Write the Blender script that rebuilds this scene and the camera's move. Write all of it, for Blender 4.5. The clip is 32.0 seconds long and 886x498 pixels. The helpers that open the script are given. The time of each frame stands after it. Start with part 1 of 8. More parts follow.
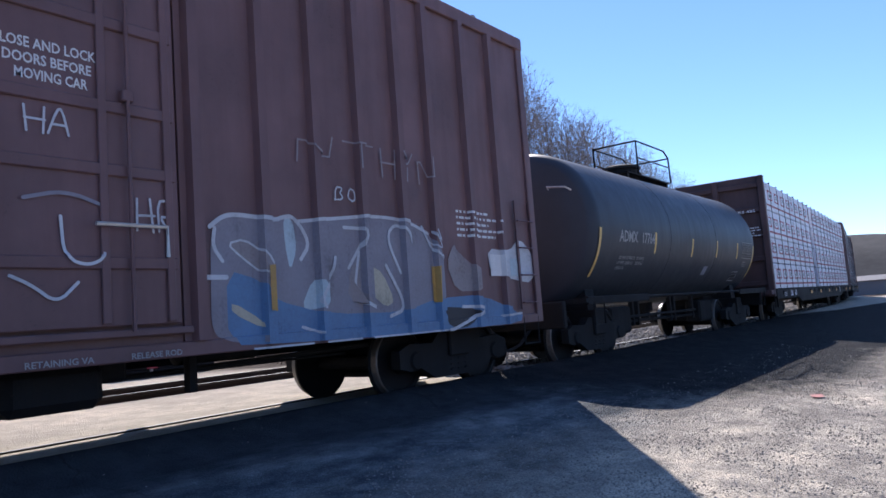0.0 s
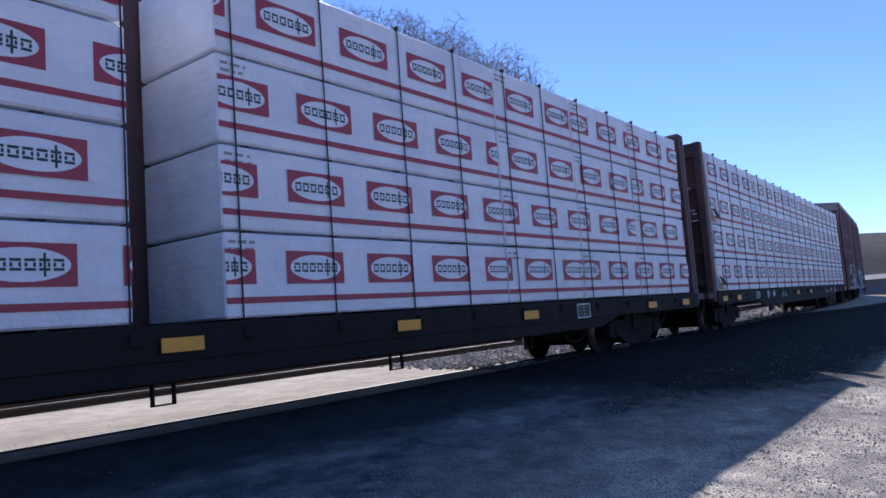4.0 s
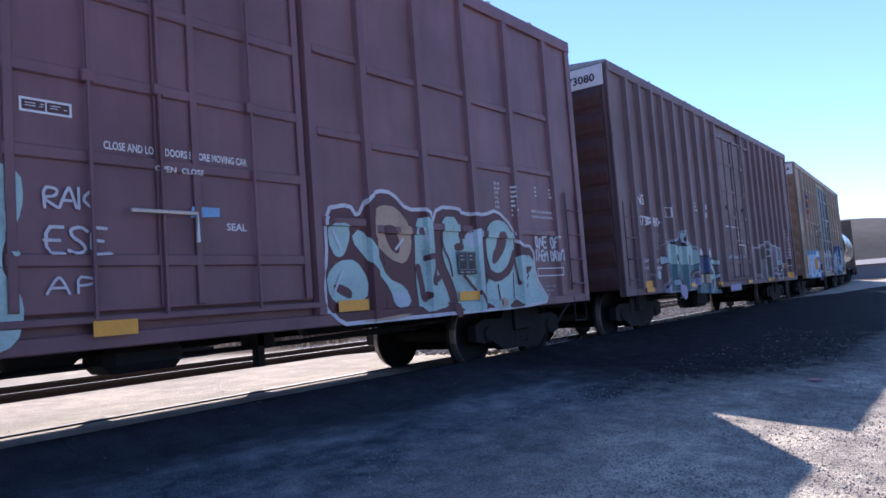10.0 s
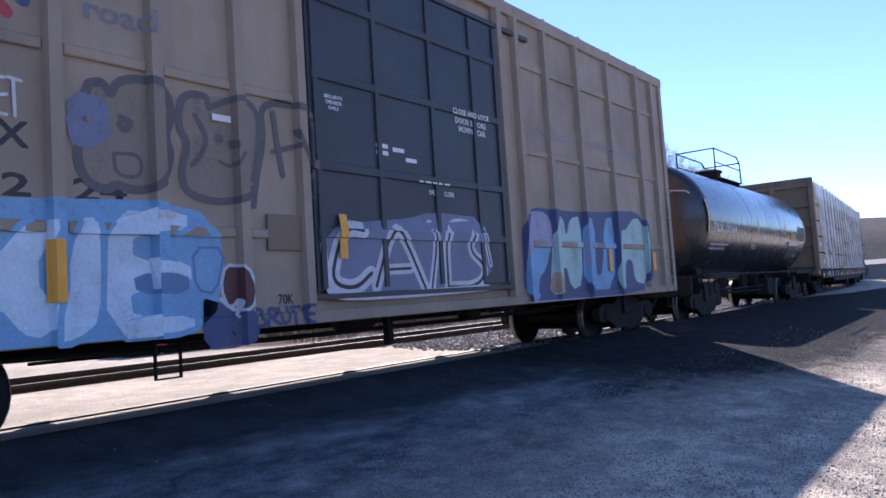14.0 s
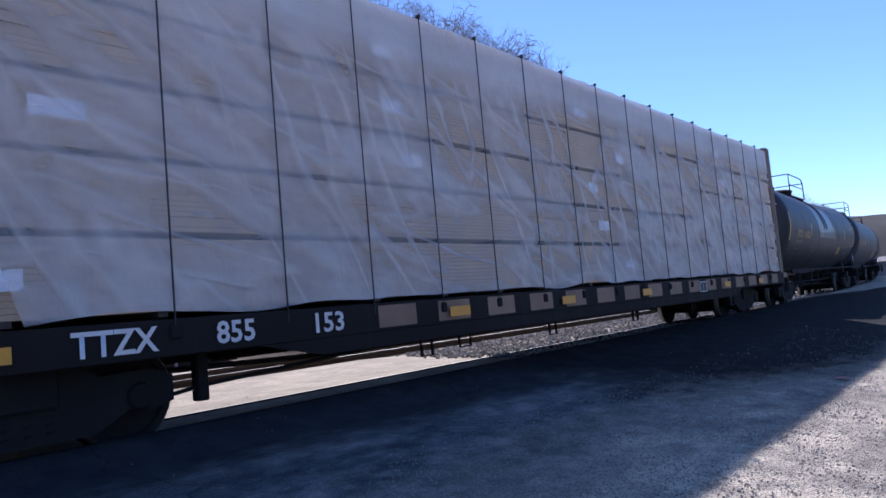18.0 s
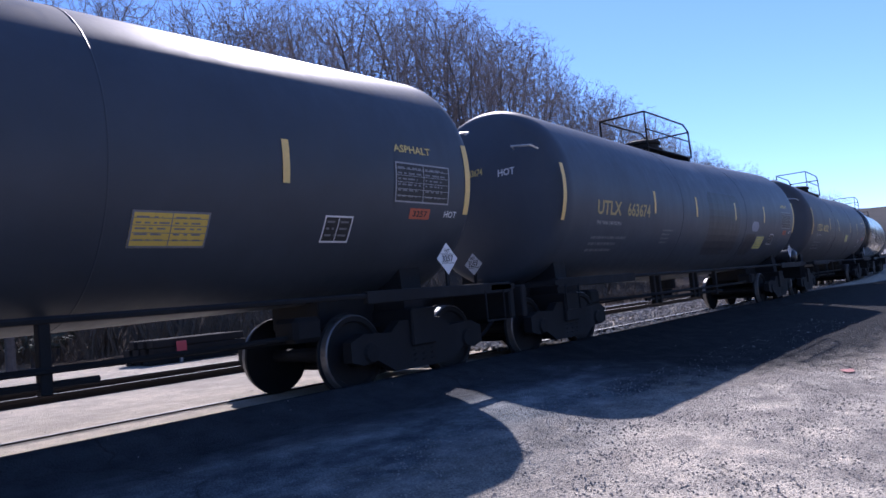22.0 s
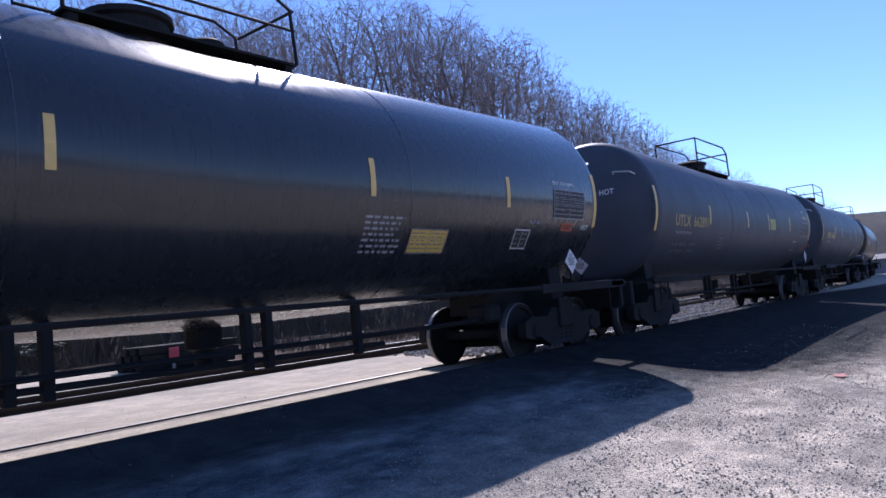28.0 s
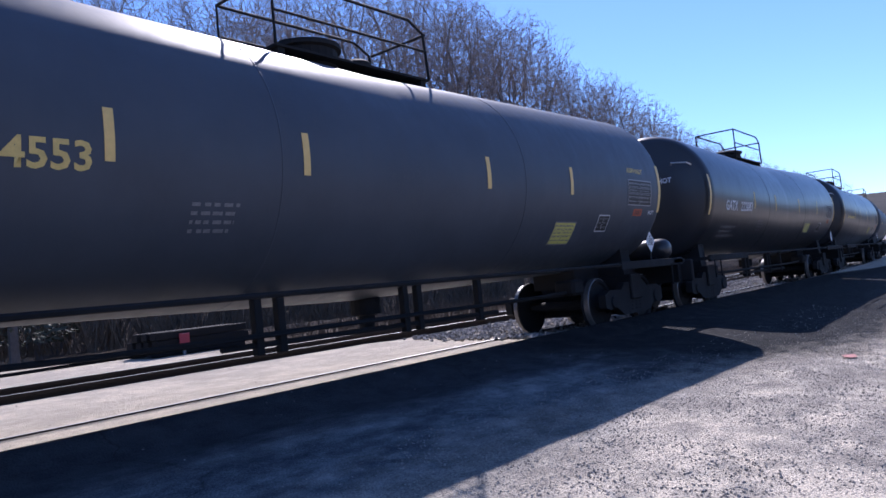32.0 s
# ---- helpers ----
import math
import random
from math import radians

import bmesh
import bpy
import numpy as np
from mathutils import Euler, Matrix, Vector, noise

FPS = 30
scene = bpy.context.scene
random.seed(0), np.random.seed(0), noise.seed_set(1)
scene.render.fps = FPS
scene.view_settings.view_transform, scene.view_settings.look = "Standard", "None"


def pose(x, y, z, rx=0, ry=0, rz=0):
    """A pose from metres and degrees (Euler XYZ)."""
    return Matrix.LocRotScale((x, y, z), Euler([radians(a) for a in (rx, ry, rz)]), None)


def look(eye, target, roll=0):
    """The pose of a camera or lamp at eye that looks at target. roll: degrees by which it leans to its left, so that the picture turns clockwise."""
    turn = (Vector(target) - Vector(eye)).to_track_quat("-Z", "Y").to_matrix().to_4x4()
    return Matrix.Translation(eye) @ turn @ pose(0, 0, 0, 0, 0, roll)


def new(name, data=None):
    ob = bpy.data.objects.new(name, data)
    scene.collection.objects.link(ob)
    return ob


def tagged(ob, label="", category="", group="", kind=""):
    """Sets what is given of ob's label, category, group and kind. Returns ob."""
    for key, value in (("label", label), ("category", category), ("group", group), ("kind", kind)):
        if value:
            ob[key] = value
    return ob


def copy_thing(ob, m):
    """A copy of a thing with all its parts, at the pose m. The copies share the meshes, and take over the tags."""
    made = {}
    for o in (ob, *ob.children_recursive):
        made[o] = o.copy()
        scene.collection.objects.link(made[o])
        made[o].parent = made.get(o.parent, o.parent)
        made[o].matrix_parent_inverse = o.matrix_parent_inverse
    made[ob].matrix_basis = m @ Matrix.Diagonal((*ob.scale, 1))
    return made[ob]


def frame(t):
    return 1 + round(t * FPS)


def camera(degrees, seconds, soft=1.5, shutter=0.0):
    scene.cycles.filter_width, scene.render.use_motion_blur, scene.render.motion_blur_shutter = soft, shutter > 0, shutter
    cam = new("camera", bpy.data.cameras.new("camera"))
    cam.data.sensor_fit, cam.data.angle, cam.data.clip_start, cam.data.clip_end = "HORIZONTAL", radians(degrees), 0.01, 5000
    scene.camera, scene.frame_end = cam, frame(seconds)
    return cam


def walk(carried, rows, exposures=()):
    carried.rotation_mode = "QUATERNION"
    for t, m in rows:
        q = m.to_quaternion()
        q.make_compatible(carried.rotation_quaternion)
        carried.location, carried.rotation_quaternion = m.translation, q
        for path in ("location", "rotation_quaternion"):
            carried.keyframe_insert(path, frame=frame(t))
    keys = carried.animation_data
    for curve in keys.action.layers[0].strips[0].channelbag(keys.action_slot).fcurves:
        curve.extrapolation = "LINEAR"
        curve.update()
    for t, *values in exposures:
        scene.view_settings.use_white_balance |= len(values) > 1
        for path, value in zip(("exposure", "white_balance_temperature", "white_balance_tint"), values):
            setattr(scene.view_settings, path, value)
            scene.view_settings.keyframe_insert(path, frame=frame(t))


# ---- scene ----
# Plan: the near track runs along +x (rail tops at z = 0, centre line y = 0), then bends to the left.
# The train runs towards -x. The camera stands on the slope on the -y side.
FOV = 63.0
cam = camera(FOV, 32.0, soft=1.6)
EYE = (0.0, -7.05, 0.84)
# seconds, heading from +x, tilt up, lean to the right
CAMERA_ROWS = """
0 37.50 5.33 4.2|.5 37.56 5.28 4.2|1 37.59 5.27 4.2|1.5 37.7 5.42 4.12|2 37.76 5.42 4.12|2.5 37.8 5.27 4.25|3.5 37.9 5.25 4.2|4.5 37.98 5.21 4.13|5 38.01 4.74 4.01
5.5 38.11 4.55 4.07|6 38.13 4.64 3.98|6.5 38.05 4.5 3.94|7 38.09 4.39 3.93|7.5 37.97 4.34 3.75|8 37.74 4.31 3.66|8.5 37.58 4.47 4.08|9 37.55 4.48 4.12
9.5 37.57 4.28 4.1|10 37.51 4.08 4.25|10.5 37.58 3.8 4.24|11 37.69 3.72 4.02|11.5 37.69 3.86 4.13|12 37.8 3.81 3.83|12.5 37.89 3.57 3.81|13 37.99 3.45 3.82
13.5 38.0 3.63 4.07|14 38.26 3.8 3.7|14.5 38.13 4.17 4.2|15.5 38.5 4.3 4.7|16.5 38.9 4.39 4.99|17 39.15 4.51 5.1|17.5 39.17 4.48 5.11|18 39.06 4.46 5.09|18.5 39.22 4.48 4.99
19 39.32 4.44 4.98|19.5 39.5 4.33 5.2|20 39.56 4.31 5.34|20.5 39.52 4.26 5.29|21 39.41 4.2 5.18|21.5 39.42 4.08 5.23|22 39.45 3.97 5.2|22.5 39.49 3.99 5.25
23 39.4 4.06 5.08|23.5 39.16 4.15 5.0|24 38.83 4.29 5.11|24.5 38.56 4.33 5.44|25 38.42 4.33 5.66|25.5 38.39 4.48 5.62|26.5 38.6 4.53 5.55|27.5 38.91 4.55 5.48
28 38.89 4.38 5.33|28.5 38.93 4.1 5.37|29 39.3 3.76 5.42|29.5 39.68 3.45 5.57|30 40.15 3.53 5.56|30.5 41.36 3.97 5.44|31 41.24 4.0 5.08|31.5 40.47 3.46 5.1|32 39.63 3.18 5.78
"""


def view_pose(yaw, tilt, lean):
    y, p = radians(yaw), radians(tilt)
    way = Vector((math.cos(p) * math.cos(y), math.cos(p) * math.sin(y), math.sin(p)))
    return look(EYE, Vector(EYE) + way, -lean)


camera_rows = []
for entry in CAMERA_ROWS.replace("\n", "|").split("|"):
    if entry.strip():
        t, yaw, tilt, lean = map(float, entry.split())
        camera_rows.append((t, view_pose(yaw, tilt, lean)))
walk(cam, camera_rows, exposures=[(0, 0.32, 5950, 18), (1.0, 0.16, 5700, 20), (2.0, 0.05, 5600, 21), (7.5, 0.0, 5650, 21), (8.5, 0.15, 5700, 21), (9, 0.4, 5800, 21), (10, 0.66, 5900, 23), (11.5, 0.75, 6000, 25), (14.5, 0.64, 5950, 25), (16.5, 0.16, 5650, 23), (18.5, 0.17, 5620, 23), (22, 0.2, 5600, 26), (32, 0.24, 5600, 25)])

# ---- sky and sun ----
SUN_AZ, SUN_EL = radians(40.4), radians(41.2)
world = bpy.data.worlds.new("sky")
scene.world = world
world.use_nodes = True
sky = world.node_tree.nodes.new("ShaderNodeTexSky")
sky.sky_type, sky.sun_disc = "NISHITA", False
sky.sun_elevation, sky.sun_rotation = SUN_EL, math.pi / 2 - SUN_AZ
sky.air_density, sky.dust_density, sky.ozone_density, sky.altitude = 1.0, 0.05, 6.0, 1000
ground_link = world.node_tree.nodes["Background"]
world.node_tree.links.new(sky.outputs[0], ground_link.inputs[0])
ground_link.inputs[1].default_value = 0.155
sun = new("sun", bpy.data.lights.new("sun", "SUN"))
sun.data.energy, sun.data.angle, sun.data.color = 6.2, radians(0.55), (1.0, 0.92, 0.8)
sun.matrix_world = look((60 * math.cos(SUN_EL) * math.cos(SUN_AZ), 60 * math.cos(SUN_EL) * math.sin(SUN_AZ), 60 * math.sin(SUN_EL)), (0, 0, 0))

# ---- materials ----


def nodes_of(name):
    m = bpy.data.materials.new(name)
    m.use_nodes = True
    return m, m.node_tree.nodes, m.node_tree.links, m.node_tree.nodes["Principled BSDF"]


def noise_node(n, l, scale, detail=4.0, rough=0.55, stretch=None):
    tex = n.new("ShaderNodeTexNoise")
    tex.inputs["Scale"].default_value, tex.inputs["Detail"].default_value, tex.inputs["Roughness"].default_value = scale, detail, rough
    coord = n.new("ShaderNodeTexCoord")
    if stretch:
        mp = n.new("ShaderNodeMapping")
        mp.inputs["Scale"].default_value = stretch
        l.new(coord.outputs["Object"], mp.inputs[0])
        l.new(mp.outputs[0], tex.inputs["Vector"])
    else:
        l.new(coord.outputs["Object"], tex.inputs["Vector"])
    return tex.outputs["Fac"]


def ramp(n, l, fac, stops):
    r = n.new("ShaderNodeValToRGB")
    e = r.color_ramp.elements
    while len(e) < len(stops):
        e.new(0.5)
    for k, (p, c) in enumerate(stops):
        e[k].position, e[k].color = p, (*c, 1) if len(c) == 3 else c
    l.new(fac, r.inputs[0])
    return r.outputs[0]


def mix(n, l, fac, a, b, how="MIX"):
    x = n.new("ShaderNodeMix")
    x.data_type, x.blend_type = "RGBA", how
    for sock, v in ((0, fac), (6, a), (7, b)):
        if hasattr(v, "is_linked"):
            l.new(v, x.inputs[sock])
        else:
            x.inputs[sock].default_value = v if not isinstance(v, tuple) else (*v, 1)
    return x.outputs[2]


def mapped(n, l, value, a, b):
    r = n.new("ShaderNodeMapRange")
    r.inputs["From Min"].default_value, r.inputs["From Max"].default_value = a, b
    l.new(value, r.inputs["Value"])
    return r.outputs[0]


def bump(n, l, height, strength, distance):
    b = n.new("ShaderNodeBump")
    b.inputs["Strength"].default_value, b.inputs["Distance"].default_value = strength, distance
    l.new(height, b.inputs["Height"])
    return b.outputs[0]


def paint(name, colour, rough=0.5, wear=(0.09, 0.05, 0.035), worn=0.35, grime=0.45, metal=0.0, spec=0.5, relief=0.15, coat=0.0, streak=0.5):
    """Weathered paint on steel: blotches, vertical rain streaks, fine speckle and slight dents."""
    m, n, l, b = nodes_of(name)
    big = noise_node(n, l, 0.9, 5, 0.6)
    runs = noise_node(n, l, 1.0, 6, 0.65, (7.0, 7.0, 0.55))
    fine = noise_node(n, l, 38.0, 3, 0.6)
    dark = tuple(c * (1 - grime) for c in colour)
    c1 = mix(n, l, ramp(n, l, big, [(0.3, (0, 0, 0)), (0.75, (1, 1, 1))]), colour, dark)
    c2 = mix(n, l, ramp(n, l, runs, [(0.45, (0, 0, 0)), (0.8, (streak, streak, streak))]), c1, tuple(0.5 * c + 0.5 * w for c, w in zip(colour, wear)))
    spots = n.new("ShaderNodeMath")
    spots.operation = "MULTIPLY"
    l.new(fine, spots.inputs[0])
    l.new(big, spots.inputs[1])
    c3 = mix(n, l, ramp(n, l, spots.outputs[0], [(0.36, (0, 0, 0)), (0.46, (worn, worn, worn))]), c2, wear)
    l.new(c3, b.inputs["Base Color"])
    b.inputs["Metallic"].default_value = metal
    l.new(ramp(n, l, runs, [(0.2, (rough * 0.8,) * 3), (0.8, (min(1, rough * 1.25),) * 3)]), b.inputs["Roughness"])
    b.inputs["Specular IOR Level"].default_value = spec
    b.inputs["Coat Weight"].default_value = coat
    b.inputs["Coat Roughness"].default_value = 0.12
    l.new(bump(n, l, mix(n, l, 0.25, big, fine), relief, 0.02), b.inputs["Normal"])
    return m


def sunlit_top(m, top_tone=(0.24, 0.205, 0.165), amount=0.5):
    """Pale sunlit band along a tank's top, painted into the colour of upward faces."""
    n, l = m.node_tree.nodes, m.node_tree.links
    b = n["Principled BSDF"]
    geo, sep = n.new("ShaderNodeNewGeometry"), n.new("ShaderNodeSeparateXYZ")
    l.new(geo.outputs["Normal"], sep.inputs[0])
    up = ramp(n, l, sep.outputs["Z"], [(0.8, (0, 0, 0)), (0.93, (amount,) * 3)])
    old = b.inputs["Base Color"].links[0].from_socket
    l.new(mix(n, l, up, old, top_tone), b.inputs["Base Color"])
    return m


def plain(name, colour, rough=0.6, metal=0.0, vary=0.25, scale=9.0):
    m, n, l, b = nodes_of(name)
    f = noise_node(n, l, scale, 5, 0.6)
    f2 = noise_node(n, l, scale * 7, 3, 0.6)
    c = mix(n, l, ramp(n, l, mix(n, l, 0.4, f, f2), [(0.3, (0, 0, 0)), (0.7, (1, 1, 1))]), tuple(x * (1 - vary) for x in colour), tuple(min(1, x * (1 + vary * 0.6)) for x in colour))
    l.new(c, b.inputs["Base Color"])
    b.inputs["Roughness"].default_value, b.inputs["Metallic"].default_value = rough, metal
    l.new(bump(n, l, f2, 0.2, 0.01), b.inputs["Normal"])
    return m


M = {}
M["brown"] = paint("boxcar_brown", (0.205, 0.11, 0.112), 0.55, (0.05, 0.03, 0.028))
M["brown_red"] = paint("boxcar_red_brown", (0.21, 0.105, 0.12), 0.5, (0.06, 0.03, 0.03))
M["brown_dull"] = paint("boxcar_dull_brown", (0.19, 0.125, 0.135), 0.6, (0.05, 0.035, 0.032))
M["tan"] = paint("boxcar_tan", (0.37, 0.295, 0.22), 0.6, (0.12, 0.07, 0.045), worn=0.5, grime=0.4)
# darker than the sides: dirt, plus the shade between cars put into the colour
M["end_dark"] = paint("dirty_shaded_boxcar_end", (0.105, 0.06, 0.062), 0.7, (0.03, 0.022, 0.022), worn=0.5, grime=0.6, spec=0.3)
M["bulkhead_brown"] = paint("dirty_bulkhead_brown", (0.12, 0.068, 0.066), 0.65, (0.04, 0.026, 0.025), worn=0.5, grime=0.5)
M["tan_end"] = paint("boxcar_end_tan", (0.34, 0.215, 0.14), 0.6, (0.15, 0.08, 0.045), worn=0.4)
M["door_black"] = paint("door_black", (0.042, 0.05, 0.062), 0.5, (0.08, 0.075, 0.07))
M["tank_matt"] = paint("tank_black", (0.066, 0.08, 0.103), 0.5, (0.1, 0.1, 0.105), worn=0.4, grime=0.3, spec=0.32, relief=0.05, streak=0.35)
M["tank_gloss"] = paint("tank_gloss_black", (0.024, 0.027, 0.033), 0.27, (0.04, 0.04, 0.04), worn=0.2, grime=0.2, relief=0.02, coat=0.4, streak=0.15)
M["tank_matt"] = sunlit_top(M["tank_matt"])
M["tank_satin"] = sunlit_top(paint("tank_satin_black", (0.028, 0.03, 0.035), 0.33, (0.06, 0.058, 0.055), worn=0.3, grime=0.2, relief=0.03, streak=0.2), amount=0.5)
M["tank_brown"] = sunlit_top(paint("tank_brownish_black", (0.08, 0.085, 0.096), 0.55, (0.075, 0.06, 0.05), worn=0.5, grime=0.35, spec=0.32, relief=0.06, streak=0.4), amount=0.4)
M["tank_dark"] = sunlit_top(paint("tank_dull_black", (0.052, 0.062, 0.079), 0.5, (0.07, 0.068, 0.066), worn=0.4, grime=0.3, spec=0.32, relief=0.05, streak=0.35), amount=0.45)
M["amber_sheet"] = plain("amber_sheet", (0.68, 0.47, 0.09), 0.6, 0, 0.12, 14)
M["orange_plate"] = plain("orange_plate", (0.5, 0.12, 0.06), 0.6, 0, 0.15, 14)
M["sheet"] = plain("pale_yellow_sheet", (0.6, 0.57, 0.15), 0.6, 0, 0.12, 14)
M["under"] = paint("running_gear_black", (0.02, 0.021, 0.023), 0.8, (0.04, 0.032, 0.027), relief=0.3, spec=0.2)
M["sill_dark"] = paint("dark_sill", (0.014, 0.0125, 0.0125), 0.75, (0.05, 0.035, 0.03), spec=0.25)
M["steel"] = plain("worn_steel", (0.55, 0.54, 0.52), 0.32, 0.4, 0.2, 20)
M["rim"] = plain("wheel_rim", (0.22, 0.21, 0.2), 0.4, 0.6, 0.25, 20)
M["rail_rust"] = plain("rail_rust", (0.04, 0.03, 0.025), 0.75, 0.3, 0.3, 14)
M["roof_metal"] = plain("roof_metal", (0.36, 0.35, 0.34), 0.5, 0.5, 0.3, 4)
M["white"] = plain("white_paint", (0.72, 0.72, 0.72), 0.6, 0, 0.12, 12)
M["yellow"] = plain("yellow_reflective", (0.78, 0.37, 0.04), 0.45, 0, 0.12, 14)
M["yellow_strip"] = plain("yellow_strip", (0.76, 0.53, 0.18), 0.5, 0, 0.15, 14)
M["yellow_faded"] = plain("faded_lettering", (0.22, 0.19, 0.12), 0.6, 0, 0.4, 22)
M["lumber_tan"] = paint("dirty_tan", (0.25, 0.185, 0.12), 0.65, (0.1, 0.06, 0.04), worn=0.6, grime=0.5)
M["yellow_worn"] = plain("worn_yellow_lettering", (0.44, 0.33, 0.13), 0.6, 0, 0.3, 18)
M["yellow_pale"] = plain("yellow_lettering", (0.68, 0.5, 0.16), 0.55, 0, 0.2, 14)
M["black"] = plain("black_paint", (0.02, 0.02, 0.022), 0.55, 0, 0.3, 14)
M["red"] = plain("red_print", (0.36, 0.05, 0.08), 0.5, 0, 0.12, 5)
M["brown_plate"] = plain("brown_stencil_plate", (0.09, 0.04, 0.04), 0.6)
M["pale_plate"] = plain("pale_end_plate", (0.4, 0.36, 0.33), 0.6)
M["dim"] = plain("dim_lettering", (0.2, 0.2, 0.21), 0.6, 0, 0.4, 30)
M["grey"] = plain("grey_paint", (0.33, 0.33, 0.34), 0.6, 0, 0.25, 9)


# ---- building helpers ----


def part(name, bm, material, parent=None, label="", at=None, smooth=False):
    me = bpy.data.meshes.new(name)
    bm.to_mesh(me)
    bm.free()
    for m in material if isinstance(material, (list, tuple)) else [material]:
        me.materials.append(m)
    if smooth:
        me.polygons.foreach_set("use_smooth", [True] * len(me.polygons))
    ob = new(name, me)
    ob.parent = parent
    if at is not None:
        ob.matrix_basis = at
    if label:
        ob["label"] = label
    return ob


def again(ob, parent, at):
    """Another part on the same mesh."""
    o = new(ob.name.split(".")[0], ob.data)
    o.parent, o.matrix_basis = parent, at
    if ob.get("label"):
        o["label"] = ob["label"]
    if ob.get("kind"):
        o["kind"] = ob["kind"]
    return o


def thing(name, label, category, group="", at=None):
    e = new(name)
    e.empty_display_size = 0.3
    if at is not None:
        e.matrix_basis = at
    return tagged(e, label, category, group)


def box(bm, x0, x1, y0, y1, z0, z1, bevel=0.0, mat=0):
    v = [bm.verts.new((x, y, z)) for x in (x0, x1) for y in (y0, y1) for z in (z0, z1)]
    fs = [bm.faces.new([v[i] for i in q]) for q in ((0, 1, 3, 2), (4, 6, 7, 5), (0, 4, 5, 1), (2, 3, 7, 6), (0, 2, 6, 4), (1, 5, 7, 3))]
    for f in fs:
        f.material_index = mat
    if bevel:
        es = list({e for f in fs for e in f.edges})
        bmesh.ops.bevel(bm, geom=es, offset=bevel, segments=1, affect="EDGES")
    return bm


def slab(*a, **k):
    return box(bmesh.new(), *a, **k)


def tube(bm, pts, r, seg=6):
    """A bent round bar through the points."""
    pts = [Vector(p) for p in pts]
    rings = []
    for i, p in enumerate(pts):
        d = (pts[min(i + 1, len(pts) - 1)] - pts[max(i - 1, 0)]).normalized()
        a = d.orthogonal().normalized() if i == 0 else (rings[-1][1] - d * rings[-1][1].dot(d)).normalized()
        b = d.cross(a)
        rings.append(([bm.verts.new(p + r * (math.cos(2 * math.pi * k / seg) * a + math.sin(2 * math.pi * k / seg) * b)) for k in range(seg)], a))
    for (r0, _), (r1, _) in zip(rings, rings[1:]):
        for k in range(seg):
            bm.faces.new((r0[k], r0[(k + 1) % seg], r1[(k + 1) % seg], r1[k]))
    bm.faces.new(list(reversed(rings[0][0])))
    bm.faces.new(rings[-1][0])
    return bm


def turned(bm, profile, seg=32, axis="y", centre=(0, 0, 0)):
    """A solid of revolution: profile of (along the axis, radius)."""
    rings = []
    for s, r in profile:
        ring = []
        for k in range(seg):
            a = 2 * math.pi * k / seg
            u, w = r * math.cos(a), r * math.sin(a)
            p = (u, s, w) if axis == "y" else (s, u, w) if axis == "x" else (u, w, s)
            ring.append(bm.verts.new((p[0] + centre[0], p[1] + centre[1], p[2] + centre[2])))
        rings.append(ring)
    for a, b in zip(rings, rings[1:]):
        for k in range(seg):
            bm.faces.new((a[k], a[(k + 1) % seg], b[(k + 1) % seg], b[k]))
    bm.faces.new(rings[0])
    bm.faces.new(list(reversed(rings[-1])))
    bmesh.ops.recalc_face_normals(bm, faces=bm.faces)
    return bm


def prism_x(bm, poly, x0, x1):
    """A closed outline of (y, z) drawn along x."""
    a = [bm.verts.new((x0, y, z)) for y, z in poly]
    b = [bm.verts.new((x1, y, z)) for y, z in poly]
    k = len(poly)
    for i in range(k):
        bm.faces.new((a[i], a[(i + 1) % k], b[(i + 1) % k], b[i]))
    bm.faces.new(list(reversed(a)))
    bm.faces.new(b)
    bmesh.ops.recalc_face_normals(bm, faces=bm.faces)
    return bm


def prism_y(bm, poly, y0, y1):
    a = [bm.verts.new((x, y0, z)) for x, z in poly]
    b = [bm.verts.new((x, y1, z)) for x, z in poly]
    k = len(poly)
    for i in range(k):
        bm.faces.new((a[i], a[(i + 1) % k], b[(i + 1) % k], b[i]))
    bm.faces.new(list(reversed(a)))
    bm.faces.new(b)
    bmesh.ops.recalc_face_normals(bm, faces=bm.faces)
    return bm


# ---- the track and the train's run ----
S0, BEND, S_END = 14.48, 0.0028, 135.0
SPEED, GAIN = 7.6075, -0.0007


def rail_point(s, off=0.0):
    """Centre line at s metres along the track, off metres to its left, and its heading."""
    a = (min(max(s, S0), S_END) - S0) * BEND
    x, y = min(s, S0) + math.sin(a) / BEND, (1 - math.cos(a)) / BEND
    if s > S_END:
        x, y = x + (s - S_END) * math.cos(a), y + (s - S_END) * math.sin(a)
    return x - off * math.sin(a), y + off * math.cos(a), a


def run(t):
    return SPEED * (t - 16) + GAIN * (t - 16) ** 2 / 2


def car_pose(u, t, reach=6.0):
    """Pose at t of a car whose middle lies u metres along the track at 16 s."""
    s = u - run(t)
    xa, ya, _ = rail_point(s - reach)
    xb, yb, _ = rail_point(s + reach)
    return pose((xa + xb) / 2, (ya + yb) / 2, 0, 0, 0, math.degrees(math.atan2(yb - ya, xb - xa)))


MOVING = []  # (thing, u, offset on the car, reach)
WHEELS = []  # (wheelset, u of its car, offset)


# ---- ground ----


RED_AT = (10.5, -4.96)


def paving_edge(o):
    """Where the paved crossing ends along the track, o metres to the left of its centre line."""
    return 10.6 + 0.25 * max(o, 0) + (2.5 if o < -2.5 else 0.0)


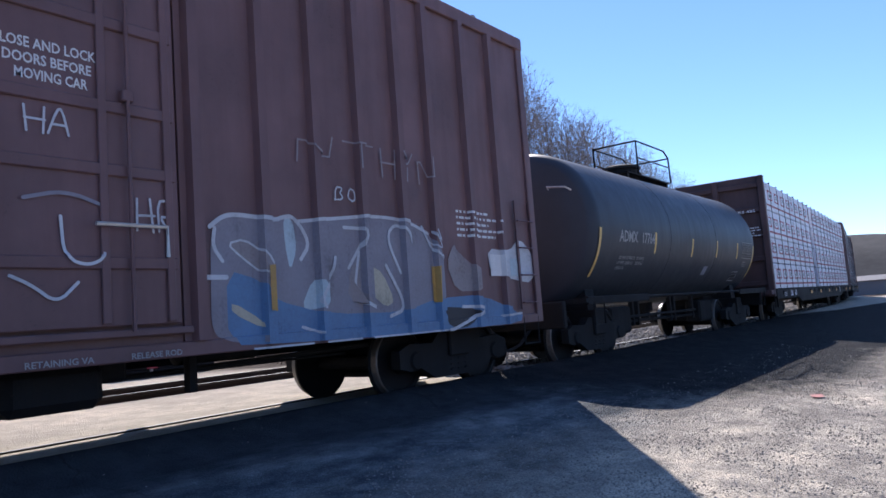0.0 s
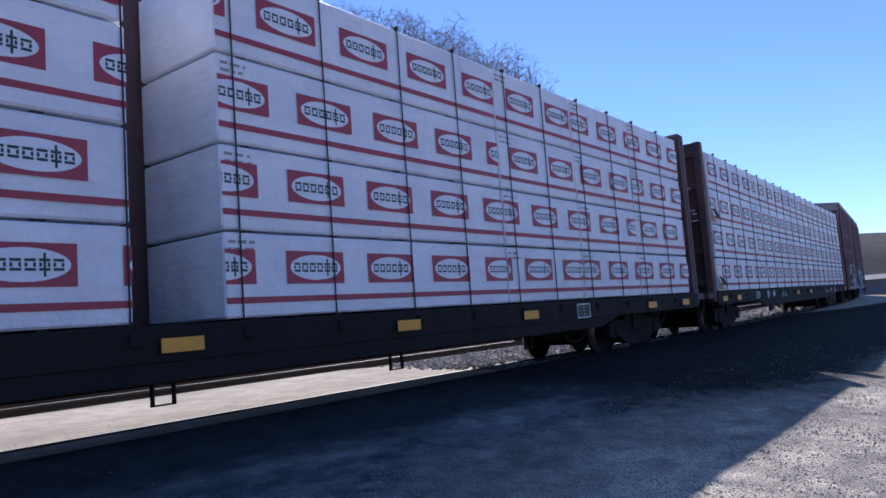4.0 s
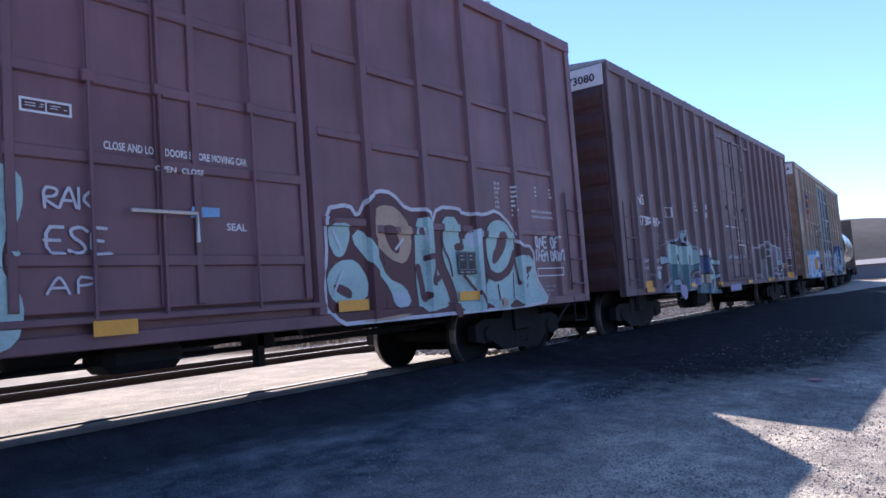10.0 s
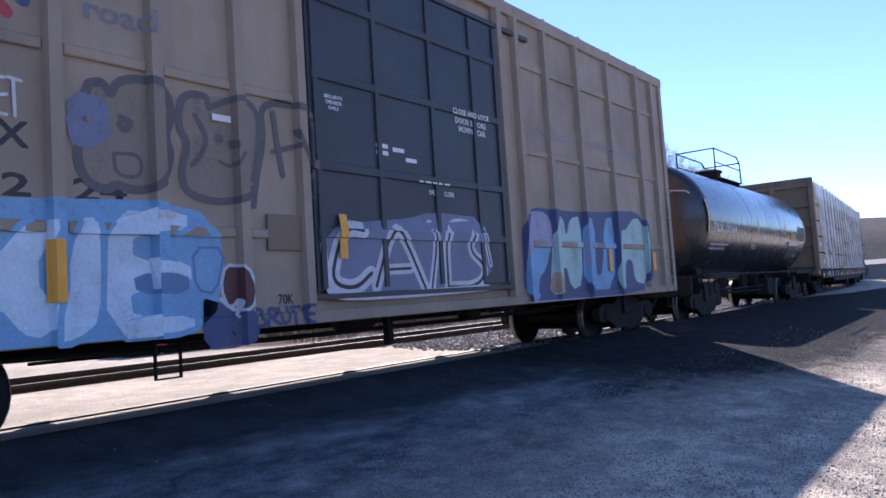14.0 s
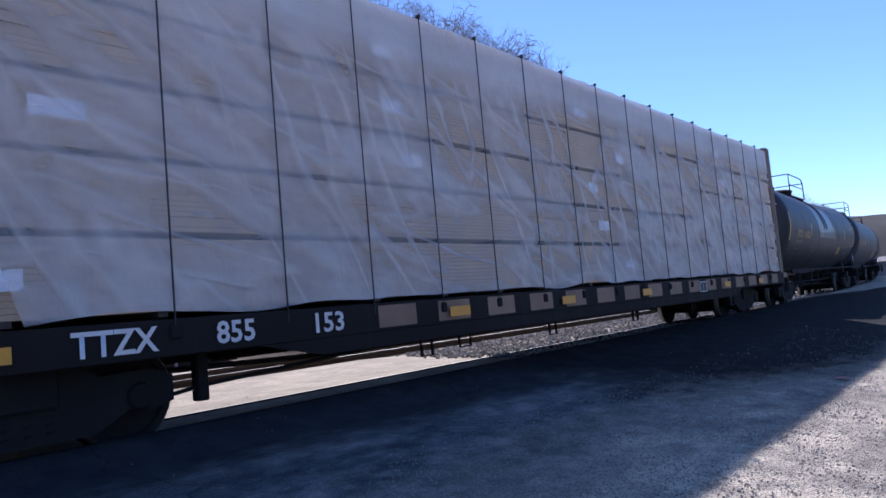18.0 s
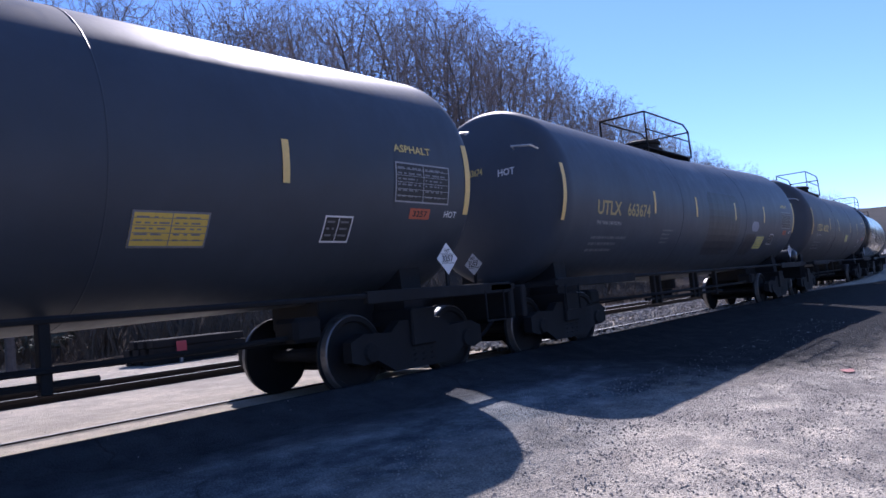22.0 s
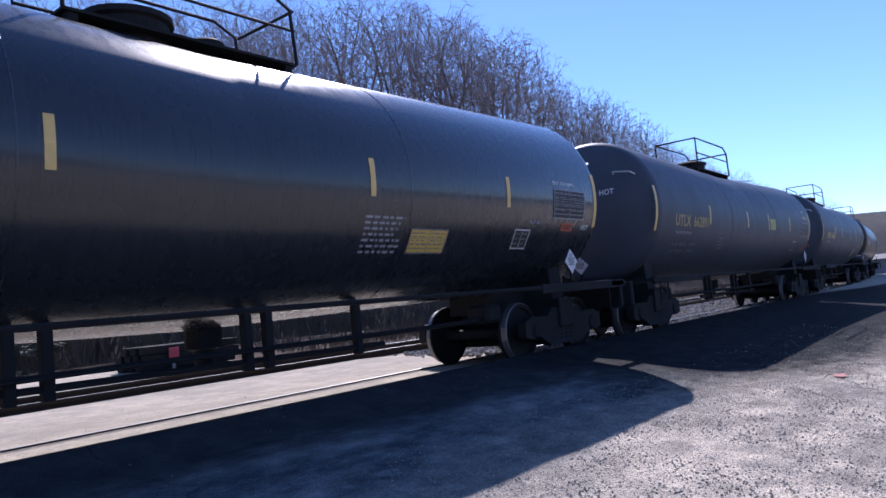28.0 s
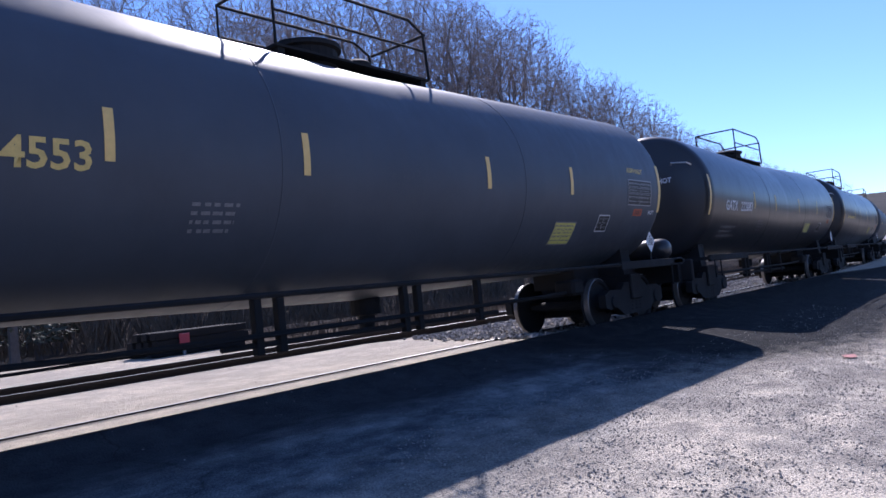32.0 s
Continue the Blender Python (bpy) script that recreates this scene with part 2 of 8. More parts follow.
def ground_z(x, y):
    near = -0.2 + 0.104 * (y + 1.5)
    off = y
    if x > S0:
        a = (min(x, 150) - S0) * BEND
        off = (y - (1 - math.cos(a)) / BEND) * math.cos(a) if a > 0 else y
    if off > -0.84:
        z = -0.166 if x < 10.5 else -0.166 - 0.064 * min(1.0, (x - 10.5) / 1.5)
        if off > -0.84 and off < -0.72:
            z = -0.19
        if off > 2.2:
            z += 0.05 * min(1.0, (off - 2.2) / 1.2)
        if off > 6.2:
            z += 0.02 * min(off - 6.2, 4)
    elif y < -7:
        z = max(near, -1.0 + 0.012 * (y + 10))
    else:
        z = -0.2 + 0.104 * (max(off, -8) + 1.5) if off < -1.5 else -0.2 + 0.17 * min(1.0, (off + 1.5) / 0.5)
    foot = 23 + 0.02 * max(x, 0)
    if y > foot:
        rise = y - foot
        fade = 1.0 / (1 + max(0, x - 110) / 110)
        z += min(rise * 0.74, 25.0 + rise * 0.04) * fade
    return z


def ground_material():
    m, n, l, b = nodes_of("crossing_ground")
    coord = n.new("ShaderNodeTexCoord")
    pos = n.new("ShaderNodeSeparateXYZ")
    l.new(coord.outputs["Object"], pos.inputs[0])
    big = noise_node(n, l, 0.45, 6, 0.62)
    mid = noise_node(n, l, 3.2, 6, 0.65)
    fine = noise_node(n, l, 26.0, 4, 0.7)
    vor = n.new("ShaderNodeTexVoronoi")
    vor.inputs["Scale"].default_value = 55
    l.new(coord.outputs["Object"], vor.inputs["Vector"])
    speck = noise_node(n, l, 70.0, 3, 0.75)
    patch = noise_node(n, l, 1.1, 5, 0.7, (0.6, 1.6, 1))
    worn = noise_node(n, l, 0.8, 7, 0.72, (0.7, 1.5, 1))
    tone = mix(n, l, 0.3, mix(n, l, 0.3, worn, mid), speck)
    asphalt = ramp(n, l, tone, [(0.4, (0.038, 0.045, 0.053)), (0.47, (0.08, 0.093, 0.104)), (0.54, (0.18, 0.196, 0.2)), (0.62, (0.36, 0.36, 0.345))])
    # smoother, darker newer asphalt beside the rails
    newer = ramp(n, l, mix(n, l, 0.4, mid, speck), [(0.38, (0.03, 0.034, 0.04)), (0.62, (0.062, 0.067, 0.074))])
    edge = n.new("ShaderNodeMath")
    edge.operation = "MULTIPLY_ADD"
    l.new(patch, edge.inputs[0])
    edge.inputs[1].default_value = 1.6
    l.new(pos.outputs["Y"], edge.inputs[2])
    asphalt = mix(n, l, mapped(n, l, edge.outputs[0], -1.6, -0.9), asphalt, newer)
    # old gravelly paving: cream patches, dark chips and gaps
    pale = ramp(n, l, mix(n, l, 0.4, mix(n, l, 0.5, big, patch), mid), [(0.42, (0.26, 0.235, 0.2)), (0.5, (0.46, 0.41, 0.335)), (0.57, (0.78, 0.68, 0.53))])
    chips = noise_node(n, l, 62.0, 3, 0.6, (1.0, 1.0, 1.0))
    pale = mix(n, l, ramp(n, l, chips, [(0.42, (0.7, 0.7, 0.7)), (0.48, (0, 0, 0))]), pale, (0.075, 0.07, 0.068))
    stone = mix(n, l, ramp(n, l, vor.outputs["Color"], [(0.25, (0, 0, 0)), (0.8, (1, 1, 1))]), (0.12, 0.112, 0.105), (0.58, 0.52, 0.43))
    dirt = mix(n, l, 0.22, pale, stone)
    # cracks in the old asphalt
    warp = n.new("ShaderNodeVectorMath")
    warp.operation = "MULTIPLY_ADD"
    wn = n.new("ShaderNodeTexNoise")
    wn.inputs["Scale"].default_value, wn.inputs["Detail"].default_value = 2.5, 6
    l.new(coord.outputs["Object"], wn.inputs["Vector"])
    l.new(wn.outputs["Color"], warp.inputs[0])
    warp.inputs[1].default_value = (0.5, 0.5, 0.5)
    l.new(coord.outputs["Object"], warp.inputs[2])
    cell = n.new("ShaderNodeTexVoronoi")
    cell.feature = "DISTANCE_TO_EDGE"
    cell.inputs["Scale"].default_value = 0.55
    l.new(warp.outputs[0], cell.inputs["Vector"])
    crack = ramp(n, l, cell.outputs["Distance"], [(0.002, (0.75, 0.75, 0.75)), (0.009, (0, 0, 0))])
    crack = mix(n, l, ramp(n, l, big, [(0.46, (0, 0, 0)), (0.6, (1, 1, 1))]), (0, 0, 0), crack)
    asphalt = mix(n, l, crack, asphalt, (0.025, 0.024, 0.024))
    # dark asphalt by the track, train's shade painted in; gravelly paving on near slope
    f = n.new("ShaderNodeMath")
    f.operation = "MULTIPLY_ADD"
    l.new(patch, f.inputs[0])
    f.inputs[1].default_value = 2.4
    l.new(pos.outputs["Y"], f.inputs[2])
    # dark cinder shoulder beside the rails past the crossing, shade put into its tone
    cinder = ramp(n, l, mix(n, l, 0.5, mid, chips), [(0.4, (0.012, 0.013, 0.015)), (0.54, (0.024, 0.025, 0.027)), (0.66, (0.06, 0.058, 0.056))])
    g = n.new("ShaderNodeMath")
    g.operation = "MULTIPLY_ADD"
    l.new(big, g.inputs[0])
    g.inputs[1].default_value = 6.0
    l.new(pos.outputs["X"], g.inputs[2])
    asphalt = mix(n, l, mapped(n, l, g.outputs[0], 10.0, 13.0), asphalt, cinder)
    wide = n.new("ShaderNodeMath")
    wide.operation = "MULTIPLY_ADD"
    l.new(mapped(n, l, g.outputs[0], 11.5, 16.0), wide.inputs[0])
    wide.inputs[1].default_value = 1.5
    l.new(f.outputs[0], wide.inputs[2])
    col = mix(n, l, mapped(n, l, wide.outputs[0], -3.15, -1.9), dirt, asphalt)
    # dusty pavement and leaf litter on the far side
    far = mapped(n, l, pos.outputs["Y"], -0.75, -0.6)
    col = mix(n, l, far, col, mix(n, l, 0.5, dirt, (0.5, 0.445, 0.36)))
    back = mapped(n, l, pos.outputs["Y"], -7.0, -10.0)
    col = mix(n, l, back, col, dirt)
    litter = ramp(n, l, mix(n, l, 0.5, big, fine), [(0.3, (0.03, 0.024, 0.02)), (0.7, (0.09, 0.066, 0.05))])
    side = n.new("ShaderNodeMath")
    side.operation = "MULTIPLY"
    l.new(mapped(n, l, pos.outputs["Y"], 6.8, 8.5), side.inputs[0])
    l.new(mapped(n, l, pos.outputs["X"], 8.0, 12.0), side.inputs[1])
    col = mix(n, l, side.outputs[0], col, litter)
    col = mix(n, l, mapped(n, l, pos.outputs["Y"], 21.0, 25.0), col, litter)
    l.new(col, b.inputs["Base Color"])
    b.inputs["Roughness"].default_value = 0.9
    b.inputs["Specular IOR Level"].default_value = 0.08
    h = mix(n, l, 0.22, mix(n, l, 0.6, fine, chips), vor.outputs["Distance"])
    l.new(bump(n, l, mix(n, l, 0.3, h, mid), 1.0, 0.06), b.inputs["Normal"])
    return m


def build_ground():
    def steps(*runs):
        out = []
        for a, b, d in runs:
            out += list(np.arange(a, b, d))
        return out
    xs = steps((-1500, -100, 280), (-100, -6, 12), (-6, 0, 1), (0, 24, 0.25), (24, 60, 1.5), (60, 160, 8), (160, 2000, 150)) + [2000]
    ys = steps((-1500, -60, 240), (-60, -12, 6), (-12, -7.5, 0.5), (-7.5, -1.5, 0.25), (-1.5, 1, 0.06), (1, 8, 0.7), (8, 60, 3), (60, 200, 20), (200, 1500, 160)) + [1500]
    verts = []
    for x in xs:
        for y in ys:
            rough = 0.012 * noise.noise((x * 1.4, y * 1.4, 0)) + 0.006 * noise.noise((x * 5, y * 5, 3)) if abs(x) < 40 and abs(y) < 12 else 0
            if abs(y) < 1.2 or 3.5 < y < 6:
                rough = -0.004
            hill = 0.5 * noise.noise((x * 0.07, y * 0.07, 7)) if y > 14 else 0
            verts.append((x, y, ground_z(x, y) + rough + hill))
    k = len(ys)
    faces = [(i * k + j, (i + 1) * k + j, (i + 1) * k + j + 1, i * k + j + 1) for i in range(len(xs) - 1) for j in range(k - 1)]
    me = bpy.data.meshes.new("ground")
    me.from_pydata(verts, [], faces)
    me.materials.append(ground_material())
    me.polygons.foreach_set("use_smooth", [True] * len(faces))
    tagged(new("ground", me), "sloping asphalt and gravel ground beside the tracks", "ground", kind="structure")


def build_track(name, off, s_a, s_b, label, cant=0.0, top=0.0):
    track = thing(name, label, "track")
    track["kind"] = "structure"
    prof = [(-0.036, 0), (-0.036, -0.045), (-0.01, -0.055), (-0.01, -0.13), (-0.07, -0.15), (0.07, -0.15), (0.01, -0.13), (0.01, -0.055), (0.036, -0.045), (0.036, 0)]
    for side in (-0.754, 0.754):
        bm = bmesh.new()
        rings = []
        for s in np.arange(s_a, s_b, 3.0):
            ring = []
            for y, z in prof:
                px, py, _ = rail_point(s, off + side + y)
                ring.append(bm.verts.new((px, py, z + top - (cant if side > 0 else 0))))
            rings.append(ring)
        for a, b in zip(rings, rings[1:]):
            for i in range(len(prof)):
                f = bm.faces.new((a[i], a[(i + 1) % len(prof)], b[(i + 1) % len(prof)], b[i]))
                f.material_index = 0 if i == len(prof) - 1 else 1
        bmesh.ops.recalc_face_normals(bm, faces=bm.faces)
        part("rail", bm, [M["steel"], M["rail_rust"]], track)
    return track


build_ground()
build_track("railway_track", 0.0, -40, 150, "near railway track with worn steel rails, laid on the worn crossing", 0.0, -0.15)
build_track("railway_track", 4.75, -40, 150, "second railway track with shiny rails on pale ballast", 0.0, 0.0)


# ---- running gear ----
WHEEL_R, RAIL_TOP = 0.457, -0.15


def wheelset_mesh():
    bm = bmesh.new()
    for sg in (-1, 1):
        f = [(0.66 * sg, 0.05), (0.66 * sg, 0.48), (0.69 * sg, 0.485), (0.705 * sg, WHEEL_R), (0.79 * sg, WHEEL_R - 0.006), (0.802 * sg, WHEEL_R - 0.02), (0.80 * sg, 0.425), (0.798 * sg, 0.38), (0.765 * sg, 0.36), (0.765 * sg, 0.16), (0.82 * sg, 0.13), (0.82 * sg, 0.09), (0.98 * sg, 0.08)]
        turned(bm, f, 28, "y")
    turned(bm, [(-0.66, 0.085), (0.66, 0.085)], 12, "y")
    return bm


GEAR = {}


def truck(parent, x, u):
    """A two-axle bogie under a car, with turning wheelsets."""
    t = new("truck")
    t.parent, t.matrix_basis = parent, pose(x, 0, RAIL_TOP)
    first = not GEAR
    if first:
        frame_poly = [(-1.2, 0.38), (-1.2, 0.6), (-1.0, 0.68), (-0.55, 0.66), (-0.4, 0.78), (0.4, 0.78), (0.55, 0.66), (1.0, 0.68), (1.2, 0.6), (1.2, 0.38), (1.02, 0.33), (0.8, 0.36), (0.5, 0.2), (-0.5, 0.2), (-0.8, 0.36), (-1.02, 0.33)]
        GEAR["side_frame"] = bm = prism_y(bmesh.new(), frame_poly, -0.07, 0.07)
        GEAR["side_frame"] = part("side_frame", bm, M["under"], t, "black cast steel bogie side frame", pose(0, -1.0, 0))
        GEAR["spring"] = part("coil_spring", springs(), M["under"], t, "", pose(0, -1.0, 0))
        GEAR["spring"]["kind"] = "stuff"
        GEAR["bolster"] = part("bolster", slab(-0.22, 0.22, -1.12, 1.12, 0.46, 0.92, 0.02), M["under"], t)
        GEAR["beam"] = part("brake_beam", slab(-0.06, 0.06, -0.85, 0.85, 0.3, 0.5, 0.02), M["under"], t, "", pose(-0.36, 0, 0))
        GEAR["shoe"] = part("brake_shoe", slab(-0.06, 0.06, -0.84, -0.66, 0.26, 0.55, 0.02), M["under"], t, "", pose(-0.39, 0, 0))
        GEAR["plank"] = part("spring_plank", slab(-0.42, 0.42, -1.06, 1.06, 0.21, 0.3, 0.02), M["under"], t)
        GEAR["adapter"] = part("bearing_end", turned(bmesh.new(), [(-0.1, 0.03), (-0.1, 0.1), (-0.06, 0.13), (0.1, 0.13)], 12), M["under"], t, "", pose(-0.89, -1.0, 0.457))
        for sg in (-1, 1):
            ws = part("wheelset", wheelset_mesh(), [M["under"], M["rim"]], t, "steel wheels on an axle", pose(0.89 * sg, 0, WHEEL_R)) if sg < 0 else again(GEAR["wheelset"], t, pose(0.89, 0, WHEEL_R))
            if sg < 0:
                GEAR["wheelset"] = ws
                for p in ws.data.polygons:
                    r = math.hypot(p.center.x, p.center.z)
                    p.material_index = 1 if r > 0.435 and 0.7 < abs(p.center.y) < 0.81 else 0
            WHEELS.append((ws, u, x + 0.89 * sg, 0.89 * sg))
    else:
        again(GEAR["side_frame"], t, pose(0, -1.0, 0))
        again(GEAR["spring"], t, pose(0, -1.0, 0))
        again(GEAR["bolster"], t, pose(0, 0, 0))
        again(GEAR["adapter"], t, pose(-0.89, -1.0, 0.457))
        again(GEAR["beam"], t, pose(-0.36, 0, 0))
        again(GEAR["shoe"], t, pose(-0.39, 0, 0))
        again(GEAR["plank"], t, pose(0, 0, 0))
        for sg in (-1, 1):
            WHEELS.append((again(GEAR["wheelset"], t, pose(0.89 * sg, 0, WHEEL_R)), u, x + 0.89 * sg, 0.89 * sg))
    again(GEAR["beam"], t, pose(0.36, 0, 0))
    again(GEAR["shoe"], t, pose(0.39, 0, 0))
    again(GEAR["side_frame"], t, pose(0, 1.0, 0))
    again(GEAR["spring"], t, pose(0, 1.0, 0))
    again(GEAR["adapter"], t, pose(0.89, -1.0, 0.457))
    return t


def springs():
    bm = bmesh.new()
    for x in (-0.16, 0.0, 0.16):
        pts = [(x + 0.07 * math.cos(a), 0.07 * math.sin(a), 0.24 + 0.26 * a / (8 * math.pi)) for a in np.linspace(0, 8 * math.pi, 40)]
        tube(bm, pts, 0.017, 4)
    return bm


def coupler(parent, x, sg):
    bm = box(bmesh.new(), min(0, 0.75 * sg), max(0, 0.75 * sg), -0.09, 0.09, 0.62, 0.82, 0.015)
    box(bm, min(0.6 * sg, 0.92 * sg), max(0.6 * sg, 0.92 * sg), -0.17, 0.17, 0.57, 0.87, 0.03)
    part("coupler", bm, M["under"], parent, "rusty knuckle coupler", pose(x, 0, 0))
    hose = tube(bmesh.new(), [(0.1 * sg, -0.35, 0.62), (0.35 * sg, -0.35, 0.48), (0.6 * sg, -0.28, 0.25), (0.85 * sg, -0.2, 0.17), (0.98 * sg, -0.1, 0.24)], 0.028, 6)
    part("air_hose", hose, M["black"], parent, "hanging rubber air hose", pose(x, 0, 0))


def ladder(parent, x, y, z0, z1, wide=0.42, step=0.4, along="x", mat=None, rise=0.06):
    bm = bmesh.new()
    k = int((z1 - z0) / step)
    for i in range(k + 1):
        z = z0 + i * step
        if along == "x":
            tube(bm, [(x, y, z), (x, y - rise, z), (x + wide, y - rise, z), (x + wide, y, z)], 0.012, 5)
        else:
            tube(bm, [(x, y, z), (x - rise, y, z), (x - rise, y + wide, z), (x, y + wide, z)], 0.012, 5)
    if along == "x":
        for xx in (x, x + wide):
            box(bm, xx - 0.02, xx + 0.02, y - 0.03, y - 0.005, z0 - 0.1, z1 + 0.1)
    part("ladder", bm, mat or M["under"], parent, "steel rung ladder")


# ---- box cars ----


def boxcar(u, label, mat, end_mat, L, posts, rails, door, z0=0.66, z1=4.98, hw=1.46, post_deep=0.06, post_wide=0.1, roof="roof_metal", trucks=6.1, end_panel=None, end_low=0.42):
    """Body with posts at the given places (metres from the middle, leading end negative), a sliding door (x0, x1) and ribbed ends."""
    car = thing("boxcar", label, "railway car", "freight cars of the train")
    h = L / 2
    d0, d1 = door
    # side sheets fore and aft of the door, far side whole
    part("side_panel", slab(-h, d0, -hw, -hw + 0.05, z0, z1), mat, car)
    part("side_panel", slab(d1, h, -hw, -hw + 0.05, z0, z1), mat, car)
    part("side_panel", slab(-h, h, hw - 0.05, hw, 1.04, z1), mat, car)
    part("door_recess", slab(d0, d1, -hw + 0.03, -hw + 0.08, z0, z1 - 0.1), mat, car)
    part("floor", slab(-h + 0.05, h - 0.05, -hw + 0.08, hw - 0.05, 1.04, 1.16), M["under"], car)
    part("roof", prism_x(bmesh.new(), [(-hw - 0.02, z1), (-hw - 0.02, z1 + 0.05), (0, z1 + 0.2), (hw + 0.02, z1 + 0.05), (hw + 0.02, z1)], -h, h), M[roof], car, "weathered ribbed metal roof")
    seam = None
    for i in range(1, 13):
        x = -h + L * i / 13
        if seam is None:
            seam = part("roof_rib", prism_x(bmesh.new(), [(-hw, 0.05), (-hw, 0.09), (0, 0.24), (hw, 0.09), (hw, 0.05), (0, 0.2)], -0.03, 0.03), M[roof], car, "", pose(x, 0, z1))
        else:
            again(seam, car, pose(x, 0, z1))
    part("top_chord", slab(-h, h, -hw - 0.05, -hw, z1 - 0.16, z1 + 0.03, 0.01), mat, car)
    part("side_sill", slab(-h, h, -hw - 0.03, -hw, z0, z0 + 0.13, 0.01), mat, car)
    pw, pd = post_wide, post_deep
    post = None
    for x in posts:
        if post is None:
            bm = bmesh.new()
            a = [(-pw * 0.75, 0), (-pw * 0.5, -pd), (pw * 0.5, -pd), (pw * 0.75, 0)]
            lo = [bm.verts.new((px, py, z0 + 0.13)) for px, py in a]
            hi = [bm.verts.new((px, py, z1 - 0.16)) for px, py in a]
            for i in range(3):
                bm.faces.new((lo[i], lo[i + 1], hi[i + 1], hi[i]))
            bm.faces.new(lo)
            bm.faces.new(list(reversed(hi)))
            post = part("side_post", bm, mat, car, "", pose(x, -hw, 0))
        else:
            again(post, car, pose(x, -hw, 0))
    for xa, xb, z in rails:
        part("side_rail", slab(xa, xb, -hw - 0.035, -hw, z - 0.045, z + 0.045, 0.01), mat, car)
    # corner posts and corrugated ends
    for sg in (-1, 1):
        part("corner_post", slab(min(h * sg, (h - 0.16) * sg), max(h * sg, (h - 0.16) * sg), -hw - 0.035, -hw + 0.1, z0, z1, 0.01), mat, car)
    for sg in (-1, 1):
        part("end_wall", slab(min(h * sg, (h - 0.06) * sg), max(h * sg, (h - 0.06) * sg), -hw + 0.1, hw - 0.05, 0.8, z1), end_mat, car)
    rib = None
    for i in range(8):
        z = 1.0 + i * 0.5
        if z > z1 - 0.45:
            break
        if rib is None:
            bm = bmesh.new()
            prof = [(0, -0.21), (-0.035, -0.16), (-0.085, 0.0), (-0.085, 0.06), (-0.03, 0.16), (0, 0.21)]
            a = [bm.verts.new((px, -hw + 0.12, pz)) for px, pz in prof]
            b = [bm.verts.new((px, hw - 0.12, pz)) for px, pz in prof]
            for q in range(5):
                bm.faces.new((a[q], b[q], b[q + 1], a[q + 1]))
            bm.faces.new(a)
            bm.faces.new(list(reversed(b)))
            rib = part("end_rib", bm, end_mat, car, "", pose(-h, 0, z))
        else:
            again(rib, car, pose(-h, 0, z))
    if end_panel:
        part("end_plate", slab(-h - 0.02, -h, -hw + 0.05, hw - 0.1, z1 - end_low, z1 - 0.02), M[end_panel], car, "pale plate at the top of the end")
    # underframe
    part("centre_sill", slab(-h + 0.1, h - 0.1, -0.22, 0.22, 0.55, 0.95), M["under"], car)
    for x in (-trucks, trucks):
        part("bolster_beam", slab(x - 0.2, x + 0.2, -hw + 0.05, hw - 0.05, 0.72, 0.95), M["under"], car)
        truck(car, x, u)
    for x in (-3.2, -1.1, 1.1, 3.2):
        part("crossbearer", slab(x - 0.07, x + 0.07, -hw + 0.05, hw - 0.05, 0.66, 0.95), M["under"], car)
    for sg in (-1, 1):
        coupler(car, h * sg, sg)
        part("sill_step", step_iron(), M["under"], car, "", pose((h - 0.35) * sg, -hw - 0.02, 0))
    ladder(car, h - 0.58, -hw - 0.02, z0 + 0.3, z0 + 1.7, mat=mat)
    ladder(car, -h + 0.2, -hw - 0.02, z0 + 0.3, z0 + 1.7, mat=mat)
    part("brake_pipe", tube(bmesh.new(), [(-h + 1, -0.6, 0.6), (-2, -0.65, 0.5), (2, -0.65, 0.5), (h - 1, -0.6, 0.6)], 0.03), M["under"], car)
    MOVING.append((car, u, pose(0, 0, 0), trucks))
    return car


def sliding_door(car, x0, x1, z0, z1, mat, uprights, levels, bars_at=(), hw=1.46, proud=0.05):
    """A plug door on its tracks: sheet, frame, stiffeners, lock rods and handles."""
    y = -hw - proud
    d = part("door", slab(x0, x1, y, y + 0.06, z0, z1, 0.008), mat, car, "sliding plug door")
    for x in uprights:
        part("door_upright", slab(x - 0.035, x + 0.035, y - 0.03, y, z0 + 0.02, z1 - 0.02, 0.006), mat, d)
    for z in levels:
        part("door_stiffener", slab(x0 + 0.03, x1 - 0.03, y - 0.026, y, z - 0.05, z + 0.05, 0.01), mat, d)
    for x in bars_at:
        part("lock_rod", tube(bmesh.new(), [(x, y - 0.055, z0 - 0.05), (x, y - 0.055, z1 + 0.02)], 0.018, 6), mat, d)
        part("rod_bracket", slab(x - 0.05, x + 0.05, y - 0.07, y, (z0 + z1) / 2 - 0.05, (z0 + z1) / 2 + 0.05, 0.01), mat, d)
    if bars_at:
        xm = bars_at[len(bars_at) // 2]
        part("door_handle", tube(bmesh.new(), [(xm - 0.3, y - 0.08, 1.75), (xm + 0.3, y - 0.08, 1.75), (xm + 0.3, y - 0.08, 1.5)], 0.018, 6), M["steel"], d, "worn steel door handle")
    part("door_track", slab(x0 - 0.1, x1 + 0.1, y - 0.02, -hw, z0 - 0.09, z0 - 0.03, 0.008), mat, car)
    part("door_track", slab(x0 - 0.2, x1 + 0.9, y - 0.02, -hw, z1 + 0.01, z1 + 0.08, 0.008), mat, car)
    return d


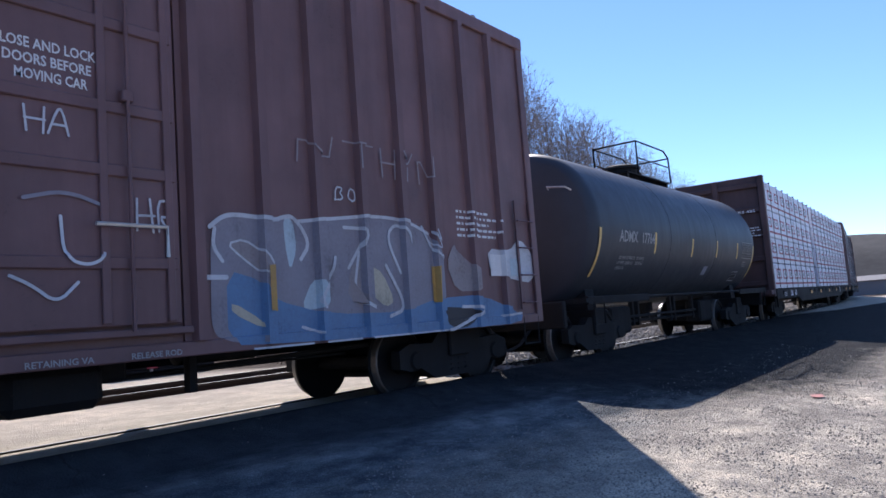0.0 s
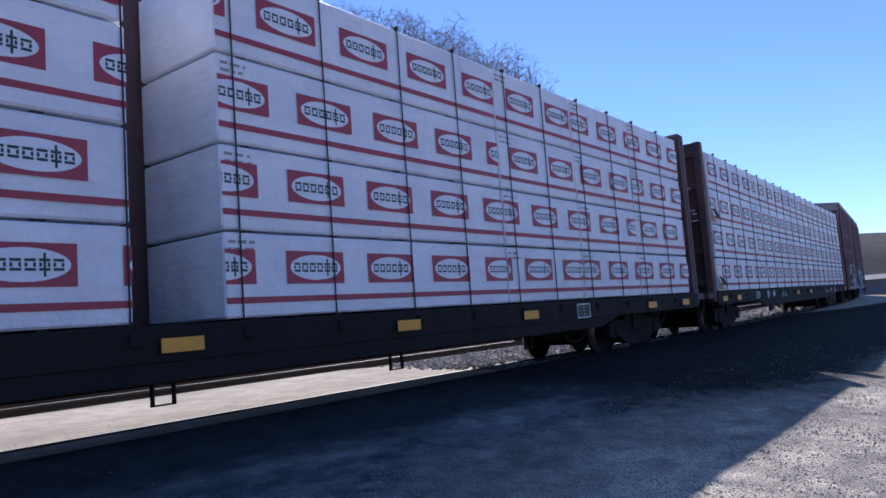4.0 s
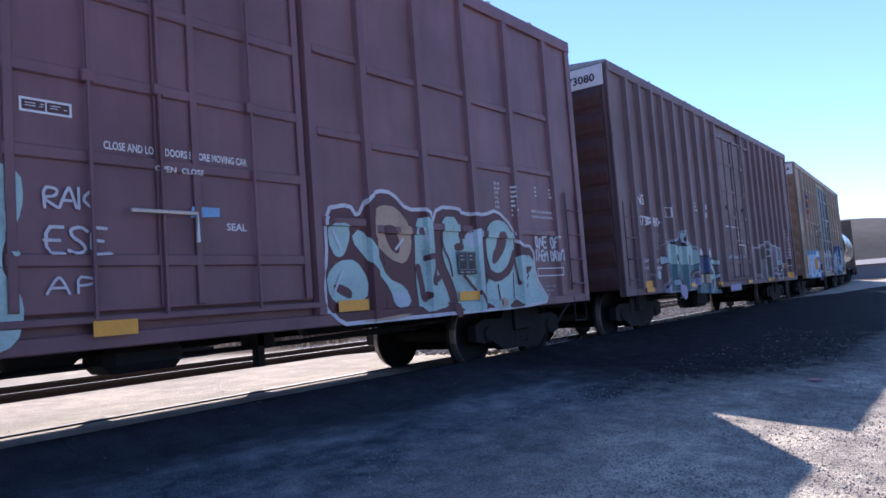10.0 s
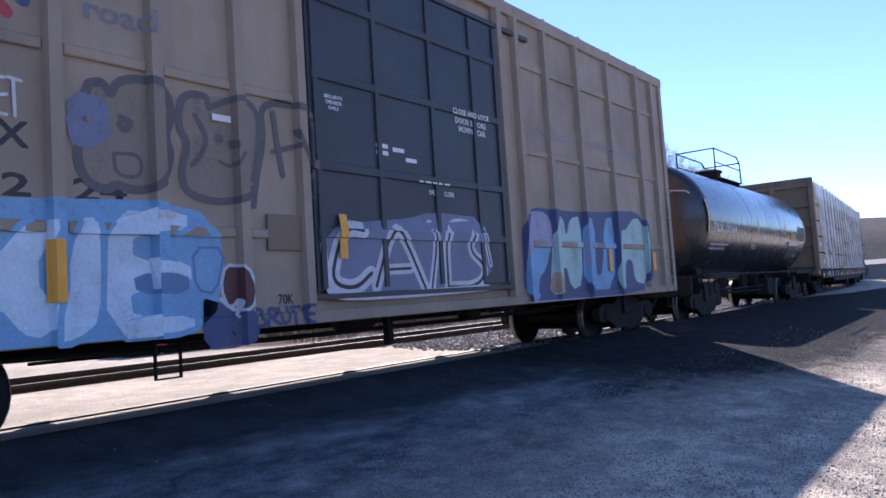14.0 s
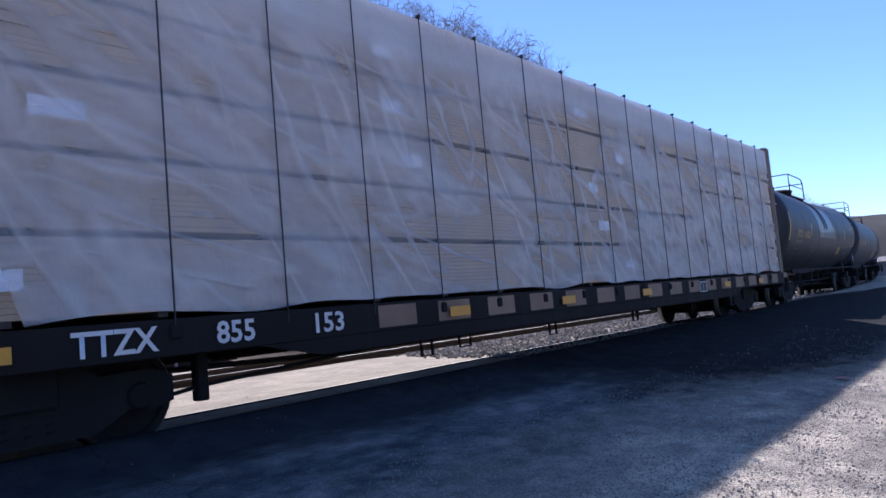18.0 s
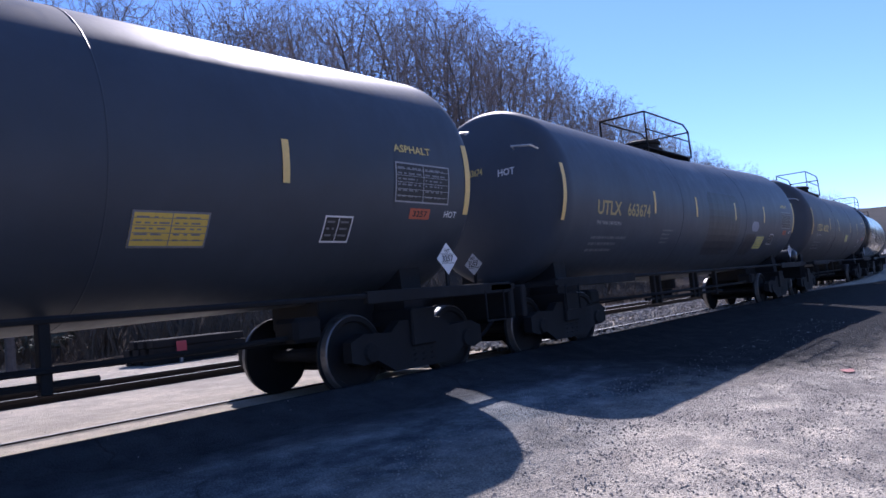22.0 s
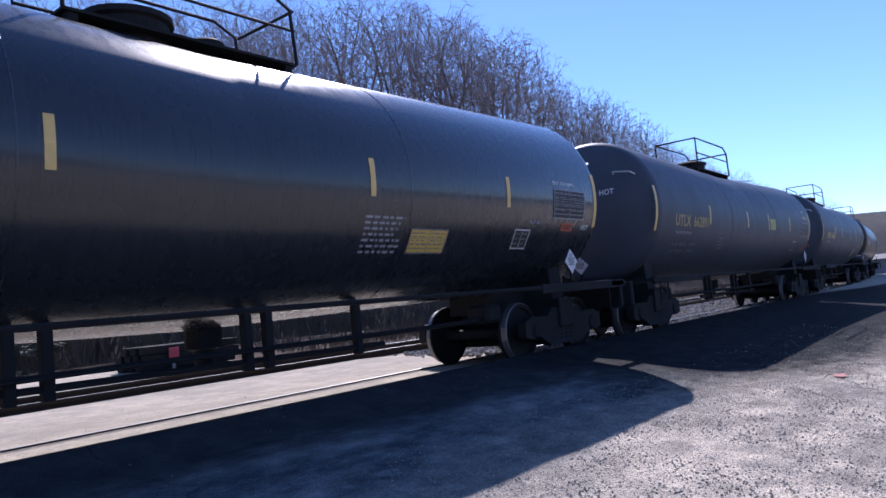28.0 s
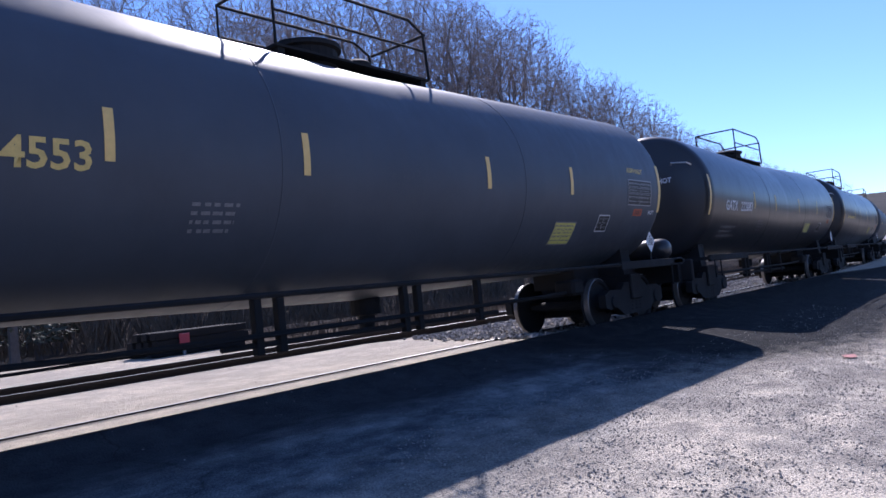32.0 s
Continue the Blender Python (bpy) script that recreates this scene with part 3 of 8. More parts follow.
def under_clutter(car, seed, span=4.5, small=False):
    """Brake cylinder, valve, rods and hanging stirrups below the floor."""
    r = random.Random(seed)
    if small:
        part("brake_rod", tube(bmesh.new(), [(-span, -0.45, 0.5), (-1.0, -0.8, 0.55), (span, -0.5, 0.52)], 0.016, 5), M["under"], car)
        return
    part("brake_cylinder", turned(bmesh.new(), [(-0.35, 0.05), (-0.33, 0.14), (0.2, 0.14), (0.25, 0.1), (0.32, 0.06)], 14, "x", (r.uniform(-1.5, 0), -0.7, 0.66)), M["under"], car)
    part("brake_valve", slab(1.2, 1.5, -0.9, -0.65, 0.48, 0.75, 0.04), M["under"], car)
    part("air_tank", turned(bmesh.new(), [(-0.5, 0.05), (-0.45, 0.15), (0.45, 0.15), (0.5, 0.05)], 14, "x", (2.6, -0.6, 0.7)), M["under"], car)
    part("brake_rod", tube(bmesh.new(), [(-span, -0.45, 0.5), (-1.0, -0.8, 0.5), (span, -0.5, 0.48)], 0.016, 5), M["under"], car)
    part("hanger", tube(bmesh.new(), [(-0.12, 0, 0.7), (-0.12, 0, 0.28), (0.12, 0, 0.28), (0.12, 0, 0.7)], 0.018, 5), M["under"], car, "", pose(-3.6, -1.1, 0))


def step_iron():
    return tube(bmesh.new(), [(-0.2, 0, 0.75), (-0.2, 0, 0.36), (0.2, 0, 0.36), (0.2, 0, 0.75)], 0.015, 5)


# ---- tank cars ----
TANK_R, TANK_Z, HEAD = 1.5, 2.31, 0.5
SLOPE = 0.15 / 7.25  # the long tanks fall from both heads to the middle


def tank(u, label, mat, shell=14.5, fore=6.5, aft=6.15, drum=False, R=TANK_R, zc=TANK_Z, slope=0.0, rail=(-1.35, 1.35)):
    car = thing("tank_car", label, "railway car", "freight cars of the train")
    h = shell / 2
    bm = bmesh.new()
    # dished heads with a tight knuckle
    prof = []
    for i in range(7):
        r = 0.02 + (R - 0.2) * i / 6
        prof.append((-h + HEAD * 0.6 * (r / R) ** 2, r))
    x1 = prof[-1][0]
    for i in range(1, 7):
        a = math.pi / 2 * i / 6
        prof.append((x1 + (HEAD - 0.6 * HEAD * (1 - 0.2 / R) ** 2) * (1 - math.cos(a)), R - 0.2 + 0.2 * math.sin(a) + 0.0))
    seamx = [-h + 0.8 + (shell - 1.6) * i / 6 for i in (2, 4)]
    prof += [(-0.06, R), (0.0, R - 0.002), (0.06, R)] + [(-x, r) for x, r in reversed(prof)]
    turned(bm, prof, 72, "x", (0, 0, zc))
    for v in bm.verts:
        v.co.z += slope * abs(v.co.x)
    part("shell", bm, mat, car, "rounded steel tank shell", smooth=True)
    weld = None
    for x in seamx:
        if weld is None:
            weld = part("weld_seam", turned(bmesh.new(), [(-0.012, R - 0.01), (-0.008, R + 0.004), (0.008, R + 0.004), (0.012, R - 0.01)], 72, "x", (0, 0, zc)), mat, car, "", pose(x, 0, slope * abs(x)), smooth=True)
        else:
            again(weld, car, pose(x, 0, slope * abs(x)))
    part("head_sill", slab(-h - 0.35, -h + 2.2, -0.45, 0.45, 0.62, 0.98, 0.02), M["under"], car)
    part("head_sill", slab(h - 2.2, h + 0.35, -0.45, 0.45, 0.62, 0.98, 0.02), M["under"], car)
    for x in (-fore, aft):
        bm = bmesh.new()
        arc = [(R * 0.97 * math.sin(a), zc + slope * abs(x) - R * 0.97 * math.cos(a)) for a in np.linspace(-0.7, 0.7, 12)]
        prism_x(bm, [(-0.98, 0.72)] + arc + [(0.98, 0.72)], x - 0.18, x + 0.18)
        part("saddle", bm, M["under"], car)
        truck(car, x, u)
        sg = -1 if x > 0 else 1
        far, low = (2.3, 0.22) if shell < 13 else (1.7, 0.5)
        part("brake_lever", slab(min(x + 1.3 * sg, x + far * sg), max(x + 1.3 * sg, x + far * sg), -0.75, -0.35, low, 0.78, 0.05), M["under"], car)
        part("end_sill", slab(x - 1.62 * sg if sg < 0 else x - 1.75 * sg - 0.0, x - 1.62 * sg + 0.13 if sg < 0 else x - 1.62, -1.3, 1.3, 0.5, 0.95, 0.02), M["under"], car)
    # side running bar along the tank's foot, with brackets
    part("side_bar", tube(bmesh.new(), [(-h - 0.2, -1.46, 0.95), (h + 0.2, -1.46, 0.95)], 0.03, 6), M["under"], car)
    part("side_bar", tube(bmesh.new(), [(-h - 0.2, 1.46, 0.95), (h + 0.2, 1.46, 0.95)], 0.03, 6), M["under"], car)
    for sg in (-1, 1):
        part("end_platform", slab(min((h + 0.38) * sg, (h - 0.15) * sg), max((h + 0.38) * sg, (h - 0.15) * sg), -1.5, 1.5, 0.9, 0.97), M["under"], car)
        part("grab_iron", tube(bmesh.new(), [((h - 0.02) * sg, -1.2, 2.9 + slope * h), ((h + 0.12) * sg, -1.15, 2.95 + slope * h), ((h + 0.12) * sg, -0.8, 3.0 + slope * h), ((h - 0.02) * sg, -0.75, 2.98 + slope * h)], 0.016, 6), M["steel"], car, "bent steel grab iron")
        part("sill_step", step_iron(), M["under"], car, "", pose((h - 0.1) * sg, -1.5, 0.15))
        coupler(car, (h + 0.02) * sg, sg)
    x = h + 0.18
    if drum:
        part("end_reservoir", turned(bmesh.new(), [(-1.32, 0.04), (-1.3, 0.13), (-1.24, 0.19), (-1.15, 0.215), (-0.1, 0.215), (-0.02, 0.15), (0.0, 0.04)], 20, "y", (x, 0, 1.2)), M["tank_satin"], car, "rounded black air reservoir lying across the end platform", smooth=True)
    for y in (-1.05, -0.3) if drum else ():
        part("reservoir_strap", slab(x - 0.23, x + 0.23, y - 0.03, y + 0.03, 0.97, 1.06, 0.01), M["under"], car)
    # side sill from truck to truck along the tank's foot
    for sg in (-1, 1):
        part("side_channel", slab(min((h - 2.4) * sg, (h + 0.3) * sg), max((h - 2.4) * sg, (h + 0.3) * sg), -1.5, -1.42, 0.86, 1.0, 0.01), M["under"], car)
    # top fittings: walkway, dome, guard rails
    top = zc + R
    part("walkway", slab(-1.35, 1.35, -0.55, 0.55, top + 0.02, top + 0.05), M["under"], car, "black grating walkway on top")
    part("walkway_bracket", slab(-1.3, -1.2, -0.52, 0.52, top - 0.1, top + 0.02), M["under"], car)
    part("walkway_bracket", slab(1.2, 1.3, -0.52, 0.52, top - 0.1, top + 0.02), M["under"], car)
    part("manway", turned(bmesh.new(), [(top - 0.1, 0.42), (top + 0.22, 0.42), (top + 0.24, 0.47), (top + 0.3, 0.47), (top + 0.36, 0.3)], 24, "z", (-0.45, 0, 0)), M["under"], car, "bolted manway cover")
    part("valve_housing", turned(bmesh.new(), [(top - 0.1, 0.22), (top + 0.3, 0.22), (top + 0.34, 0.16)], 16, "z", (0.55, 0.1, 0)), M["under"], car)
    ra, rb = rail
    for y in (-0.55, 0.55):
        bm = bmesh.new()
        tube(bm, [(ra, y, top + 0.04), (ra, y, top + 0.85), (rb - 0.35, y, top + 0.85), (rb - 0.05, y, top + 0.7), (rb, y, top + 0.04)], 0.022, 6)
        tube(bm, [(ra, y, top + 0.45), (rb, y, top + 0.45)], 0.018, 6)
        part("guard_rail", bm, M["under"], car, "thin black guard rail")
    for x in (ra, rb):
        part("guard_rail", tube(bmesh.new(), [(x, -0.55, top + 0.85 if x < 0 else top + 0.7), (x, 0.55, top + 0.85 if x < 0 else top + 0.7)], 0.02, 6), M["under"], car)
    leg = None
    for x in (-1.95, -1.65, 0.35, 0.62, 1.95):
        if leg is None:
            leg = part("pipe_leg", slab(-0.05, 0.05, -0.62, -0.52, 0.34, 0.95, 0.01), M["under"], car, "", pose(x, 0, 0))
        else:
            again(leg, car, pose(x, 0, 0))
    part("steam_pipe", tube(bmesh.new(), [(-2.4, -0.57, 0.45), (2.4, -0.57, 0.42)], 0.035, 6), M["under"], car)
    under_clutter(car, int(u) + 300, small=True)
    # piping and brake gear below
    part("outlet", turned(bmesh.new(), [(zc - R + 0.1, 0.2), (zc - R - 0.2, 0.2), (zc - R - 0.22, 0.12), (zc - R - 0.4, 0.1)], 16, "z", (0.2, 0, 0)), M["under"], car, "bottom outlet valve")
    part("brake_pipe", tube(bmesh.new(), [(-h, -0.5, 0.62), (-3.5, -0.62, 0.55), (3.5, -0.62, 0.55), (h, -0.5, 0.62)], 0.03), M["under"], car)
    MOVING.append((car, u, pose(0, 0, 0), (fore + aft) / 2))
    return car


# ---- lumber cars ----
DECK = 0.93


def centerbeam(u, label, mat, L, top=4.45, trucks=8.6, fore=8.6, aft=8.6):
    car = thing("lumber_car", label, "railway car", "freight cars of the train")
    h = L / 2
    part("deck", slab(-h, h, -1.47, 1.47, DECK - 0.06, DECK), M["under"], car)
    part("side_sill", slab(-h, h, -1.5, -1.44, 0.62, DECK, 0.01), M["sill_dark"], car, "deep dark side sill")
    part("side_sill", slab(-h, h, 1.44, 1.5, DECK - 0.06, DECK + 0.02, 0.01), mat, car)
    part("sill_web", prism_y(bmesh.new(), [(-7.2, 0.63), (-6.4, 0.46), (6.4, 0.46), (7.2, 0.63)], -1.49, -1.45), M["sill_dark"], car, "deep fish-belly web below the sill")
    part("centre_beam", slab(-h + 0.2, h - 0.2, -0.08, 0.08, DECK, top), mat, car)
    part("centre_sill", slab(-h, h, -0.25, 0.25, 0.5, DECK - 0.06), M["under"], car)
    for sg in (-1, 1):
        b = part("bulkhead", slab(min(h * sg, (h - 0.12) * sg), max(h * sg, (h - 0.12) * sg), -1.46, 1.46, 0.7, top + 0.12, 0.02), mat, car, "ribbed steel end bulkhead")
        for i in range(5):
            z = 1.15 + i * 0.78
            part("bulkhead_rib", slab(min(h * sg, (h + 0.11) * sg), max(h * sg, (h + 0.11) * sg), -1.3, 1.3, z - 0.08, z + 0.08, 0.02), mat, b)
        for y in (-1.38, 0, 1.38):
            part("bulkhead_post", slab(min(h * sg, (h + 0.16) * sg), max(h * sg, (h + 0.16) * sg), y - 0.09, y + 0.09, 0.7, top + 0.1, 0.02), mat, b)
        part("end_platform", slab(min((h - 0.1) * sg, (h + 0.55) * sg), max((h - 0.1) * sg, (h + 0.55) * sg), -1.45, 1.45, 0.78, 0.92, 0.01), mat, car)
        coupler(car, (h + 0.1) * sg, sg)
        part("sill_step", step_iron(), M["under"], car, "", pose((h + 0.2) * sg, -1.48, 0))
    for x in (-fore, aft):
        part("bolster_beam", slab(x - 0.2, x + 0.2, -1.4, 1.4, 0.7, DECK - 0.06), M["under"], car)
        truck(car, x, u)
    part("brake_pipe", tube(bmesh.new(), [(-h, -0.6, 0.55), (-6, -0.75, 0.42), (6, -0.75, 0.42), (h, -0.6, 0.55)], 0.03), M["under"], car)
    MOVING.append((car, u, pose(0, 0, 0), trucks))
    return car


# ---- lettering and painted marks ----


def cut_at(bm, xs=(), zs=()):
    lo = [min(v.co[i] for v in bm.verts) for i in (0, 2)]
    hi = [max(v.co[i] for v in bm.verts) for i in (0, 2)]
    for axis, cuts, a, b in (((1, 0, 0), xs, lo[0], hi[0]), ((0, 0, 1), zs, lo[1], hi[1])):
        for c in cuts:
            if a + 1e-4 < c < b - 1e-4:
                co = (c, 0, 0) if axis[0] else (0, 0, c)
                bmesh.ops.bisect_plane(bm, geom=bm.verts[:] + bm.edges[:] + bm.faces[:], plane_co=co, plane_no=axis, dist=1e-5)


def tank_surface(R=TANK_R, zc=TANK_Z, slope=0.0):
    return (lambda x, z: -math.sqrt(max(R * R - (z - zc - slope * abs(x)) ** 2, 0.0)), [0.0], [zc - 1.4 + 0.14 * i for i in range(21)])


def box_surface(posts, hw=1.46, pw=0.1, pd=0.06, door=None, door_y=0.0, rails=(), levels=(), z0=0.66):
    """Depth of a boxcar's side: sheet, posts, sill, side rails and the door with its stiffeners."""
    def y(x, z):
        d = 0.032 if z < z0 + 0.131 else 0.0
        for p in posts:
            k = abs(x - p)
            if k < pw * 0.75:
                d = max(d, pd * min(1.0, (pw * 0.75 - k) / (pw * 0.25)))
        for a, b, c in rails:
            if a <= x <= b and abs(z - c) < 0.047:
                d = max(d, 0.036)
        if door and door[0] <= x <= door[1]:
            d = max(d, door_y)
            if any(abs(z - c) < 0.052 for c in levels):
                d = max(d, door_y + 0.027)
        return -hw - d
    cuts = [p + s * pw for p in posts for s in (-0.75, -0.5, 0.5, 0.75)]
    zs = [z0 + 0.13, z0 + 0.134]
    for c in sorted({round(c, 3) for _, _, c in rails} | set(levels)):
        zs += [c - 0.052, c - 0.046, c + 0.046, c + 0.052]
    if door:
        cuts += [door[0], door[1], door[0] - 0.02, door[1] + 0.02]
    return (y, cuts, zs)


def lay(bm, surface, lift=0.006):
    """Lay a flat drawing in x and z (its y orders the layers) on a side."""
    f, xs, zs = surface
    cut_at(bm, xs, zs)
    for v in bm.verts:
        v.co.y = f(v.co.x, v.co.z) - lift - v.co.y
    for face in bm.faces:
        face.normal_update()
        if face.normal.y > 0:
            face.normal_flip()
    return bm


def flat(bm, pts, layer=0.0, mat=0):
    f = bm.faces.new([bm.verts.new((x, layer, z)) for x, z in pts])
    f.material_index = mat


def rect(bm, x0, x1, z0, z1, layer=0.0, mat=0):
    flat(bm, [(x0, z0), (x1, z0), (x1, z1), (x0, z1)], layer, mat)


def outline(bm, x0, x1, z0, z1, w=0.015, layer=0.0, mat=0):
    rect(bm, x0, x1, z0, z0 + w, layer, mat)
    rect(bm, x0, x1, z1 - w, z1, layer, mat)
    rect(bm, x0, x0 + w, z0 + w, z1 - w, layer, mat)
    rect(bm, x1 - w, x1, z0 + w, z1 - w, layer, mat)


def text_bm(text, x0, x1, z0, z1):
    c = bpy.data.curves.new("words", "FONT")
    c.body, c.resolution_u, c.offset = text, 2, 0.022
    ob = bpy.data.objects.new("words", c)
    me = bpy.data.meshes.new_from_object(ob)
    bpy.data.objects.remove(ob)
    bpy.data.curves.remove(c)
    bm = bmesh.new()
    bm.from_mesh(me)
    bpy.data.meshes.remove(me)
    xa, xb = min(v.co.x for v in bm.verts), max(v.co.x for v in bm.verts)
    ya, yb = min(v.co.y for v in bm.verts), max(v.co.y for v in bm.verts)
    for v in bm.verts:
        v.co = (x0 + (v.co.x - xa) / (xb - xa) * (x1 - x0), 0, z0 + (v.co.y - ya) / (yb - ya) * (z1 - z0))
    return bm


def words(parent, surface, text, x0, x1, z0, z1, mat="white", label="", lift=0.006):
    p = part("lettering", lay(text_bm(text, x0, x1, z0, z1), surface, lift), M[mat], parent, label)
    p["kind"] = "stuff"
    return p


def bars(bm, x0, x1, z0, z1, rows, seed, layer=0.0, mat=0, fill=0.42, gap=(0.018, 0.045)):
    """Unreadable small writing: broken plain bars."""
    r = random.Random(seed)
    h = (z1 - z0) / rows
    for i in range(rows):
        x, z = x0, z1 - (i + 1) * h
        end = x1 - (x1 - x0) * r.random() * 0.3
        while x < end:
            w = r.uniform(0.03, 0.12)
            rect(bm, x, min(x + w, end), z + h * (1 - fill) / 2, z + h * (1 + fill) / 2, layer, mat)
            x += w + r.uniform(*gap)


def small_print(parent, surface, x0, x1, z0, z1, rows, seed, mat="white"):
    bm = bmesh.new()
    bars(bm, x0, x1, z0, z1, rows, seed)
    ob = part("small_print", lay(bm, surface), M[mat], parent, "faded small print as plain bars")
    ob["kind"] = "stuff"
    return ob


def panel_mark(parent, surface, x0, x1, z0, z1, seed, back="black", line="white", name="data_panel", rows=4, cols=2):
    bm = bmesh.new()
    rect(bm, x0, x1, z0, z1, 0.0, 0)
    outline(bm, x0, x1, z0, z1, 0.018, 0.003, 1)
    bars(bm, x0 + 0.04, (x0 + x1) / 2, z0 + 0.04, z1 - 0.03, rows, seed, 0.003, 2, 0.3)
    bars(bm, (x0 + x1) / 2 + 0.03, x1 - 0.03, z0 + 0.04, z1 - 0.03, rows, seed + 1, 0.003, 2, 0.3)
    if rows > 4:
        for i in range(1, rows):
            rect(bm, x0 + 0.02, x1 - 0.02, z0 + (z1 - z0) * i / rows - 0.003, z0 + (z1 - z0) * i / rows + 0.003, 0.004, 1)
    rect(bm, (x0 + x1) / 2 - 0.005, (x0 + x1) / 2 + 0.005, z0 + 0.02, z1 - 0.02, 0.004, 1)
    ink = "dim" if back in ("black", "grey") else line
    return part(name, lay(bm, surface), [M[back], M[line], M[ink]], parent, ("yellow printed warning sheet" if name == "warning_sheet" else f"{back.split('_')[0]} stencil panel with {line} border"))


def strip(parent, surface, x, z0, z1, w=0.085, mat="yellow_strip"):
    bm = bmesh.new()
    rect(bm, x - w / 2, x + w / 2, z0, z1)
    return part("reflective_strip", lay(bm, surface), M[mat], parent, "orange lettered plate" if mat == "orange_plate" else "yellow reflective strip")


def plate(parent, surface, x0, x1, z0, z1, mat="yellow"):
    bm = bmesh.new()
    rect(bm, x0, x1, z0, z1)
    return part("reflector", lay(bm, surface, 0.034), M[mat], parent, {"s_peach": "cream warning sign", "white": "white painted bar"}.get(mat, "amber reflective sheet"))


def placard_holder(car, x, z, r=0.2, ahead=None):
    """A white diamond placard on an upright bracket, facing sideways, or ahead at the given y."""
    turn_ = pose(x, -1.36, 0) if ahead is None else pose(x, ahead, 0, 0, 0, -90)
    stand = part("placard_bracket", slab(-0.025, 0.025, 0, 0.03, 0.95, z + 0.1, 0.004), M["under"], car, "", turn_)
    bm = bmesh.new()
    flat(bm, [(-r, z), (0, z - r), (r, z), (0, z + r)], 0.006, 0)
    rect(bm, -r * 0.62, r * 0.62, z + 0.052, z + 0.06, 0.01, 1)
    rect(bm, -r * 0.62, r * 0.62, z - 0.06, z - 0.052, 0.01, 1)
    on = (lambda px, pz: 0.0, [], [])
    part("placard", lay(bm, on), [M["white"], M["black"]], stand, "white diamond hazard placard")
    part("lettering", lay(text_bm("3257", -r * 0.52, r * 0.52, z - 0.04, z + 0.04), on, 0.02), M["black"], stand)
    part("lettering", lay(text_bm("HOT", -r * 0.26, r * 0.26, z + 0.075, z + 0.12), on, 0.02), M["black"], stand)


# ---- sprayed graffiti ----
GLYPH = {
    "A": [[(0, 0), (0.42, 1), (0.62, 1), (1, 0)], [(0.2, 0.38), (0.8, 0.38)]],
    "C": [[(1, 0.85), (0.6, 1), (0.15, 0.85), (0, 0.5), (0.15, 0.15), (0.6, 0), (1, 0.12)]],
    "D": [[(0, 0), (0, 1), (0.6, 0.95), (1, 0.6), (0.95, 0.3), (0.6, 0.02), (0, 0)]],
    "E": [[(1, 1), (0, 1), (0, 0), (1, 0)], [(0, 0.52), (0.8, 0.52)]],
    "G": [[(1, 0.85), (0.55, 1), (0.1, 0.8), (0, 0.4), (0.2, 0.05), (0.7, 0), (1, 0.2), (1, 0.48), (0.55, 0.48)]],
    "I": [[(0.5, 0), (0.5, 1)]],
    "K": [[(0, 0), (0, 1)], [(1, 1), (0.1, 0.45), (1, 0)]],
    "M": [[(0, 0), (0.12, 1), (0.5, 0.4), (0.88, 1), (1, 0)]],
    "N": [[(0, 0), (0.05, 1), (0.9, 0.05), (1, 1)]],
    "O": [[(0.5, 0), (0.1, 0.2), (0, 0.55), (0.2, 0.9), (0.55, 1), (0.9, 0.8), (1, 0.45), (0.85, 0.1), (0.5, 0)]],
    "P": [[(0.05, 0), (0, 1), (0.75, 1), (1, 0.78), (0.8, 0.5), (0.05, 0.45)]],
    "R": [[(0, 0), (0, 1), (0.75, 1), (1, 0.78), (0.8, 0.5), (0.05, 0.48), (1, 0)]],
    "S": [[(1, 0.88), (0.6, 1), (0.12, 0.9), (0.05, 0.62), (0.9, 0.42), (0.95, 0.15), (0.5, 0), (0, 0.1)]],
    "T": [[(0, 1), (1, 1)], [(0.5, 1), (0.5, 0)]],
    "U": [[(0, 1), (0.05, 0.2), (0.5, 0), (0.95, 0.2), (1, 1)]],
    "V": [[(0, 1), (0.5, 0), (1, 1)]],
    "Z": [[(0, 1), (1, 0.95), (0.05, 0.05), (1, 0)]],
    "W": [[(0, 1), (0.25, 0), (0.5, 0.6), (0.75, 0), (1, 1)]],
    "~": [[(0, 0.3), (0.3, 0.8), (0.6, 0.35), (1, 0.75)]],
    "J": [[(0.9, 1), (0.9, 0.25), (0.5, 0), (0.05, 0.2)]],
    "B": [[(0, 0), (0, 1), (0.7, 1), (0.9, 0.78), (0.6, 0.54), (0.95, 0.3), (0.7, 0), (0, 0)]],
    "H": [[(0, 0), (0, 1)], [(1, 0), (1, 1)], [(0, 0.5), (1, 0.5)]],
    "L": [[(0, 1), (0, 0), (0.9, 0)]],
    "Y": [[(0, 1), (0.5, 0.5), (1, 1)], [(0.5, 0.5), (0.45, 0)]],
    "X": [[(0, 1), (1, 0)], [(0, 0), (1, 1)]],
    "F": [[(1, 1), (0, 1), (0, 0)], [(0, 0.52), (0.7, 0.52)]],
}


def rounded(pts, n=3):
    """Chaikin's corner cutting, ends kept."""
    for _ in range(n):
        out = [pts[0]]
        for a, b in zip(pts, pts[1:]):
            out += [(0.75 * a[0] + 0.25 * b[0], 0.75 * a[1] + 0.25 * b[1]), (0.25 * a[0] + 0.75 * b[0], 0.25 * a[1] + 0.75 * b[1])]
        pts = out + [pts[-1]]
    return pts


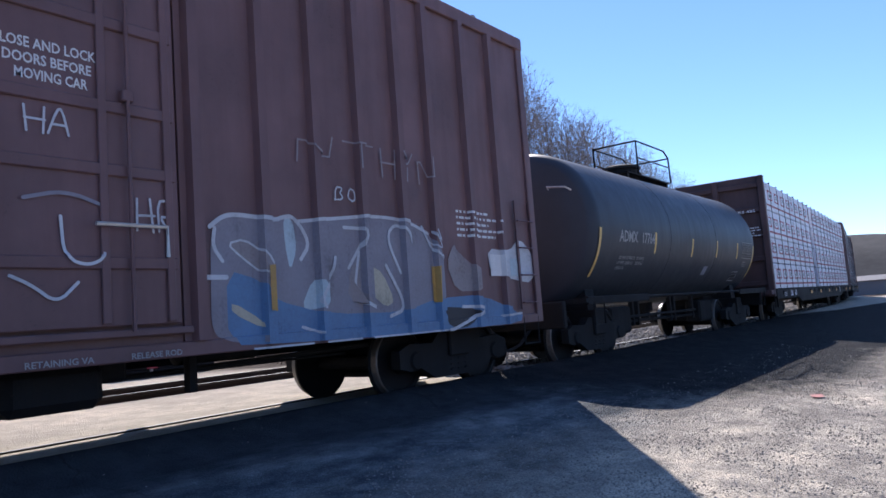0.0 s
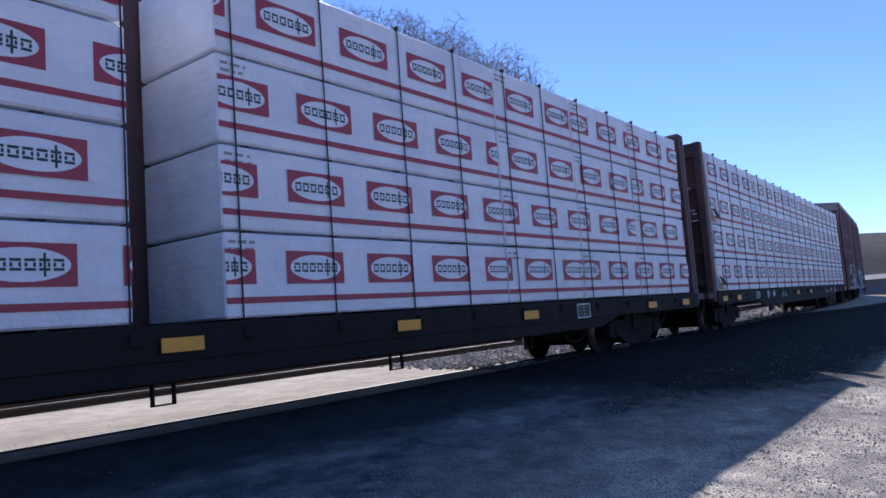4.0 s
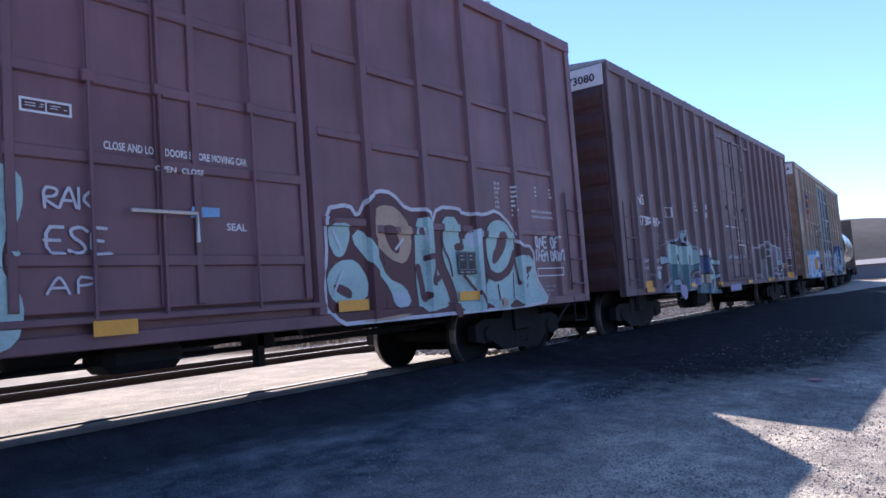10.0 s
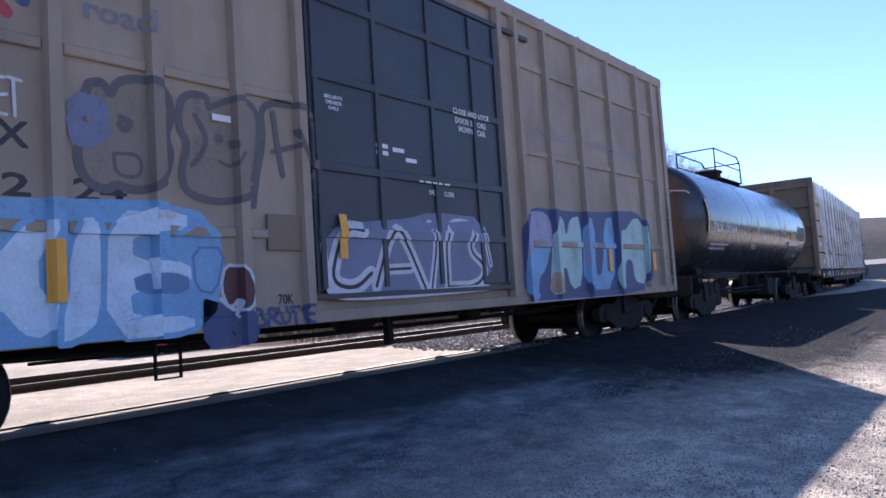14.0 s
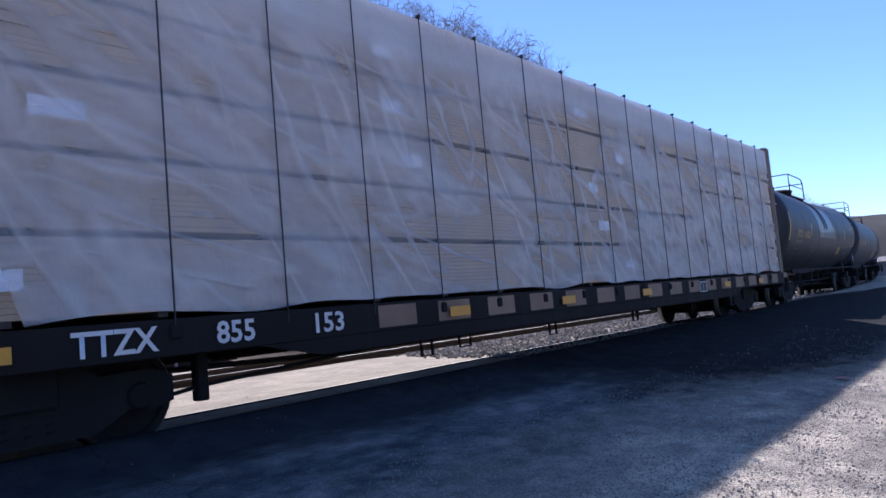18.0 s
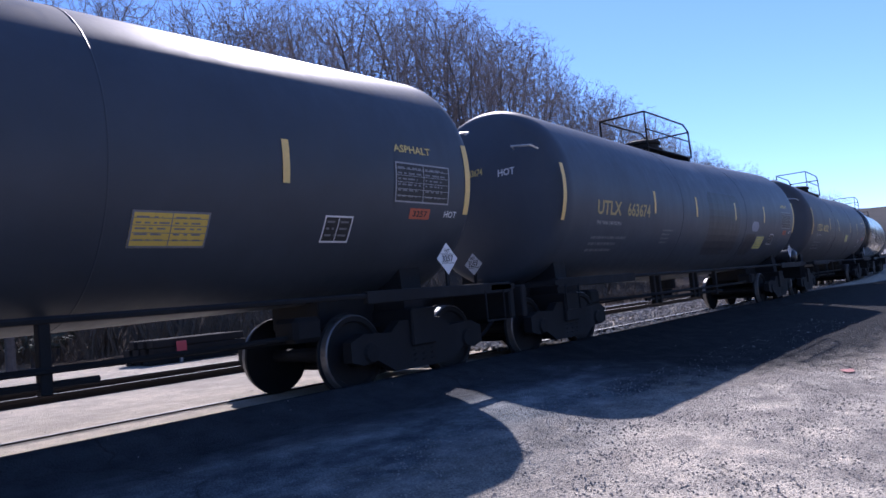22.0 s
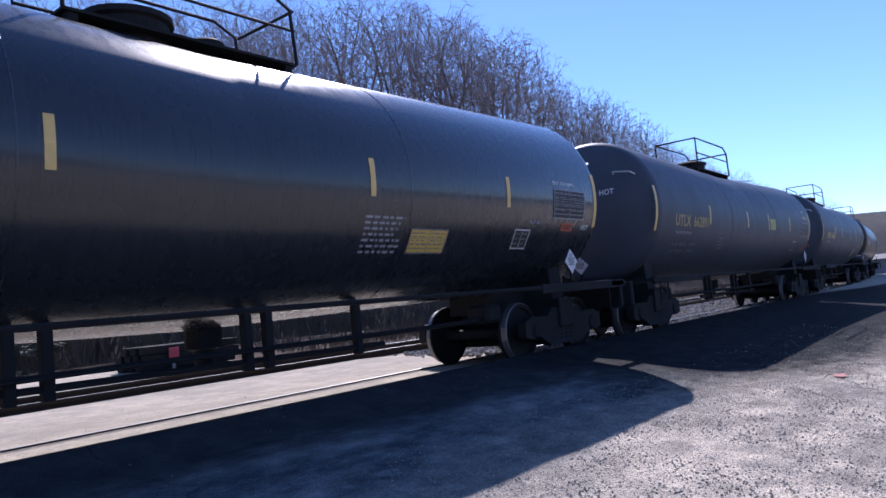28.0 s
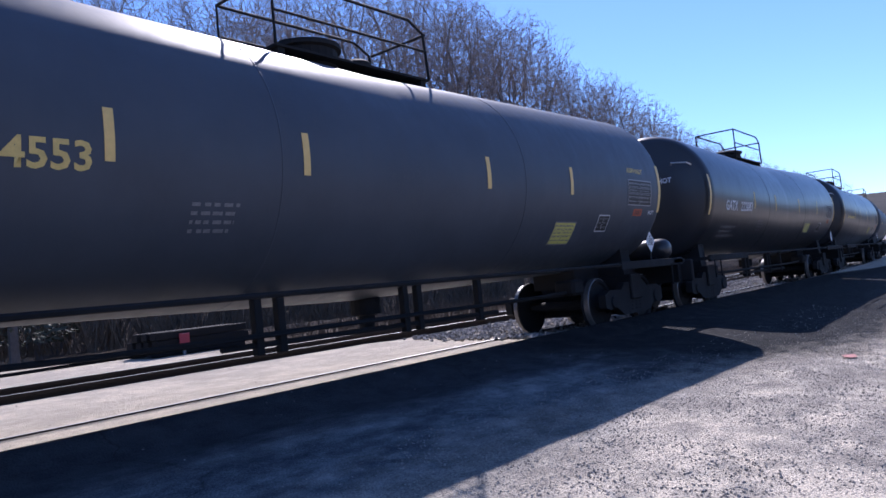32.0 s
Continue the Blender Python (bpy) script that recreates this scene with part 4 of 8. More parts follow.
class Spray:
    """Layers of thick strokes, each piece a hair above the last."""

    def __init__(self):
        self.sheets, self.k, self.level = [bmesh.new()], 0, 0.0
        self.bm = self.sheets[0]

    def fresh(self):
        """Begin another painted piece."""
        self.bm = bmesh.new()
        self.sheets.append(self.bm)

    def stroke(self, pts, w, mat, layer):
        pts = [Vector((a, b)) for a, b in pts]
        last = None
        for p, q in zip(pts, pts[1:]):
            d = (q - p).normalized()
            if last is not None and d.dot(last) < 0.94:
                self.disc(p.x, p.y, w / 2, mat, layer)
            last = d
            n = Vector((-d.y, d.x)) * w / 2
            e = d * w * 0.04
            self.k += 1
            y = layer + 0.00001 * self.k
            f = self.bm.faces.new([self.bm.verts.new((v.x, y, v.y)) for v in (p - e + n, q + e + n, q + e - n, p - e - n)])
            f.material_index = mat
        for p in (pts[0], pts[-1]):
            self.disc(p.x, p.y, w / 2, mat, layer)

    def disc(self, x, z, r, mat, layer, sx=1.0, seg=10):
        self.k += 1
        y = layer + 0.00001 * self.k
        f = self.bm.faces.new([self.bm.verts.new((x + sx * r * math.cos(6.2832 * i / seg), y, z + r * math.sin(6.2832 * i / seg))) for i in range(seg)])
        f.material_index = mat

    def shape(self, pts, mat, layer):
        self.k += 1
        y = layer + 0.00001 * self.k
        f = self.bm.faces.new([self.bm.verts.new((x, y, z)) for x, z in pts])
        f.material_index = mat

    def line(self, pts, w, mat):
        """A free stroke over all that was painted before."""
        first = self.k
        self.stroke(rounded(pts, 2), w, mat, self.level - 0.00001 * first)
        self.level += 0.00001 * (self.k - first) + 0.0004

    def blob(self, pts, fill, edge=None, n=1, w=0.022):
        """A filled shape with rounded corners, and a line along its edge."""
        for _ in range(n):
            pts = [(a[0] * f + b[0] * (1 - f), a[1] * f + b[1] * (1 - f)) for a, b in zip(pts, pts[1:] + pts[:1]) for f in (0.78, 0.22)]
        self.fresh()
        self.shape(pts, fill, self.level - 0.00001 * self.k)
        self.level += 0.0005
        if edge is not None:
            first = self.k
            self.stroke(pts + pts[:1], w, edge, self.level - 0.00001 * first)
            self.level += 0.00001 * (self.k - first) + 0.0004

    def letters(self, text, x0, x1, z0, z1, w, mats, seed=0, spread=1.0, wobble=0.05):
        """Bubble letters: halo, outline, body and shine; mats are slots or None."""
        r = random.Random(seed)
        halo, line, body, shine = mats
        pitch = (x1 - x0) / len(text)
        drawn = []
        for i, ch in enumerate(text):
            drawn.append([])
            a = x0 + i * pitch + w * 0.4
            b = x0 + (i + spread) * pitch - w * 0.4
            dz, tilt = r.uniform(-0.06, 0.06) * (z1 - z0), r.uniform(-0.12, 0.12)
            for sk in GLYPH[ch]:
                pts = [(a + (b - a) * (p[0] + tilt * (p[1] - 0.5)) + r.uniform(-1, 1) * wobble * pitch, z0 + w / 2 + dz + (z1 - z0 - w) * p[1] + r.uniform(-1, 1) * wobble * (z1 - z0)) for p in sk]
                drawn[-1].append(rounded(pts, 2))
        for letter in drawn:
            self.fresh()
            for extra, mat, layer in ((0.13, halo, 0.0), (0.065, line, 0.003), (0.0, body, 0.006)):
                if mat is not None:
                    for pts in letter:
                        self.stroke(pts, w + extra, mat, layer)
            if shine is not None:
                for pts in letter:
                    k = max(2, int(len(pts) * r.uniform(0.2, 0.45)))
                    s = r.randrange(0, max(1, len(pts) - k))
                    self.stroke([(p[0] - w * 0.15, p[1] + w * 0.12) for p in pts[s:s + k]], w * 0.16, shine, 0.009)
        self.fresh()

    def tag(self, text, x0, x1, z0, z1, w, mat, seed=0, layer=0.011):
        r = random.Random(seed)
        self.fresh()
        pitch = (x1 - x0) / len(text)
        for i, ch in enumerate(text):
            if ch == " ":
                continue
            for sk in GLYPH[ch]:
                self.stroke(rounded([(x0 + pitch * (i + 0.1 + 0.75 * p[0]) + r.uniform(-0.02, 0.02), z0 + (z1 - z0) * (p[1] + r.uniform(-0.04, 0.04))) for p in sk], 1), w, mat, layer)

    def finish(self, parent, surface, mats, label):
        for bm in self.sheets:
            if bm.faces:
                part("graffiti", lay(bm, surface), mats, parent, label)["kind"] = "stuff"
            else:
                bm.free()


def spray(name, colour):
    """Spray paint: uneven cover that lets the car's own paint through in places."""
    m, n, l, b = nodes_of(name)
    f = noise_node(n, l, 2.2, 6, 0.7)
    f2 = noise_node(n, l, 30, 3, 0.6)
    runs = noise_node(n, l, 1.0, 6, 0.65, (6.0, 6.0, 0.8))
    worn = tuple(0.72 * c + 0.28 * q for c, q in zip(colour, (0.1, 0.07, 0.07)))
    l.new(mix(n, l, ramp(n, l, mix(n, l, 0.35, f, f2), [(0.4, (0, 0, 0)), (0.66, (1, 1, 1))]), colour, worn), b.inputs["Base Color"])
    b.inputs["Roughness"].default_value = 0.55
    clear, mixed = n.new("ShaderNodeBsdfTransparent"), n.new("ShaderNodeMixShader")
    l.new(ramp(n, l, mix(n, l, 0.5, mix(n, l, 0.4, f, f2), runs), [(0.38, (0.97,) * 3), (0.54, (0.93,) * 3), (0.68, (0.6,) * 3)]), mixed.inputs[0])
    l.new(clear.outputs[0], mixed.inputs[1])
    l.new(b.outputs[0], mixed.inputs[2])
    l.new(mixed.outputs[0], n["Material Output"].inputs["Surface"])
    return m


for key, colour in dict(s_white=(0.62, 0.64, 0.68), s_grey=(0.33, 0.35, 0.4), s_haze=(0.27, 0.255, 0.3), s_ice=(0.6, 0.76, 0.88), s_black=(0.02, 0.022, 0.03), s_blue=(0.12, 0.24, 0.42), s_sky=(0.2, 0.42, 0.66), s_pale=(0.5, 0.62, 0.68), s_mint=(0.4, 0.6, 0.57), s_teal=(0.1, 0.22, 0.24), s_lilac=(0.36, 0.36, 0.52), s_cream=(0.55, 0.5, 0.38), s_orange=(0.5, 0.3, 0.08), s_maroon=(0.1, 0.03, 0.035), s_red=(0.45, 0.06, 0.07), s_navy=(0.05, 0.08, 0.2), s_dusk=(0.12, 0.11, 0.11), s_tan=(0.26, 0.21, 0.16), s_mist=(0.18, 0.21, 0.31), s_peach=(0.5, 0.36, 0.25), s_faded=(0.31, 0.27, 0.28)).items():
    M[key] = spray("spray_" + key[2:], colour)


# ---- timber loads ----


def wrap_material():
    """Woven plastic wrapping: slack folds, creases, handling dirt and a faint weave."""
    m, n, l, b = nodes_of("white_wrap")
    f = noise_node(n, l, 1.6, 5, 0.6)
    g = noise_node(n, l, 1.0, 6, 0.6, (1.6, 1.3, 6.0))
    h = noise_node(n, l, 2.2, 6, 0.68, (1.0, 1.0, 0.45))
    fine = noise_node(n, l, 55.0, 3, 0.6)
    clean = ramp(n, l, f, [(0.3, (0.72, 0.74, 0.82)), (0.7, (0.88, 0.89, 0.94))])
    grey = mix(n, l, ramp(n, l, g, [(0.5, (0, 0, 0)), (0.75, (0.22, 0.22, 0.22))]), clean, (0.5, 0.51, 0.56))
    l.new(mix(n, l, ramp(n, l, fine, [(0.58, (0, 0, 0)), (0.75, (0.08, 0.08, 0.08))]), grey, (0.45, 0.45, 0.47)), b.inputs["Base Color"])
    b.inputs["Roughness"].default_value = 0.42
    l.new(bump(n, l, mix(n, l, 0.015, mix(n, l, 0.45, mix(n, l, 0.5, f, g), h), fine), 0.8, 0.14), b.inputs["Normal"])
    return m


def film_material():
    """Clear sheeting gone milky: it lets the timber show through."""
    m, n, l, b = nodes_of("milky_plastic_film")
    f = noise_node(n, l, 0.35, 2, 0.5)
    g = noise_node(n, l, 1.0, 4, 0.6, (0.55, 1.0, 1.6))
    crease = noise_node(n, l, 2.6, 5, 0.6, (1.0, 1.0, 0.5))
    l.new(ramp(n, l, g, [(0.3, (0.72, 0.72, 0.74)), (0.75, (0.88, 0.88, 0.9))]), b.inputs["Base Color"])
    b.inputs["Roughness"].default_value = 0.3
    # doubled folds of film, slanting from the cables, are more opaque
    coord = n.new("ShaderNodeTexCoord")
    ridge = None
    for angle, stretch, seed, half, top in ((30, (3.2, 1.0, 0.8), 0.0, 0.05, 0.32), (12, (2.6, 1.0, 0.5), 7.0, 0.035, 0.3), (66, (2.8, 1.0, 0.7), 3.0, 0.035, 0.35)):
        turn = n.new("ShaderNodeMapping")
        turn.vector_type = "TEXTURE"
        turn.inputs["Rotation"].default_value, turn.inputs["Location"].default_value, turn.inputs["Scale"].default_value = (0, radians(angle), 0), (seed, 0, 0), stretch
        l.new(coord.outputs["Object"], turn.inputs[0])
        streak = n.new("ShaderNodeTexNoise")
        streak.inputs["Scale"].default_value, streak.inputs["Detail"].default_value, streak.inputs["Roughness"].default_value = 0.9, 1.6, 0.5
        l.new(turn.outputs[0], streak.inputs["Vector"])
        one = ramp(n, l, streak.outputs["Fac"], [(0.53 - half, (0, 0, 0)), (0.53, (top,) * 3), (0.53 + half * 1.6, (0, 0, 0))])
        ridge = one if ridge is None else mix(n, l, 1.0, ridge, one, "LIGHTEN")
    # the film lies double along the top and bunches at the foot
    high = n.new("ShaderNodeSeparateXYZ")
    l.new(coord.outputs["Object"], high.inputs[0])
    ridge = mix(n, l, 1.0, ridge, ramp(n, l, mapped(n, l, high.outputs["Z"], 0.9, 4.5), [(0.0, (0.25,) * 3), (0.12, (0, 0, 0)), (0.76, (0, 0, 0)), (0.86, (0.6,) * 3)]), "LIGHTEN")
    film_high = mix(n, l, 0.2, mix(n, l, 0.45, crease, g), ridge)
    film_relief = bump(n, l, film_high, 1.0, 0.2)
    l.new(film_relief, b.inputs["Normal"])
    clear = n.new("ShaderNodeBsdfTransparent")
    mixed = n.new("ShaderNodeMixShader")
    l.new(mix(n, l, ridge, ramp(n, l, mix(n, l, 0.35, f, g), [(0.4, (0.13,) * 3), (0.6, (0.44,) * 3)]), (0.9, 0.9, 0.9)), mixed.inputs[0])
    l.new(clear.outputs[0], mixed.inputs[1])
    l.new(b.outputs[0], mixed.inputs[2])
    l.new(mixed.outputs[0], n["Material Output"].inputs["Surface"])
    return m


M["wrap"], M["film"] = wrap_material(), film_material()
M["lumber"] = paint("fresh_lumber", (0.6, 0.46, 0.31), 0.7, (0.26, 0.18, 0.11), worn=0.3, grime=0.35, relief=0.2)
M["batten"] = plain("dark_batten", (0.06, 0.05, 0.045), 0.8)
M["print_dark"] = plain("dark_green_print", (0.025, 0.05, 0.05), 0.5)
FACE = -1.43
LOGO_MESH = {}


def logo(parent, x, z, w=0.78, h=0.33, lo=-9.0, hi=9.0):
    """Red panel with a white oval and a dark lettered band, printed on the wrap and cut off at lo and hi."""
    key = "whole" if lo <= x - w / 2 and hi >= x + w / 2 else (round(lo - x, 2), round(hi - x, 2))
    if key not in LOGO_MESH:
        bm = bmesh.new()
        seg, rx, rz = 28, w * 0.44, h * 0.39
        oval = [(rx * math.cos(6.2832 * i / seg), rz * math.sin(6.2832 * i / seg)) for i in range(seg)]
        rect(bm, -w / 2, w / 2, -h / 2, h / 2, 0.0, 0)
        flat(bm, oval, 0.002, 1)
        # a dark band of plain blocks
        for i in range(6):
            a = -rx * 0.86 + i * rx * 0.295
            b, y0, y1 = a + rx * 0.23, -rz * 0.36, rz * 0.36
            rect(bm, a, b, y1 - 0.022, y1, 0.004, 2)
            rect(bm, a, b, y0, y0 + 0.022, 0.004, 2)
            rect(bm, a, a + 0.02, y0 + 0.03, y1 - 0.03, 0.004, 2)
            rect(bm, b - 0.02, b, y0 + 0.03, y1 - 0.03, 0.004, 2)
        rect(bm, -rx * 0.86 + 4.39 * rx * 0.295 - 0.01, -rx * 0.86 + 4.39 * rx * 0.295 + 0.01, -rz * 0.7, rz * 0.7, 0.0046, 2)
        if key != "whole":
            for at, way in ((lo - x, -1), (hi - x, 1)):
                bmesh.ops.bisect_plane(bm, geom=bm.verts[:] + bm.edges[:] + bm.faces[:], plane_co=(at, 0, 0), plane_no=(way, 0, 0), clear_outer=True)
        for v in bm.verts:
            v.co.y = -v.co.y
        for f in bm.faces:
            f.normal_update()
            if f.normal.y > 0:
                f.normal_flip()
        LOGO_MESH[key] = part("printed_panel", bm, [M["red"], M["wrap"], M["print_dark"]], parent, "red printed panel with a white oval", pose(x, FACE - 0.004, z))
    else:
        again(LOGO_MESH[key], parent, pose(x, FACE - 0.004, z))


def bundle(u, x0, x1, z0, z1, reach, seed, first=0.35, torn=False):
    """One wrapped pack of boards on each side of the beam, with its printed panels."""
    r = random.Random(seed)
    b = thing("timber_pack", "white plastic-wrapped timber pack with red printed panels" + (" and a torn corner" if torn else ""), "timber", "timber packs on the lumber cars")
    bm = bmesh.new()
    y = FACE + r.uniform(0, 0.012)
    box(bm, x0 + 0.015, x1 - 0.015, y, -0.1, z0 + 0.024, z1 - 0.006, 0.02)
    part("wrapper", bm, M["wrap"], b)
    bm = bmesh.new()
    box(bm, x0 + 0.02, x1 - 0.02, 0.1, 1.43, z0 + 0.024, z1 - 0.006, 0.02)
    part("wrapper", bm, M["wrap"], b)
    for xb in np.arange(x0 + 0.35, x1 - 0.2, 1.1):
        part("batten", slab(xb - 0.045, xb + 0.045, FACE + 0.06, 1.38, z0, z0 + 0.026), M["batten"], b)
    bm = bmesh.new()
    rect(bm, x0 + 0.02, x1 - 0.02, z0 + 0.155, z0 + 0.215)
    part("red_stripe", lay(bm, (lambda x, z: FACE, [], []), 0.003), M["red"], b, "thin red printed stripe")
    bm = bmesh.new()
    bars(bm, x0 + 0.06, x0 + 0.4, z1 - 0.2, z1 - 0.06, 2, seed)
    part("pack_label", lay(bm, (lambda x, z: FACE, [], []), 0.003), M["grey"], b, "small grey stencil bars")["kind"] = "stuff"
    zc = z0 + 0.5 if z1 - z0 < 0.9 else z0 + 0.52
    x = x0 + first - 1.15
    while x - 0.3 < x1:
        if x + 0.3 > x0 and x - 0.3 < x1:
            logo(b, x, zc, lo=x0 + 0.02, hi=x1 - 0.02)
        x += 1.15
    if torn:
        bm = bmesh.new()
        flat(bm, [(x0 + 0.02, z0 + 0.06), (x0 + 0.62, z0 + 0.06), (x0 + 0.5, z0 + 0.11), (x0 + 0.42, z0 + 0.09), (x0 + 0.3, z0 + 0.19), (x0 + 0.2, z0 + 0.17), (x0 + 0.11, z0 + 0.3), (x0 + 0.02, z0 + 0.36)], 0.0, 0)
        part("torn_hole", lay(bm, (lambda x, z: FACE, [], []), 0.006), M["lumber"], b, "bare boards behind a tear")
        bm = bmesh.new()
        flap = [(x0 + 0.05, FACE - 0.01, z0 + 0.4), (x0 + 0.2, FACE - 0.1, z0 + 0.3), (x0 + 0.45, FACE - 0.07, z0 + 0.17), (x0 + 0.3, FACE - 0.13, z0 + 0.12), (x0 + 0.1, FACE - 0.1, z0 + 0.16)]
        bm.faces.new([bm.verts.new(p) for p in flap])
        part("loose_flap", bm, M["batten"], b, "dark loose flap of wrapping")
    MOVING.append((b, u, pose(0, 0, 0), reach))


def straps(car, xs, z_top, y=FACE - 0.012):
    first = None
    for x in xs:
        if first is None:
            bm = tube(bmesh.new(), [(0, y + 0.2, z_top + 0.012), (0, y + 0.03, z_top + 0.012), (0, y, z_top - 0.02), (0, y, DECK + 0.05), (0, y + 0.005, DECK - 0.12)], 0.0085, 5)
            box(bm, -0.02, 0.02, y - 0.02, y + 0.03, z_top - 0.02, z_top + 0.03, 0.008)
            first = part("tie_down_cable", bm, M["black"], car, "thin dark tie-down cable", pose(x, 0, 0))
            bm = slab(-0.05, 0.05, -1.53, -1.49, 0.76, 0.88, 0.015)
            winch = part("cable_winch", bm, M["under"], car, "", pose(x, 0, 0))
        else:
            again(first, car, pose(x, 0, 0))
            if x > -5:
                again(winch, car, pose(x, 0, 0))


TIERS = [(0.93, 1.76), (1.76, 2.59), (2.59, 3.47), (3.47, 4.40)]


def load_white(car, u, reach, seams, seed, torn, printed):
    """Four tiers of packs; printed holds the place of one panel on each pack, tier by tier."""
    r = random.Random(seed)
    for k, (z0, z1) in enumerate(TIERS):
        for i, (a, b) in enumerate(seams):
            at = printed[k][i]
            bundle(u, a, b, z0, z1, reach, seed * 100 + k * 10 + i, (at - a) % 1.15, torn=(i == 0 and k in torn))
    straps(car, [x + r.uniform(-0.06, 0.06) for x in np.arange(-10.2, 10.8, 1.18)], TIERS[-1][1])


def board_pack(u, x0, x1, z0, z1, reach, seed):
    """A pack of bare boards: a face of board edges."""
    r = random.Random(seed)
    b = thing("board_pack", "pack of pale sawn boards on the lumber car", "timber", "board packs under the film")
    part("core", slab(x0 + 0.02, x1 - 0.02, FACE + 0.05, 1.4, z0 + 0.05, z1 - 0.01), M["lumber"], b)
    rows = 13
    h = (z1 - z0 - 0.06) / rows
    one = None
    for i in range(rows):
        z = z0 + 0.05 + i * h
        if one is None:
            one = part("board", slab(x0, x1, FACE, FACE + 0.05, 0.001, h - 0.002), M["lumber"], b, "", pose(0, r.uniform(0, 0.004), z))
        else:
            again(one, b, pose(r.uniform(-0.02, 0.02), r.uniform(0, 0.004) + (0.02 if r.random() < 0.08 else 0), z))
    for xb in np.arange(x0 + 0.4, x1, 1.2):
        part("batten", slab(xb - 0.045, xb + 0.045, FACE + 0.02, 1.4, z0, z0 + 0.05), M["batten"], b)
    for xb in (x0 + r.uniform(0.3, 2.0),) if r.random() < 0.7 else ():
        part("pack_label", slab(xb, xb + r.uniform(0.3, 0.45), FACE - 0.014, FACE - 0.01, z0 + 0.26, z0 + 0.42), M["wrap"], b, "white printed label")
    MOVING.append((b, u, pose(0, 0, 0), reach))


def tarp(u, x0, x1, z0, z1, reach):
    """Rumpled plastic film hung over the packs, its leading edge slanting."""
    t = thing("plastic_film", "milky rumpled plastic film over the boards", "tarpaulin")
    nx, nz = 320, 60
    verts, faces = [], []
    for i in range(nx + 1):
        f = i / nx
        for j in range(nz + 1):
            g = j / nz
            lead = x0 + 0.0 + 1.45 * (1 - g) ** 0.8 if g < 1 else x0
            x = lead + (x1 - lead) * f
            sag = 0.035 * noise.noise((x * 0.8, g * 3, 4)) + 0.03 * noise.noise((x * 2.4 + g * 4, g * 4, 9)) + 0.03 * noise.noise((x * 5 - g * 9, g * 3, 2)) + 0.014 * noise.noise((x * 9 + g * 16, g * 5, 6))
            hang = 0.09 * noise.noise((x * 0.9, 0, 31)) * (1 - g) ** 3
            fold = (1 - abs(noise.noise((x * 0.9 + g * 1.9, g * 0.7, 12)))) ** 9 + 0.7 * (1 - abs(noise.noise((x * 1.5 - g * 2.6, g * 0.8, 15)))) ** 12 + 0.5 * (1 - abs(noise.noise((x * 3.2 + g * 6, g * 2.0, 19)))) ** 10 * (1 - g)
            verts.append((x, FACE - min(0.071, max(0.026, 0.03 + 0.22 * sag + 0.026 * fold)), z0 + hang + (z1 - z0) * g))
    for i in range(nx):
        for j in range(nz):
            faces.append((i * (nz + 1) + j, (i + 1) * (nz + 1) + j, (i + 1) * (nz + 1) + j + 1, i * (nz + 1) + j + 1))
    top = [verts[i * (nz + 1) + nz] for i in range(nx + 1)]
    for i in range(nx + 1):  # over the top
        x = x0 + (x1 - x0) * i / nx
        top.append((x, -0.2, z1 + 0.05 + 0.07 * noise.noise((x * 1.3, 0, 5)) + 0.03 * noise.noise((x * 4, 0, 8))))
    for i in range(nx + 1):  # slack folds bulging over the edge
        x = x0 + (x1 - x0) * i / nx
        top.append((x, FACE + 0.1, z1 + 0.075 + 0.05 * noise.noise((x * 1.1, 0, 7)) + 0.03 * noise.noise((x * 3.5, 0, 3))))
    k = nx + 1
    lid = [(i, i + 1, 2 * k + i + 1, 2 * k + i) for i in range(nx)] + [(2 * k + i, 2 * k + i + 1, k + i + 1, k + i) for i in range(nx)]
    for name, vs, fs, label in (("side_sheet", verts, faces, "rumpled side of the film"), ("top_sheet", top, lid, "slack top of the film")):
        me = bpy.data.meshes.new(name)
        me.from_pydata(vs, [], fs)
        me.materials.append(M["film"])
        me.polygons.foreach_set("use_smooth", [True] * len(fs))
        o = new(name, me)
        o.parent, o["label"] = t, label
    MOVING.append((t, u, pose(0, 0, 0), reach))


# ---- wooded hillside ----
M["shed_roof"] = plain("dull_sheet_roof", (0.16, 0.16, 0.17), 0.8, 0, 0.3, 3)
M["bark"] = plain("grey_bark", (0.13, 0.11, 0.102), 0.9, 0, 0.35, 6)
M["twig"] = plain("twigs", (0.27, 0.215, 0.19), 0.9, 0, 0.3, 4)


